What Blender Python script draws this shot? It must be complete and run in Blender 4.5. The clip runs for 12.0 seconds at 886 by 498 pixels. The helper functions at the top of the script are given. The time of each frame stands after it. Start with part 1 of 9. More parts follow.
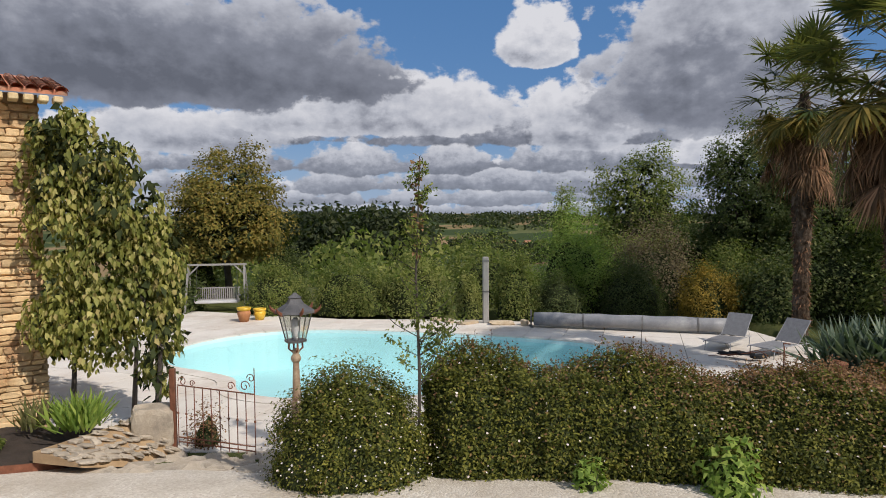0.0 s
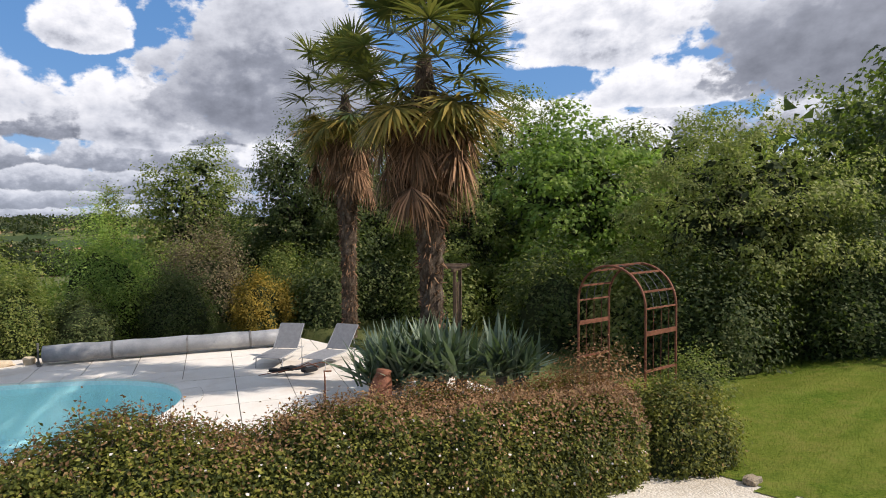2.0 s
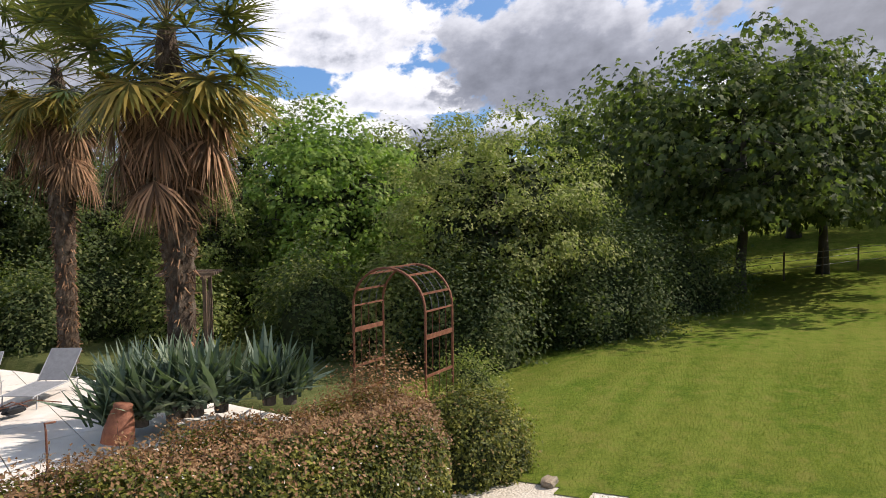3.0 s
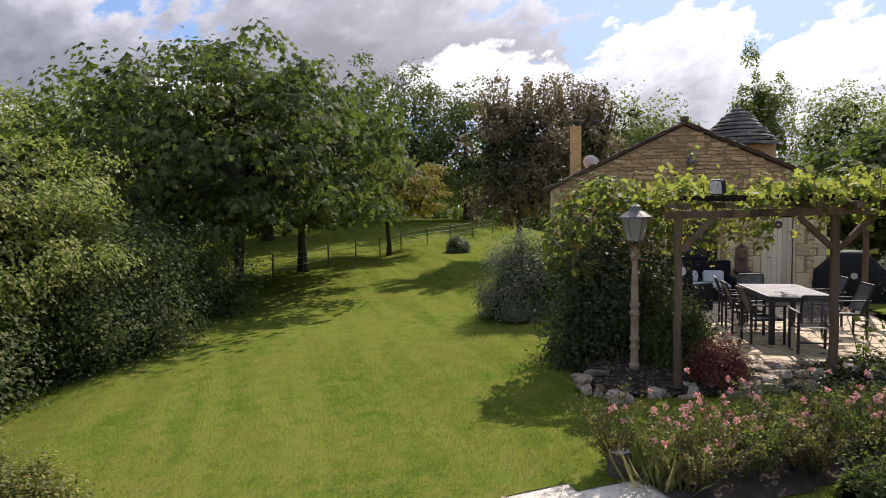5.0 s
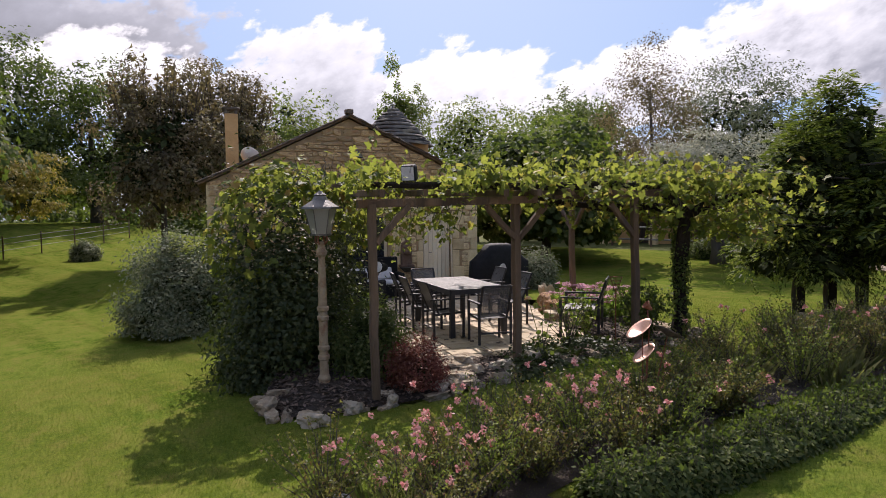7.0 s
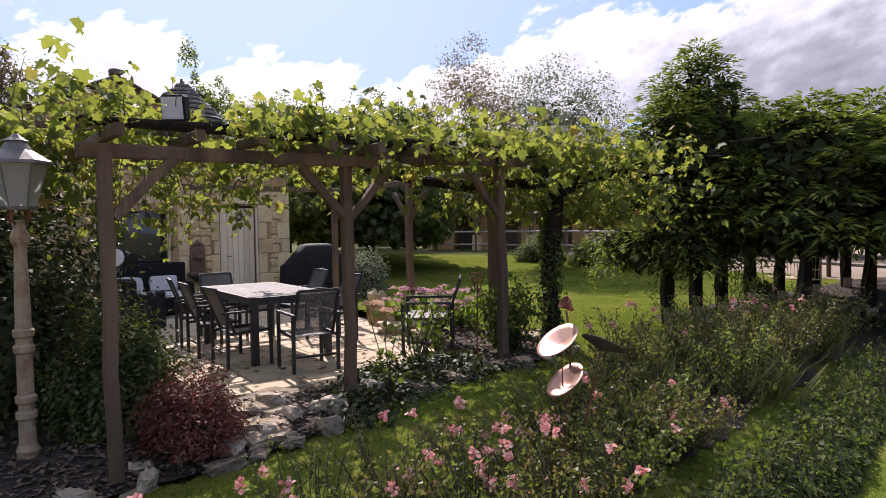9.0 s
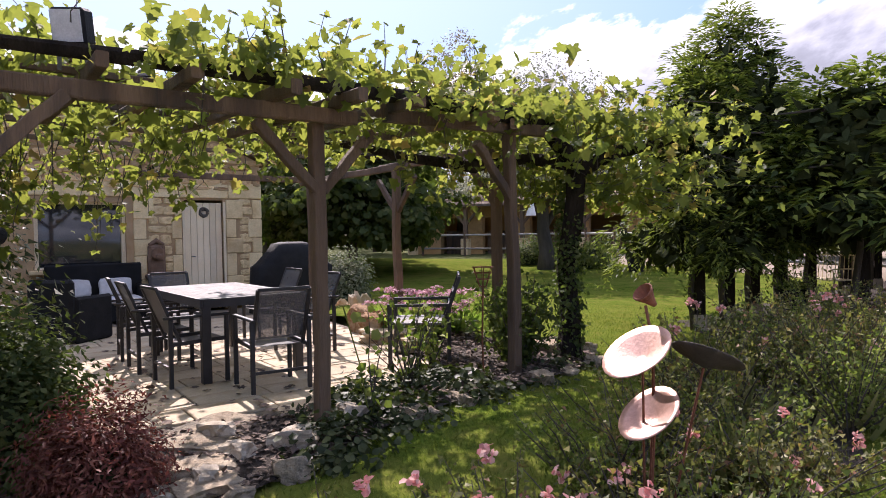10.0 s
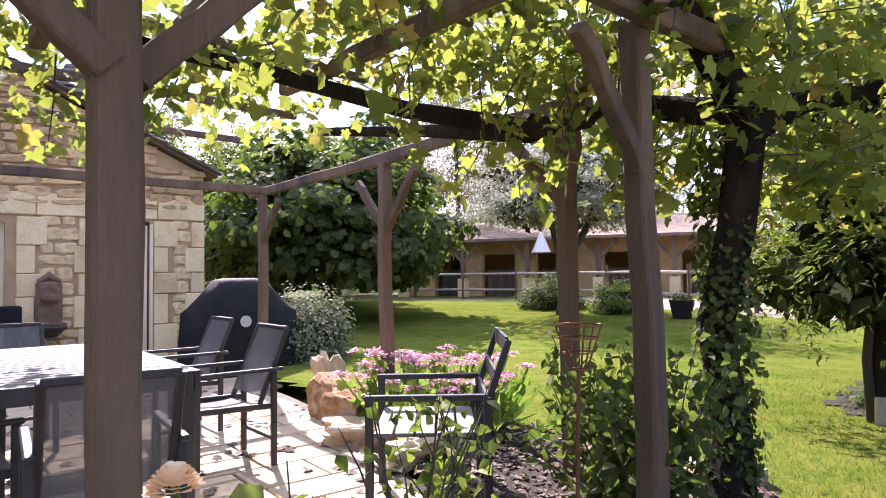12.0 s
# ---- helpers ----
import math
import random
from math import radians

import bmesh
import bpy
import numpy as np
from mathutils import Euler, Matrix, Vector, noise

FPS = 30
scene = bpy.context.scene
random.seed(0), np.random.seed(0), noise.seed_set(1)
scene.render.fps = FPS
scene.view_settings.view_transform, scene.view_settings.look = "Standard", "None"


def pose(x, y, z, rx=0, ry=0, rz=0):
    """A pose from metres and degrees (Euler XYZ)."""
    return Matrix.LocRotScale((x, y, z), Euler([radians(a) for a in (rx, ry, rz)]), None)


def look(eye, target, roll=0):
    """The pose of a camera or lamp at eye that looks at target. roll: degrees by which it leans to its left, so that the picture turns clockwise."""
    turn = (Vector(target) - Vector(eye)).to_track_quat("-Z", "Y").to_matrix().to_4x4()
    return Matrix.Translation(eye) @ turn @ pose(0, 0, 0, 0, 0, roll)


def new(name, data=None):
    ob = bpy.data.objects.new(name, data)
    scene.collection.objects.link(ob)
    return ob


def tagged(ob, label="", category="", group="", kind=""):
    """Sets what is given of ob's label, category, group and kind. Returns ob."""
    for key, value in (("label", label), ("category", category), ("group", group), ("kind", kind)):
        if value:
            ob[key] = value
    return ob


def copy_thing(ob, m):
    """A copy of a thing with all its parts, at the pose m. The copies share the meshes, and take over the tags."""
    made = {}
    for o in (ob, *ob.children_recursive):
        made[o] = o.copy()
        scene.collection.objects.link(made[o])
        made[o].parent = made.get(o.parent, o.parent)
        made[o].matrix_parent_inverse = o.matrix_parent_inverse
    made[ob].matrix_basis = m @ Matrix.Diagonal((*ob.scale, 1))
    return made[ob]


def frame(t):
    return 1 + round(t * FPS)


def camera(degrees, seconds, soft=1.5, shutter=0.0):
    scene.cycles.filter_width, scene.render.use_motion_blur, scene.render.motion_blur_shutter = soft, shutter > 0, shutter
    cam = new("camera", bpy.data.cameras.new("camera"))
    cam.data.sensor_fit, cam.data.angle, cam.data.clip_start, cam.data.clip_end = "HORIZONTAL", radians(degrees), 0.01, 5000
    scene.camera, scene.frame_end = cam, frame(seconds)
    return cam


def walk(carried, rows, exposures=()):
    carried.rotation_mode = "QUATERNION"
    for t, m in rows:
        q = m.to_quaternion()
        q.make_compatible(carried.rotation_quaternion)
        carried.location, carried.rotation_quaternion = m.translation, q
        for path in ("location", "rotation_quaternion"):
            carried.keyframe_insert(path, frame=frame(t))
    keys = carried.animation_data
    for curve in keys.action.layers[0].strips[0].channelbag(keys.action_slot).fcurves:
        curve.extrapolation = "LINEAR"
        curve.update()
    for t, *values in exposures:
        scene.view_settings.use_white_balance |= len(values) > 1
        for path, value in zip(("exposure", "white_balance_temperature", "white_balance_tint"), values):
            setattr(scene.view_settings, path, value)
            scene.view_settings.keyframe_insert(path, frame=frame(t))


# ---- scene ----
cam = camera(68.59, 12.0, 0.95)
# seconds, place, yaw, pitch, roll
PATH = [
    (0, 0.024, 0.117, 2.665, 0.02, -2.97, 0.43),
    (0.5, 0.357, 0.676, 2.650, -7.37, -2.96, 0.54),
    (1, 0.724, 1.330, 2.643, -16.28, -2.99, 0.65),
    (1.5, 1.178, 1.923, 2.656, -26.15, -3.02, 0.62),
    (2, 1.561, 2.472, 2.670, -36.70, -3.04, 0.60),
    (2.5, 1.824, 3.075, 2.652, -47.79, -3.08, 0.55),
    (4.5, 2.573, 5.092, 2.572, -93.50, -3.15, 0.52),
    (5, 2.891, 5.273, 2.559, -104.35, -3.09, 0.62),
    (5.5, 3.267, 5.377, 2.544, -113.90, -3.10, 0.72),
    (6, 3.720, 5.347, 2.494, -121.85, -3.10, 0.83),
    (6.5, 4.212, 5.165, 2.417, -128.44, -3.10, 0.88),
    (7, 4.783, 4.797, 2.345, -134.65, -3.14, 0.83),
    (7.5, 5.369, 4.280, 2.248, -140.67, -3.13, 0.77),
    (9.5, 7.411, 1.749, 1.689, -152.03, -1.80, 0.98),
    (10, 7.873, 1.039, 1.551, -152.32, -1.38, 0.96),
    (10.5, 8.331, 0.301, 1.439, -152.54, -0.82, 0.91),
    (11, 8.811, -0.497, 1.431, -152.83, 0.21, 0.85),
    (11.5, 9.356, -1.377, 1.446, -153.06, 1.21, 0.85),
    (12, 9.923, -2.277, 1.426, -153.31, 2.30, 0.74),
]
SCALE = 0.85   # metres to one unit of the plan below
walk(cam, [(t, pose(SCALE * x, SCALE * y, SCALE * z, 90 + pitch, roll, yaw)) for t, x, y, z, yaw, pitch, roll in PATH],
     [(0, -0.42, 6250, 14), (1.5, -0.02, 6300, 14), (2.5, 0.20, 6350, 15), (4.5, 0.42, 6400, 18), (5.5, 0.30, 6400, 20), (7.5, 0.22, 6350, 23), (9.5, 0.62, 6250, 27), (10.5, 0.97, 6100, 29), (12, 1.66, 5950, 33)])

# ---- light ----
SUN_EL, SUN_HEAD = 42.5, 133.0   # height, and degrees from +y towards +x
sun_dir = Vector((math.sin(radians(SUN_HEAD)) * math.cos(radians(SUN_EL)), math.cos(radians(SUN_HEAD)) * math.cos(radians(SUN_EL)), math.sin(radians(SUN_EL))))
sun = new("sun", bpy.data.lights.new("sun", "SUN"))
sun.data.energy, sun.data.angle, sun.data.color = 5.0, radians(0.6), (1.0, 0.93, 0.82)
sun.matrix_basis = look(sun_dir * 60, (0, 0, 0))

world = bpy.data.worlds.new("sky")
scene.world = world
world.use_nodes = True


class Nodes:
    """A short way to write node trees."""

    def __init__(self, tree):
        self.tree = tree
        tree.nodes.clear()

    def __call__(self, kind, _out=0, **given):
        n = self.tree.nodes.new(kind)
        for key, value in given.items():
            if key.startswith("i_"):
                k = key[2:]
                k = int(k) if k.isdigit() else k.replace("_", " ")
                if isinstance(value, bpy.types.NodeSocket):
                    self.tree.links.new(value, n.inputs[k])
                else:
                    n.inputs[k].default_value = value
            else:
                setattr(n, key, value)
        return n.outputs[_out]

    def math(self, op, a, b=0.0, c=0.0, clamp=False):
        return self("ShaderNodeMath", operation=op, use_clamp=clamp, i_0=a, i_1=b, i_2=c)

    def vec(self, op, a, b=(0, 0, 0), out=0):
        if op == "SCALE":
            return self("ShaderNodeVectorMath", out, operation=op, i_0=a)
        return self("ShaderNodeVectorMath", out, operation=op, i_0=a, i_1=b)

    def mix(self, f, a, b, blend="MIX"):
        n = self.tree.nodes.new("ShaderNodeMix")
        n.data_type, n.blend_type = "RGBA", blend
        for s, v in ((0, f), (6, a), (7, b)):
            if isinstance(v, bpy.types.NodeSocket):
                self.tree.links.new(v, n.inputs[s])
            else:
                n.inputs[s].default_value = (*v, 1) if s > 0 and len(v) == 3 else v
        return n.outputs[2]

    def ramp(self, f, *stops, interp="LINEAR"):
        n = self.tree.nodes.new("ShaderNodeValToRGB")
        n.color_ramp.interpolation = interp
        while len(n.color_ramp.elements) < len(stops):
            n.color_ramp.elements.new(0.5)
        for e, (p, c) in zip(n.color_ramp.elements, stops):
            e.position = p
            e.color = (*c, 1) if not isinstance(c, (int, float)) else (c, c, c, 1)
        self.tree.links.new(f, n.inputs[0])
        return n.outputs[0]

    def noise(self, scale, detail=4.0, rough=0.5, vector=None, out=0, distort=0.0):
        n = self.tree.nodes.new("ShaderNodeTexNoise")
        n.inputs["Scale"].default_value, n.inputs["Detail"].default_value, n.inputs["Roughness"].default_value = scale, detail, rough
        n.inputs["Distortion"].default_value = distort
        if vector is not None:
            self.tree.links.new(vector, n.inputs["Vector"])
        return n.outputs[out]


def build_sky():
    w = Nodes(world.node_tree)
    sky = w("ShaderNodeTexSky", sky_type="NISHITA", sun_disc=False, sun_elevation=radians(SUN_EL), sun_rotation=radians(SUN_HEAD), altitude=150, air_density=1.0, dust_density=0.6, ozone_density=1.5)
    way = w("ShaderNodeTexCoord", 0)
    xyz = w.tree.nodes.new("ShaderNodeSeparateXYZ")
    w.tree.links.new(way, xyz.inputs[0])
    X, Y, Z = xyz.outputs
    mul, add, sub = (lambda a, b: w.math("MULTIPLY", a, b)), (lambda a, b: w.math("ADD", a, b)), (lambda a, b: w.math("SUBTRACT", a, b))
    # heading in degrees from +y towards +x, counted from a seam far behind the garden
    c0, s0 = math.cos(radians(70)), math.sin(radians(70))
    az = add(mul(w.math("ARCTAN2", sub(mul(X, c0), mul(Y, s0)), add(mul(X, s0), mul(Y, c0))), 180 / math.pi), 70.0)
    el = mul(w.math("ARCSINE", Z), 180 / math.pi)
    wide = w.math("COSINE", mul(el, math.pi / 180))
    flat = w("ShaderNodeCombineXYZ", i_0=mul(az, wide), i_1=mul(el, 1.35))
    up = w.math("MAXIMUM", Z, 0.0)

    def fluff(scale, detail, shift=(0, 0, 0), rough=0.55):
        v = w("ShaderNodeVectorMath", operation="ADD", i_0=flat, i_1=shift)
        return w.noise(scale, detail, rough, v)
    # cauliflower edges, and the same a little nearer the light for relief
    n0 = add(mul(fluff(0.17, 9, rough=0.56), 0.62), mul(fluff(0.55, 7, (31, 7, 3)), 0.38))
    n1 = add(mul(fluff(0.17, 5, (0.5, 0.95, 0), 0.56), 0.62), mul(fluff(0.55, 4, (31.5, 7.95, 3)), 0.38))
    relief = mul(sub(n0, n1), 2.3)
    fine = fluff(1.5, 7, (9, 50, 1), 0.6)
    near = w.vec("DOT_PRODUCT", way, tuple(sun_dir), out=1)
    toward = w.math("POWER", w.math("MAXIMUM", near, 0.0), 3.0)

    blue = w.vec("SCALE", sky)
    blue.node.inputs[3].default_value = 0.085
    blue = w.mix(0.5, blue, (0.10, 0.33, 0.74))
    low = w.ramp(Z, (0.0, 1), (0.13, 0))
    total = w.mix(mul(low, 0.55), blue, (0.52, 0.66, 0.84))
    total = w.mix(mul(toward, 0.75), total, (0.66, 0.77, 0.90))

    def paint(under, cover, light):
        tone = w.ramp(light, (0.0, (0.17, 0.185, 0.22)), (0.30, (0.30, 0.32, 0.37)), (0.62, (0.64, 0.66, 0.70)), (1.0, (0.93, 0.93, 0.93)))
        tone = w.mix(mul(toward, 0.26), tone, (1.35, 1.33, 1.30))
        tone = w.mix(mul(low, 0.34), tone, (0.56, 0.62, 0.71))
        return w.mix(cover, under, tone)

    # rows of small heaped clouds, smaller and closer towards the horizon
    for k, (base, high, reach, gap) in enumerate([(0.2, 1.0, 3.2, 0.27), (1.2, 1.3, 4.0, 0.27), (2.5, 1.8, 5.2, 0.29), (4.2, 2.3, 6.5, 0.31), (6.4, 3.0, 8.5, 0.35)]):
        b = mul(sub(el, add(base - 0.25 * high, mul(fluff(0.06, 1, (k * 17.0, 5, k * 9.0)), 0.5 * high))), 1 / high)
        row = w("ShaderNodeCombineXYZ", i_0=mul(az, 1 / reach), i_1=k * 11.3, i_2=k * 3.1)
        top = mul(sub(w.noise(1.0, 3, 0.5, row), gap), 4.6)
        d = sub(add(top, mul(sub(fluff(1.9 / high, 6, (k * 13.0, 3, k)), 0.5), 1.5)), w.math("ABSOLUTE", sub(b, mul(w.math("LESS_THAN", b, 0.0), mul(b, -3.0)))))
        cover = w.ramp(d, (0.0, 0), (0.34, 1), interp="EASE")
        light = add(add(mul(b, 0.66), 0.26), add(mul(relief, 0.5), mul(sub(fine, 0.5), 0.7)))
        total = paint(total, cover, w.math("MINIMUM", light, 1.0))
    # the large clouds: heading, height of the base, half width, height, brightness
    for head, base, half, high, gain in CLOUDS:
        a = mul(sub(az, head), 1 / half)
        b = mul(sub(el, base), 1 / high)
        below = w.math("MINIMUM", b, 0.0)
        above = w.math("MAXIMUM", b, 0.0)
        r = add(mul(a, a), add(mul(above, above), mul(mul(below, below), 14.0)))
        d = add(sub(1.02, r), mul(sub(n0, 0.5), 3.6))
        cover = w.ramp(d, (0.0, 0), (0.30, 1), interp="EASE")
        thick = w.math("MINIMUM", w.math("MAXIMUM", d, 0.0), 1.0)
        light = add(add(gain, mul(above, 0.50)), add(mul(relief, 0.25 + 0.75 * gain), mul(sub(fine, 0.5), 0.22 * gain)))
        light = sub(light, mul(thick, 0.34))
        total = paint(total, cover, w.math("MAXIMUM", w.math("MINIMUM", light, 1.0), 0.0))
    # broken cloud overhead
    z = add(up, 0.25)
    over = w("ShaderNodeCombineXYZ", i_0=w.math("DIVIDE", X, z), i_1=w.math("DIVIDE", Y, z))
    dome = w.noise(1.7, 9, 0.52, over)
    high = w.ramp(Z, (0.36, 0), (0.50, 1))
    cover = mul(w.ramp(dome, (0.44, 0), (0.52, 1)), high)
    total = paint(total, cover, sub(1.35, mul(dome, 1.5)))
    total = w.mix(w.math("LESS_THAN", Z, -0.02), total, (0.10, 0.12, 0.08))
    bg = w("ShaderNodeBackground", i_0=total, i_1=1.0)
    w.tree.links.new(bg, w.tree.nodes.new("ShaderNodeOutputWorld").inputs[0])


CLOUDS = [
    (-22, 6.0, 9, 3.4, 0.75), (23.5, 4.6, 4, 3.0, 0.95), (12, 6.8, 6, 5.5, 0.80), (-5, 8.0, 13, 5.0, 0.82), (46, 5.5, 10, 4.5, 0.95), (56, 9.5, 8, 3.5, 0.95),
    (8, 13.6, 4.2, 4.5, 1.0), (-26, 11.0, 24, 9.0, 0.34), (22, 9.3, 11, 12.0, 0.50), (50, 14.0, 9.5, 8.0, 1.0), (70, 10.6, 13, 9.0, 0.34), (98, 12.2, 19, 10.0, 0.30),
    (84, 7.2, 9, 3.6, 0.95), (108, 9.2, 9, 5.0, 0.95), (124, 6.6, 11, 9.5, 0.52), (137, 8.0, 10, 6.5, 0.90), (152, 8.4, 9, 6.0, 0.95), (164, 10.4, 9, 8.0, 0.80), (180, 9.0, 15, 10.0, 0.45), (-60, 9.0, 16, 8.0, 0.6), (205, 9.0, 16, 8.0, 0.6)]


build_sky()

# ---- materials ----
def material(name):
    m = bpy.data.materials.new(name)
    m.use_nodes = True
    return m, Nodes(m.node_tree)


def finish(k, shader, bump=None, strength=0.3, distance=0.02):
    out = k.tree.nodes.new("ShaderNodeOutputMaterial")
    if bump is not None:
        b = k("ShaderNodeBump", i_Height=bump, i_Strength=strength, i_Distance=distance)
        k.tree.links.new(b, shader.node.inputs["Normal"])
    k.tree.links.new(shader, out.inputs[0])


def where(k):
    return k("ShaderNodeTexCoord", 3)


def surface(name, a, b, scale=6.0, fine=60.0, rough=0.8, bump=0.3, metal=0.0, stain=None, per="object", spread=0.25, stretch=None, depth=0.02, spec=0.5):
    """A solid surface: two colours in broad patches, fine grain, an own shade for each piece, and stains."""
    m, k = material(name)
    v = where(k)
    if stretch:
        v = k("ShaderNodeMapping", i_0=v, i_3=stretch)
    big = k.noise(scale, 5, 0.6, v)
    small = k.noise(fine, 6, 0.65, v)
    col = k.mix(k.ramp(big, (0.3, 0), (0.7, 1)), a, b)
    rnd = k("ShaderNodeObjectInfo", 5) if per == "object" else k("ShaderNodeNewGeometry", 8)
    shade = k.math("ADD", k.math("MULTIPLY", rnd, spread), 1.0 - spread / 2)
    shade = k.math("MULTIPLY", shade, k.math("ADD", k.math("MULTIPLY", small, 0.6), 0.7))
    col = k.mix(1.0, col, k("ShaderNodeCombineXYZ", i_0=shade, i_1=shade, i_2=shade), "MULTIPLY")
    if stain:
        col = k.mix(k.ramp(k.noise(scale * 0.37, 7, 0.7, v), (0.5, 0), (0.66, 1)), col, stain)
    p = k("ShaderNodeBsdfPrincipled", i_Base_Color=col, i_Roughness=rough, i_Metallic=metal, i_Specular_IOR_Level=spec)
    finish(k, p, small, bump, depth)
    return m


def foliage(name, dark, mid, light, gloss=0.35, through_=0.35, glow=(0.35, 0.5, 0.05), patch=0.6, rare=None, rare_at=0.93):
    """Leaves: each its own green, patches over the plant, light passing through."""
    m, k = material(name)
    rnd = k("ShaderNodeNewGeometry", 8)
    pos = k("ShaderNodeNewGeometry", 0)
    col = k.ramp(rnd, (0.0, dark), (0.5, mid), (1.0, light))
    pat = k.noise(patch, 4, 0.6, pos)
    col = k.mix(1.0, col, k.ramp(pat, (0.3, (0.66, 0.66, 0.63)), (0.7, (1.33, 1.2, 1.16))), "MULTIPLY")
    if rare:
        col = k.mix(k.math("GREATER_THAN", k("ShaderNodeNewGeometry", 8), rare_at), col, rare)
    col = k("ShaderNodeHueSaturation", i_Saturation=0.95, i_Value=1.05, i_Color=col)
    p = k("ShaderNodeBsdfPrincipled", i_Base_Color=col, i_Roughness=gloss + 0.2, i_Specular_IOR_Level=0.22)
    t = k("ShaderNodeBsdfTranslucent", i_Color=k.mix(0.5, col, glow))
    s = k("ShaderNodeMixShader", i_0=through_, i_1=p, i_2=t)
    finish(k, s)
    return m


def gravel_material():
    m, k = material("gravel")
    pos = k("ShaderNodeNewGeometry", 0)
    v = k("ShaderNodeTexVoronoi", 1, i_Vector=pos, i_Scale=38.0)
    d = k("ShaderNodeTexVoronoi", 0, i_Vector=pos, i_Scale=38.0)
    big = k.noise(0.9, 5, 0.6, pos)
    col = k.mix(k("ShaderNodeRGBToBW", i_0=v), (0.52, 0.45, 0.36), (0.76, 0.70, 0.60))
    col = k.mix(k.ramp(big, (0.45, 0), (0.7, 0.6)), col, (0.40, 0.33, 0.24))
    p = k("ShaderNodeBsdfPrincipled", i_Base_Color=col, i_Roughness=0.95, i_Specular_IOR_Level=0.2)
    finish(k, p, k.math("SUBTRACT", 1.0, d), 0.4, 0.03)
    return m


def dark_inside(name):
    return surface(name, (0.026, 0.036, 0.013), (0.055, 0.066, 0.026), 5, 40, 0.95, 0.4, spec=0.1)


M = {}
# one dark colour that paints in the shade inside foliage
M["inside"] = dark_inside("shade inside foliage")
M["bark"] = surface("bark", (0.055, 0.045, 0.035), (0.12, 0.10, 0.08), 5, 45, 0.9, 0.8, stretch=(1, 1, 0.25), depth=0.03)
M["wood"] = surface("weathered wood", (0.105, 0.064, 0.037), (0.205, 0.135, 0.082), 4, 60, 0.85, 0.7, stretch=(1, 1, 0.12), stain=(0.055, 0.042, 0.034), spread=0.4)
M["greywood"] = surface("grey wood", (0.24, 0.23, 0.21), (0.36, 0.34, 0.31), 4, 60, 0.8, 0.5, stretch=(1, 1, 0.12))
M["limestone"] = surface("limestone", (0.56, 0.37, 0.17), (0.68, 0.50, 0.28), 3.5, 40, 0.9, 0.6, stain=(0.40, 0.20, 0.09), spread=0.7)
M["palestone"] = surface("dressed limestone", (0.71, 0.53, 0.28), (0.80, 0.65, 0.38), 2.5, 35, 0.88, 0.45, stain=(0.50, 0.34, 0.16), spread=0.2)
M["mortar"] = surface("lime mortar", (0.34, 0.22, 0.11), (0.46, 0.32, 0.18), 3, 70, 0.95, 0.5)
M["rock"] = surface("garden rock", (0.26, 0.19, 0.12), (0.50, 0.41, 0.29), 4, 30, 0.9, 0.8, stain=(0.10, 0.09, 0.07), depth=0.04, spread=0.5)
M["ochrerock"] = surface("ochre rock", (0.24, 0.11, 0.04), (0.42, 0.24, 0.10), 5, 30, 0.85, 0.8, stain=(0.55, 0.45, 0.32), depth=0.04)
M["flag"] = surface("paving stone", (0.46, 0.36, 0.23), (0.57, 0.47, 0.33), 2.5, 50, 0.85, 0.3, stain=(0.36, 0.25, 0.14), spread=0.25)
M["deck"] = surface("pool deck", (0.66, 0.60, 0.52), (0.74, 0.69, 0.61), 1.2, 60, 0.85, 0.2, stain=(0.58, 0.50, 0.41), spread=0.12)
M["joint"] = surface("dark joint", (0.10, 0.08, 0.06), (0.17, 0.14, 0.10), 4, 50, 0.95, 0.3)
M["gravel"] = gravel_material()
M["soil"] = surface("bed soil", (0.038, 0.027, 0.019), (0.085, 0.062, 0.046), 4, 60, 0.95, 0.9, depth=0.04)
M["rust"] = surface("rusty iron", (0.14, 0.05, 0.025), (0.27, 0.11, 0.06), 9, 80, 0.7, 0.3, metal=0.35)
M["tile"] = surface("roof tile", (0.36, 0.13, 0.07), (0.50, 0.22, 0.12), 5, 50, 0.85, 0.4, stain=(0.20, 0.16, 0.12), spread=0.5)
M["lauze"] = surface("stone roof slab", (0.075, 0.065, 0.055), (0.17, 0.15, 0.13), 3, 50, 0.9, 0.5, stain=(0.22, 0.20, 0.15), spread=0.6)
M["verge"] = surface("brown roof stone", (0.12, 0.075, 0.05), (0.26, 0.17, 0.11), 5, 50, 0.9, 0.6, stain=(0.10, 0.085, 0.07), spread=0.6)
M["terracotta"] = surface("terracotta", (0.36, 0.15, 0.06), (0.48, 0.22, 0.09), 6, 60, 0.75, 0.3)
M["yellowpot"] = surface("yellow glaze", (0.55, 0.33, 0.02), (0.68, 0.45, 0.05), 6, 60, 0.35, 0.1)
M["anthracite"] = surface("anthracite metal", (0.028, 0.027, 0.029), (0.045, 0.043, 0.045), 6, 90, 0.45, 0.06, metal=0.2)
def sling_material():
    """Woven mesh that lets some light and view through."""
    m, k = material("grey sling mesh")
    v = where(k)
    col = k.mix(k.noise(8.0, 5, 0.6, v), (0.10, 0.095, 0.095), (0.17, 0.165, 0.16))
    p = k("ShaderNodeBsdfPrincipled", i_Base_Color=col, i_Roughness=0.7)
    finish(k, k("ShaderNodeMixShader", i_0=0.34, i_1=p, i_2=k("ShaderNodeBsdfTransparent")))
    return m


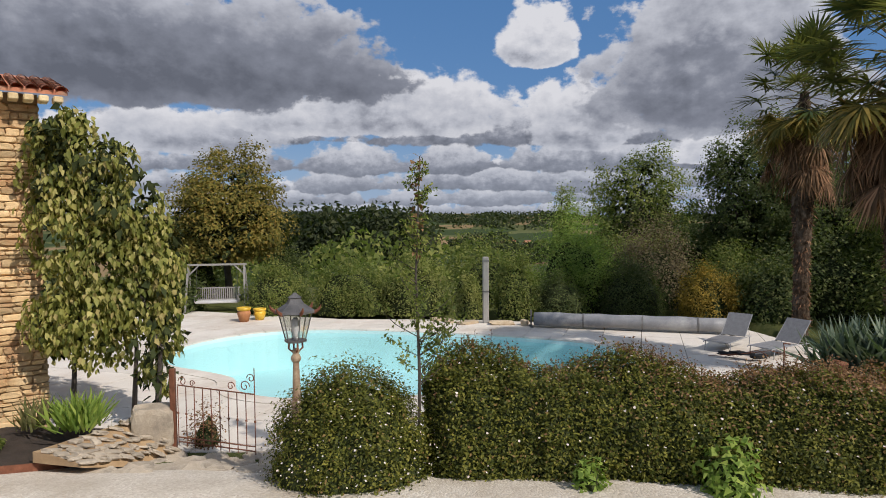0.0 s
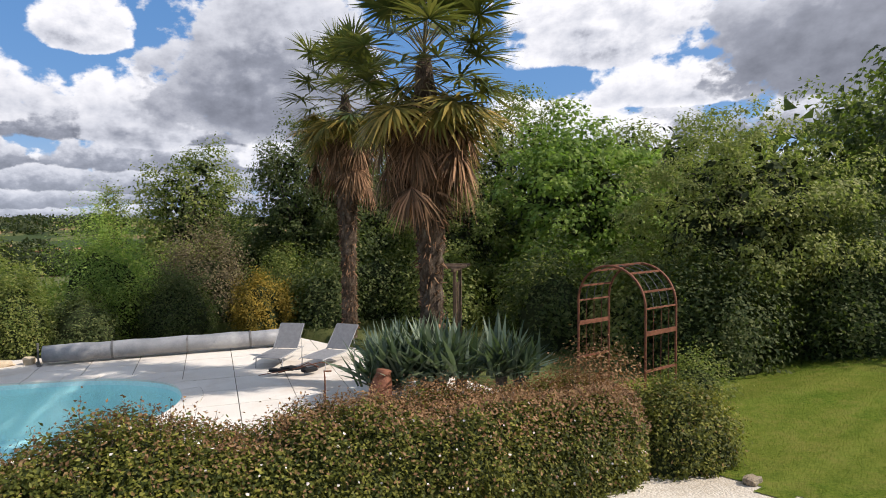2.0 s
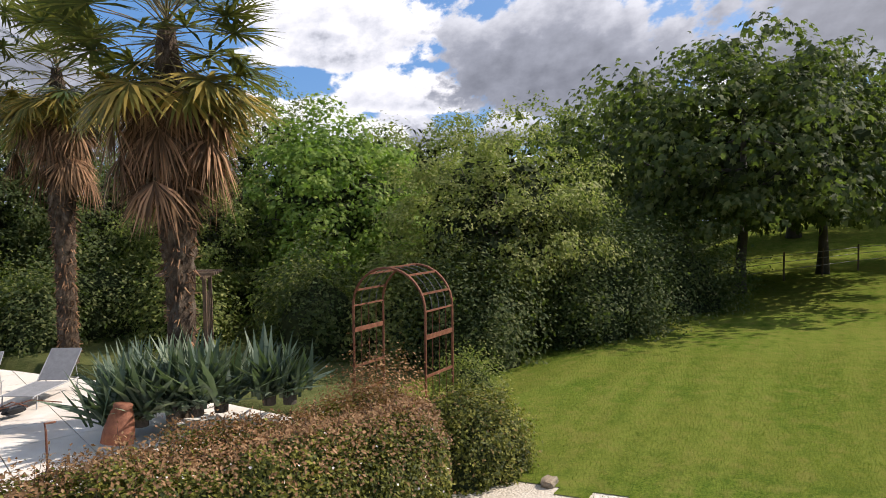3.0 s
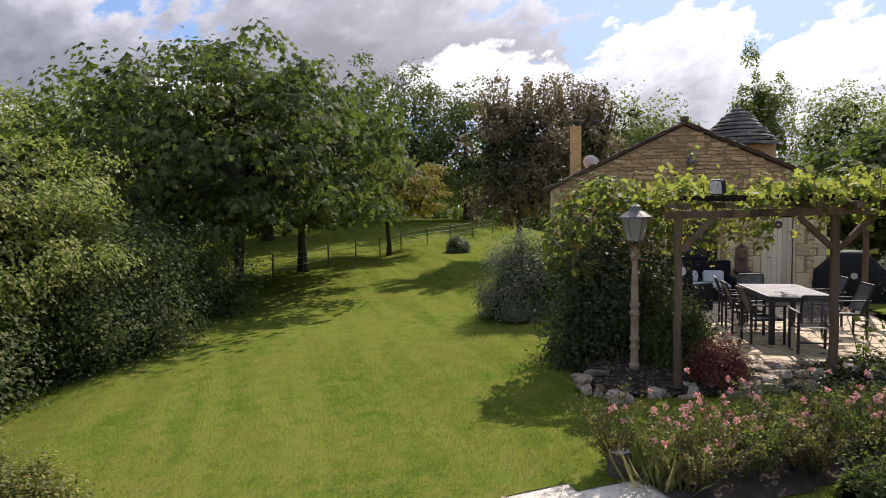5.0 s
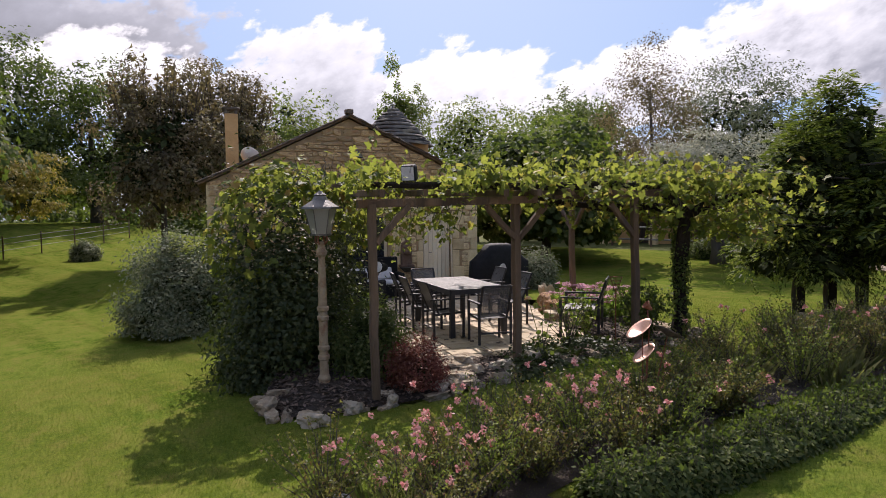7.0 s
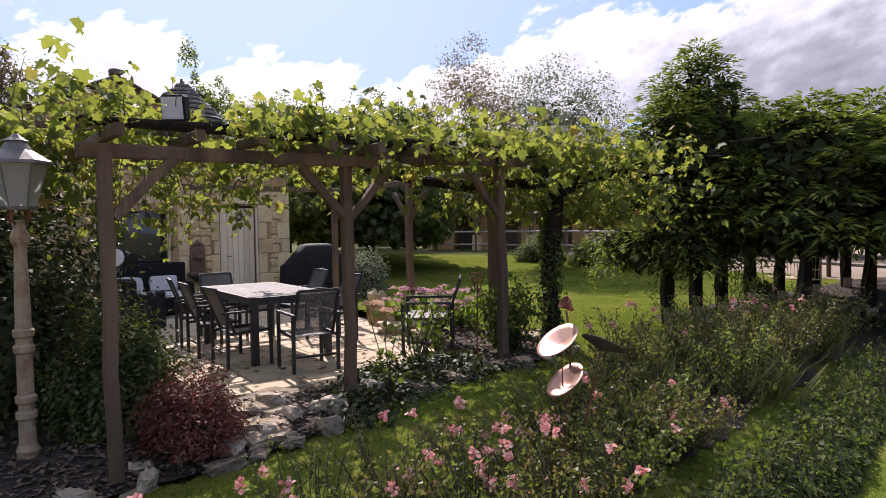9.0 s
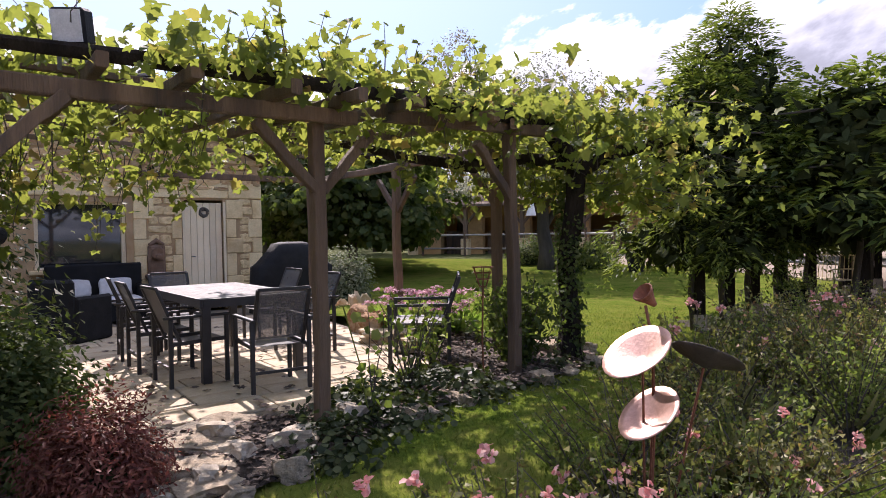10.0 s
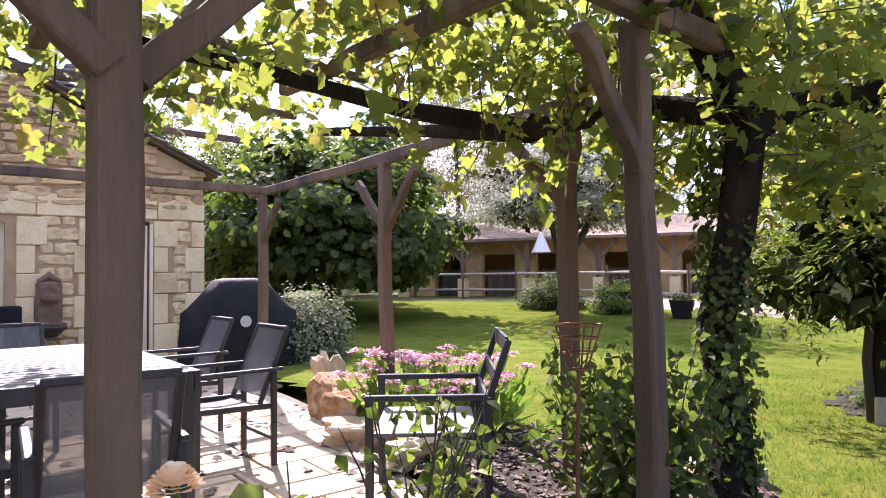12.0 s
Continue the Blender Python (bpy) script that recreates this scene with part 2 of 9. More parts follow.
M["mesh"] = sling_material()
M["loungefabric"] = surface("grey lounger fabric", (0.17, 0.17, 0.175), (0.23, 0.23, 0.235), 8, 200, 0.8, 0.2)
M["black"] = surface("black cover", (0.008, 0.008, 0.009), (0.018, 0.018, 0.019), 4, 60, 0.7, 0.3, spec=0.2)
M["cushion"] = surface("cushion", (0.48, 0.47, 0.47), (0.62, 0.61, 0.60), 9, 90, 0.9, 0.2)
M["white"] = surface("white paint", (0.70, 0.68, 0.62), (0.78, 0.76, 0.71), 2, 60, 0.6, 0.1)
M["cream"] = surface("cream paint", (0.80, 0.66, 0.43), (0.84, 0.72, 0.50), 2, 60, 0.65, 0.1)
M["greypaint"] = surface("grey plastic sheet", (0.20, 0.205, 0.215), (0.32, 0.32, 0.325), 1.6, 60, 0.45, 0.3, stain=(0.42, 0.41, 0.40))
M["zinc"] = surface("zinc", (0.12, 0.115, 0.11), (0.22, 0.21, 0.20), 6, 60, 0.5, 0.2, metal=0.6)
M["copper"] = surface("dull copper", (0.52, 0.30, 0.24), (0.66, 0.44, 0.36), 3, 50, 0.42, 0.15, metal=0.7, stain=(0.36, 0.22, 0.19))
M["lampstone"] = surface("worn lamp paint", (0.27, 0.195, 0.12), (0.40, 0.31, 0.20), 8, 70, 0.75, 0.4, stain=(0.22, 0.09, 0.05))
M["slatwood"] = surface("grey table slat", (0.125, 0.115, 0.105), (0.19, 0.175, 0.16), 5, 60, 0.6, 0.25, stretch=(0.15, 1, 1))
M["ochre"] = surface("ochre render", (0.50, 0.30, 0.12), (0.60, 0.38, 0.17), 2, 50, 0.9, 0.3, stain=(0.40, 0.24, 0.10))
M["mulch"] = surface("leaf litter", (0.09, 0.06, 0.045), (0.22, 0.16, 0.12), 6, 60, 0.9, 0.5, per="island", spread=0.9)


def glass_material():
    m, k = material("lamp glass")
    g = k("ShaderNodeBsdfGlass", i_Roughness=0.03, i_IOR=1.1, i_Color=(0.95, 0.96, 0.94, 1))
    t = k("ShaderNodeBsdfTransparent", i_0=(0.93, 0.94, 0.92, 1))
    finish(k, k("ShaderNodeMixShader", i_0=0.75, i_1=g, i_2=t))
    return m


def pane_material():
    m, k = material("window pane")
    p = k("ShaderNodeBsdfPrincipled", i_Base_Color=(0.015, 0.017, 0.02, 1), i_Roughness=0.04, i_Specular_IOR_Level=0.9)
    finish(k, p)
    return m


def water_material():
    m, k = material("pool water")
    v = where(k)
    t = k("ShaderNodeBsdfTransparent", i_0=(0.76, 0.97, 0.98, 1))
    gl = k("ShaderNodeBsdfGlossy", i_Roughness=0.03)
    b = k("ShaderNodeBump", i_Height=k.noise(2.2, 3, 0.5, v), i_Strength=0.12, i_Distance=0.05)
    k.tree.links.new(b, gl.node.inputs["Normal"])
    fr = k.math("MULTIPLY", k("ShaderNodeFresnel", i_IOR=1.33), 0.32)
    finish(k, k("ShaderNodeMixShader", i_0=fr, i_1=t, i_2=gl))
    return m


M["glass"], M["pane"], M["water"] = glass_material(), pane_material(), water_material()
M["liner"] = surface("pale pool liner", (0.48, 0.66, 0.67), (0.56, 0.73, 0.73), 0.8, 20, 0.6, 0.05)


def grass_material():
    m, k = material("lawn")
    pos = k("ShaderNodeNewGeometry", 0)
    big = k.noise(0.35, 4, 0.6, pos)
    mid = k.noise(3.2, 5, 0.65, pos)
    small = k.noise(26.0, 6, 0.75, pos)
    tuft_ = k.noise(9.0, 6, 0.7, pos)
    # mowing stripes run along the lawn
    run = k("ShaderNodeMapping", i_0=pos, i_2=(0, 0, radians(9)), i_3=(0.07, 1.0, 1.0))
    stripe = k.noise(1.5, 3, 0.55, run)
    col = k.mix(k.ramp(small, (0.36, 0), (0.64, 1)), (0.034, 0.070, 0.008), (0.150, 0.190, 0.028))
    col = k.mix(k.ramp(stripe, (0.45, 0), (0.55, 0.42)), col, (0.165, 0.20, 0.036))
    col = k.mix(k.ramp(mid, (0.48, 0), (0.66, 0.60)), col, (0.185, 0.165, 0.045))
    col = k.mix(k.ramp(mid, (0.32, 0.65), (0.46, 0)), col, (0.042, 0.088, 0.010))
    col = k.mix(k.ramp(big, (0.42, 0), (0.68, 0.40)), col, (0.175, 0.165, 0.036))
    col = k.mix(k.ramp(tuft_, (0.60, 0), (0.72, 0.7)), col, (0.030, 0.060, 0.008))
    p = k("ShaderNodeBsdfPrincipled", i_Base_Color=col, i_Roughness=1.0, i_Specular_IOR_Level=0.0)
    finish(k, p, k.noise(45.0, 5, 0.8, pos), 0.45, 0.04)
    return m


M["grass"] = grass_material()


def ground_material():
    """Gravel on the drive, turf elsewhere, fields and woods far off: chosen by the plan."""
    m, k = material("open ground")
    pos = k("ShaderNodeNewGeometry", 0)
    far = k.noise(0.012, 3, 0.5, pos)
    field = k.ramp(far, (0.40, (0.045, 0.065, 0.022)), (0.47, (0.11, 0.12, 0.045)), (0.53, (0.26, 0.18, 0.09)), (0.60, (0.075, 0.10, 0.03)), interp="CONSTANT")
    near = k.mix(k.ramp(k.noise(5.0, 6, 0.7, pos), (0.3, 0), (0.7, 1)), (0.06, 0.08, 0.02), (0.14, 0.14, 0.05))
    x = k.tree.nodes.new("ShaderNodeSeparateXYZ")
    k.tree.links.new(pos, x.inputs[0])
    col = k.mix(k.ramp(k.math("DIVIDE", x.outputs[1], 400.0), (0.14, 0), (0.2, 1)), near, field)
    p = k("ShaderNodeBsdfPrincipled", i_Base_Color=col, i_Roughness=0.95, i_Specular_IOR_Level=0.1)
    finish(k, p, k.noise(25.0, 5, 0.8, pos), 0.6, 0.05)
    return m


M["ground"] = ground_material()
G = (0.30, 0.46, 0.04)
M["leaf_hedge"] = foliage("abelia leaves", (0.022, 0.037, 0.006), (0.088, 0.108, 0.012), (0.25, 0.25, 0.036), 0.38, 0.26, (0.40, 0.44, 0.04), 2.2, (0.24, 0.15, 0.05), 0.965)
M["leaf_redtip"] = foliage("reddish shoots", (0.11, 0.065, 0.028), (0.22, 0.125, 0.055), (0.34, 0.22, 0.10), 0.4, 0.3, (0.4, 0.2, 0.05))
M["leaf_green"] = foliage("green leaves", (0.066, 0.098, 0.022), (0.145, 0.185, 0.038), (0.27, 0.285, 0.075), 0.4, 0.40, G, 0.5)
M["leaf_bright"] = foliage("fresh green leaves", (0.10, 0.17, 0.028), (0.21, 0.32, 0.055), (0.36, 0.46, 0.085), 0.4, 0.42, (0.3, 0.55, 0.04), 0.35)
M["leaf_dark"] = foliage("dark leaves", (0.026, 0.044, 0.015), (0.062, 0.088, 0.027), (0.135, 0.155, 0.052), 0.55, 0.30, G, 0.5)
M["leaf_bay"] = foliage("bay leaves", (0.014, 0.025, 0.009), (0.034, 0.050, 0.016), (0.085, 0.10, 0.035), 0.35, 0.10, G, 0.9)
M["leaf_gold"] = foliage("golden leaves", (0.08, 0.09, 0.016), (0.19, 0.18, 0.03), (0.34, 0.24, 0.045), 0.45, 0.34, (0.45, 0.40, 0.05), 0.6)
M["leaf_light"] = foliage("pale green leaves", (0.12, 0.15, 0.038), (0.24, 0.27, 0.07), (0.42, 0.43, 0.14), 0.4, 0.42, G, 0.5)
M["leaf_plum"] = foliage("purple leaves", (0.085, 0.066, 0.044), (0.17, 0.135, 0.075), (0.27, 0.25, 0.12), 0.45, 0.32, (0.3, 0.25, 0.08), 0.5)
M["leaf_grey"] = foliage("grey green leaves", (0.07, 0.09, 0.05), (0.15, 0.175, 0.10), (0.28, 0.30, 0.20), 0.5, 0.25, (0.3, 0.4, 0.15), 0.9)
M["leaf_olive"] = foliage("olive leaves", (0.15, 0.17, 0.12), (0.29, 0.31, 0.23), (0.46, 0.48, 0.38), 0.4, 0.40, (0.42, 0.46, 0.30), 0.9)
M["leaf_yellow"] = foliage("yellow leaves", (0.12, 0.11, 0.01), (0.26, 0.20, 0.02), (0.40, 0.28, 0.03), 0.45, 0.3, (0.6, 0.45, 0.03), 0.6)
M["leaf_vine"] = foliage("vine leaves", (0.028, 0.056, 0.013), (0.075, 0.120, 0.022), (0.24, 0.25, 0.045), 0.4, 0.46, (0.58, 0.66, 0.09), 1.6, (0.30, 0.17, 0.05), 0.92)
M["leaf_wist"] = foliage("long green leaflets", (0.018, 0.038, 0.009), (0.060, 0.098, 0.017), (0.25, 0.30, 0.045), 0.4, 0.27, (0.46, 0.62, 0.06), 0.9)
M["leaf_creeper"] = foliage("creeper leaves", (0.085, 0.115, 0.020), (0.27, 0.29, 0.06), (0.58, 0.54, 0.20), 0.4, 0.34, (0.45, 0.5, 0.06), 0.9, (0.42, 0.34, 0.12), 0.9)
M["leaf_rose"] = foliage("rose leaves", (0.04, 0.055, 0.015), (0.13, 0.14, 0.037), (0.29, 0.27, 0.10), 0.3, 0.3, (0.4, 0.42, 0.06), 2.5, (0.22, 0.10, 0.05), 0.88)
M["leaf_red"] = foliage("red leaves", (0.060, 0.022, 0.016), (0.155, 0.048, 0.036), (0.27, 0.12, 0.075), 0.4, 0.3, (0.5, 0.12, 0.07), 0.9)
M["leaf_blue"] = foliage("blue green blades", (0.05, 0.085, 0.06), (0.10, 0.15, 0.105), (0.19, 0.24, 0.17), 0.4, 0.15, G, 0.8)
M["palm_green"] = foliage("palm blades", (0.022, 0.045, 0.016), (0.060, 0.095, 0.026), (0.19, 0.20, 0.05), 0.25, 0.22, (0.4, 0.42, 0.05), 0.8)
M["palm_dead"] = foliage("dead palm blades", (0.055, 0.035, 0.02), (0.16, 0.095, 0.05), (0.46, 0.27, 0.14), 0.7, 0.15, (0.4, 0.25, 0.1), 0.9)
M["palm_ageing"] = foliage("yellowing palm blades", (0.06, 0.08, 0.018), (0.19, 0.17, 0.035), (0.46, 0.32, 0.06), 0.3, 0.28, (0.5, 0.42, 0.06), 1.6)
M["palm_stalk"] = surface("palm stalk", (0.10, 0.09, 0.03), (0.20, 0.14, 0.06), 8, 60, 0.7, 0.3)
M["palm_fibre"] = surface("palm trunk fibre", (0.045, 0.032, 0.022), (0.16, 0.115, 0.08), 9, 70, 0.95, 1.0, stretch=(1, 1, 0.5), stain=(0.24, 0.19, 0.14), depth=0.06, spec=0.1)
M["petal_pink"] = foliage("pink petals", (0.58, 0.22, 0.20), (0.72, 0.38, 0.34), (0.80, 0.56, 0.50), 0.5, 0.3, (0.8, 0.3, 0.35), 1.0)
M["petal_mauve"] = foliage("mauve petals", (0.46, 0.22, 0.29), (0.62, 0.36, 0.43), (0.72, 0.50, 0.55), 0.6, 0.2, (0.7, 0.3, 0.5), 1.0)
M["petal_white"] = foliage("white petals", (0.62, 0.58, 0.52), (0.74, 0.70, 0.66), (0.8, 0.78, 0.76), 0.5, 0.2, (0.8, 0.75, 0.7), 1.0)
M["petal_cream"] = foliage("cream rose petals", (0.76, 0.58, 0.33), (0.80, 0.68, 0.44), (0.82, 0.75, 0.56), 0.5, 0.3, (0.85, 0.65, 0.45), 1.0)
M["grass_blade"] = foliage("grass blades", (0.058, 0.098, 0.012), (0.115, 0.155, 0.022), (0.20, 0.225, 0.040), 0.45, 0.35, (0.35, 0.5, 0.03), 0.8)
M["grass_dry"] = foliage("weedy blades", (0.08, 0.10, 0.03), (0.16, 0.17, 0.06), (0.28, 0.26, 0.12), 0.5, 0.35, (0.4, 0.45, 0.1), 0.8)
# leaf colour darkened for the cloud shadow on the far woods
M["leaf_wood_shaded"] = foliage("cloud-shaded wood", (0.012, 0.022, 0.009), (0.026, 0.038, 0.015), (0.05, 0.06, 0.024), 0.5, 0.15, G, 0.05)
M["greystone"] = surface("pale field stone", (0.40, 0.33, 0.24), (0.56, 0.48, 0.37), 4, 40, 0.9, 0.6, stain=(0.26, 0.22, 0.17), spread=0.4)
M["earth"] = surface("beaten earth", (0.26, 0.20, 0.14), (0.35, 0.28, 0.205), 0.8, 30, 0.95, 0.4, stain=(0.26, 0.20, 0.14))


def frosted_material():
    m, k = material("frosted lamp glass")
    d = k("ShaderNodeBsdfTranslucent", i_Color=(0.55, 0.55, 0.50, 1))
    p = k("ShaderNodeBsdfPrincipled", i_Base_Color=(0.42, 0.42, 0.38, 1), i_Roughness=0.2)
    finish(k, k("ShaderNodeMixShader", i_0=0.5, i_1=d, i_2=p))
    return m


M["frosted"] = frosted_material()
M["vinebark"] = surface("old vine bark", (0.018, 0.014, 0.011), (0.055, 0.044, 0.035), 6, 40, 0.95, 1.0, stretch=(1, 1, 0.2), depth=0.05, spec=0.1)
M["brownclay"] = surface("weathered brown clay", (0.13, 0.075, 0.045), (0.24, 0.15, 0.10), 7, 50, 0.9, 0.5, stain=(0.09, 0.06, 0.045))

# ---- tools ----
RNG = np.random.default_rng(7)


def link_mesh(name, me, mat, parent=None, label="", at=None):
    if mat is not None and not me.materials:
        me.materials.append(mat)
    ob = new(name, me)
    if parent is not None:
        ob.parent = parent
    if at is not None:
        ob.matrix_basis = at
    if label:
        tagged(ob, label)
    return ob


def part(name, bm, mat, parent, label="", at=None, smooth=False, sort=True):
    me = bpy.data.meshes.new(name)
    if sort:
        bmesh.ops.recalc_face_normals(bm, faces=bm.faces)
    bm.to_mesh(me)
    bm.free()
    if smooth:
        me.polygons.foreach_set("use_smooth", [True] * len(me.polygons))
    return link_mesh(name, me, mat, parent, label, at)


def thing(name, label, category, at=None, group="", kind=""):
    ob = new(name)
    ob.empty_display_size = 0.2
    if at is not None:
        ob.matrix_basis = at
    return tagged(ob, label, category, group, kind)


def box(bm, c, s, turn=0.0, bevel=0.0, tilt=None):
    m = Matrix.Translation(c) @ Matrix.Rotation(turn, 4, "Z")
    if tilt is not None:
        m = m @ tilt
    r = bmesh.ops.create_cube(bm, size=1.0, matrix=m @ Matrix.Diagonal((*s, 1)))
    if bevel:
        edges = list({e for v in r["verts"] for e in v.link_edges})
        bmesh.ops.bevel(bm, geom=edges, offset=bevel, segments=1, profile=0.5, affect="EDGES")
    return bm


def bar(bm, a, b, w, h=None, bevel=0.0):
    """A squared bar from a to b: w across, h upwards."""
    a, b = Vector(a), Vector(b)
    d = b - a
    q = d.to_track_quat("Z", "Y").to_matrix().to_4x4()
    r = bmesh.ops.create_cube(bm, size=1.0, matrix=Matrix.Translation((a + b) / 2) @ q @ Matrix.Diagonal((w, h or w, d.length, 1)))
    if bevel:
        edges = list({e for v in r["verts"] for e in v.link_edges})
        bmesh.ops.bevel(bm, geom=edges, offset=bevel, segments=1, profile=0.5, affect="EDGES")
    return bm


def tube(bm, pts, radii, seg=8, lump=0.0, cap=True):
    """A round rod or limb along points."""
    pts = [Vector(p) for p in pts]
    if isinstance(radii, (int, float)):
        radii = [radii] * len(pts)
    rings = []
    side = None
    for i, p in enumerate(pts):
        d = (pts[min(i + 1, len(pts) - 1)] - pts[max(i - 1, 0)]).normalized()
        if side is None:
            side = d.orthogonal().normalized()
        else:
            side = (side - d * side.dot(d)).normalized()
        up = d.cross(side)
        ring = []
        for j in range(seg):
            a = 2 * math.pi * j / seg
            r = radii[i] * (1 + lump * (random.random() - 0.5))
            ring.append(bm.verts.new(p + (side * math.cos(a) + up * math.sin(a)) * r))
        rings.append(ring)
    for a, b in zip(rings, rings[1:]):
        for j in range(seg):
            bm.faces.new((a[j], a[(j + 1) % seg], b[(j + 1) % seg], b[j]))
    if cap:
        bm.faces.new(rings[0][::-1])
        bm.faces.new(rings[-1])
    return bm


def lathe(bm, profile, seg=16, at=(0, 0, 0)):
    """A turned shape: profile rows of (radius, height)."""
    rings = []
    for r, z in profile:
        rings.append([bm.verts.new((at[0] + r * math.cos(2 * math.pi * j / seg), at[1] + r * math.sin(2 * math.pi * j / seg), at[2] + z)) for j in range(seg)])
    for a, b in zip(rings, rings[1:]):
        for j in range(seg):
            bm.faces.new((a[j], a[(j + 1) % seg], b[(j + 1) % seg], b[j]))
    bm.faces.new(rings[0][::-1])
    bm.faces.new(rings[-1])
    return bm


def boulder(bm, c, s, seed=0, sub=2, rough=0.35, turn=0.0):
    r = bmesh.ops.create_icosphere(bm, subdivisions=sub, radius=1.0)
    off = Vector((seed * 3.7, seed * 1.3, seed * 2.1))
    rot = Matrix.Rotation(turn, 3, "Z")
    for v in r["verts"]:
        d = v.co.normalized()
        k = 1 + rough * (noise.noise(d * 1.3 + off) + 0.5 * noise.noise(d * 3.1 + off))
        p = Vector((max(-0.8, min(0.8, d.x * 1.15)), max(-0.8, min(0.8, d.y * 1.15)), max(-0.75, min(0.75, d.z * 1.15)))) * k
        v.co = rot @ Vector((p.x * s[0], p.y * s[1], p.z * s[2])) + Vector(c)
    return bm


def array_mesh(name, verts, faces):
    """A mesh from arrays: faces all of one size."""
    me = bpy.data.meshes.new(name)
    n, k = faces.shape
    me.vertices.add(len(verts))
    me.vertices.foreach_set("co", verts.astype(np.float32).ravel())
    me.loops.add(n * k)
    me.loops.foreach_set("vertex_index", faces.astype(np.int32).ravel())
    me.polygons.add(n)
    me.polygons.foreach_set("loop_start", np.arange(0, n * k, k, dtype=np.int32))
    me.update(calc_edges=True)
    return me


# leaf outlines: across, along, lift; and the triangles between them
OVAL = (np.array([(0, 0, 0), (-0.30, 0.42, 0.09), (0, 1, -0.05), (0.30, 0.42, 0.09)]), np.array([(0, 2, 1), (0, 3, 2)]))
ROUND = (np.array([(0, 0, 0), (-0.48, 0.40, 0.10), (-0.22, 0.9, 0), (0.22, 0.9, 0), (0.48, 0.40, 0.10)]), np.array([(0, 2, 1), (0, 3, 2), (0, 4, 3)]))
LOBED = (np.array([(0, 0.10, 0), (-0.16, -0.10, 0.03), (-0.44, 0.0, 0.06), (-0.36, 0.24, 0.05), (-0.60, 0.46, -0.04), (-0.32, 0.56, 0.05), (-0.22, 0.80, 0.0), (0, 1.02, -0.12),
                   (0.22, 0.80, 0.0), (0.32, 0.56, 0.05), (0.60, 0.46, -0.04), (0.36, 0.24, 0.05), (0.44, 0.0, 0.06), (0.16, -0.10, 0.03)]),
         np.array([(0, k + 1, k) for k in range(1, 13)]))
OVAL_WIDE = (np.array([(0, 0, 0), (-0.36, 0.34, 0.10), (-0.24, 0.72, 0.06), (0, 1.08, -0.12), (0.24, 0.72, 0.06), (0.36, 0.34, 0.10)]), np.array([(0, 2, 1), (0, 3, 2), (0, 4, 3), (0, 5, 4)]))
BLADE = (np.array([(-0.035, 0, 0), (0.035, 0, 0), (-0.045, 0.5, 0.04), (0.045, 0.5, 0.04), (0, 1, -0.02)]), np.array([(0, 1, 3), (0, 3, 2), (2, 3, 4)]))
SPRAY = (np.array([(0, 0, 0), (-0.16, 0.30, 0.05), (0, 0.72, 0), (0.16, 0.30, 0.05), (-0.5, 0.55, -0.1), (-0.2, 0.6, 0), (0.5, 0.55, -0.1), (0.2, 0.6, 0), (-0.32, 0.95, -0.12), (0.32, 0.95, -0.12)]),
         np.array([(0, 2, 1), (0, 3, 2), (0, 5, 4), (0, 6, 7), (1, 2, 8), (3, 9, 2)]))

TRI = (np.array([(-0.32, 0.14, 0), (0.34, 0.0, 0.06), (0.04, 0.95, -0.05)]), np.array([(0, 1, 2)]))
LANCE = (np.array([(0, 0, 0), (-0.16, 0.36, 0.05), (0, 1, -0.08), (0.16, 0.36, 0.05)]), np.array([(0, 2, 1), (0, 3, 2)]))


def leaf_arrays(P, along, normal, size, shape):
    y = along / np.maximum(np.linalg.norm(along, axis=1, keepdims=True), 1e-6)
    x = np.cross(y, normal)
    x /= np.maximum(np.linalg.norm(x, axis=1, keepdims=True), 1e-6)
    z = np.cross(x, y)
    T, F = shape
    s = np.asarray(size).reshape(-1, 1, 1) * np.ones((len(P), 1, 1))
    V = P[:, None, :] + s * (T[None, :, 0:1] * x[:, None, :] + T[None, :, 1:2] * y[:, None, :] + T[None, :, 2:3] * z[:, None, :])
    faces = (F[None] + (np.arange(len(P)) * len(T))[:, None, None]).reshape(-1, 3)
    return V.reshape(-1, 3), faces


def leaves(name, P, out, size, mat, parent=None, shape=OVAL, droop=0.2, wild=0.8, label="", rng=None, flat=0.0, vary=0.35):
    """Leaves at P facing roughly outwards; droop: how much they hang."""
    rng = rng or RNG
    n = len(P)
    r1, r2 = rng.normal(size=(n, 3)), rng.normal(size=(n, 3))
    normal = out + wild * r1 * 0.6 + np.array([0, 0, 0.5 + flat])
    along = r2 + 0.35 * out - np.array([0, 0, droop * 2])
    along -= normal * (np.sum(along * normal, 1, keepdims=True) / np.maximum(np.sum(normal ** 2, 1, keepdims=True), 1e-6)) * (1 - 0.3 * wild)
    s = size * (1 + vary * rng.uniform(-1, 1, n))
    V, F = leaf_arrays(P, along, normal, s, shape)
    return link_mesh(name, array_mesh(name, V, F), mat, parent, label)


def ball(rng, n):
    d = rng.normal(size=(n, 3))
    return d / np.linalg.norm(d, axis=1, keepdims=True)


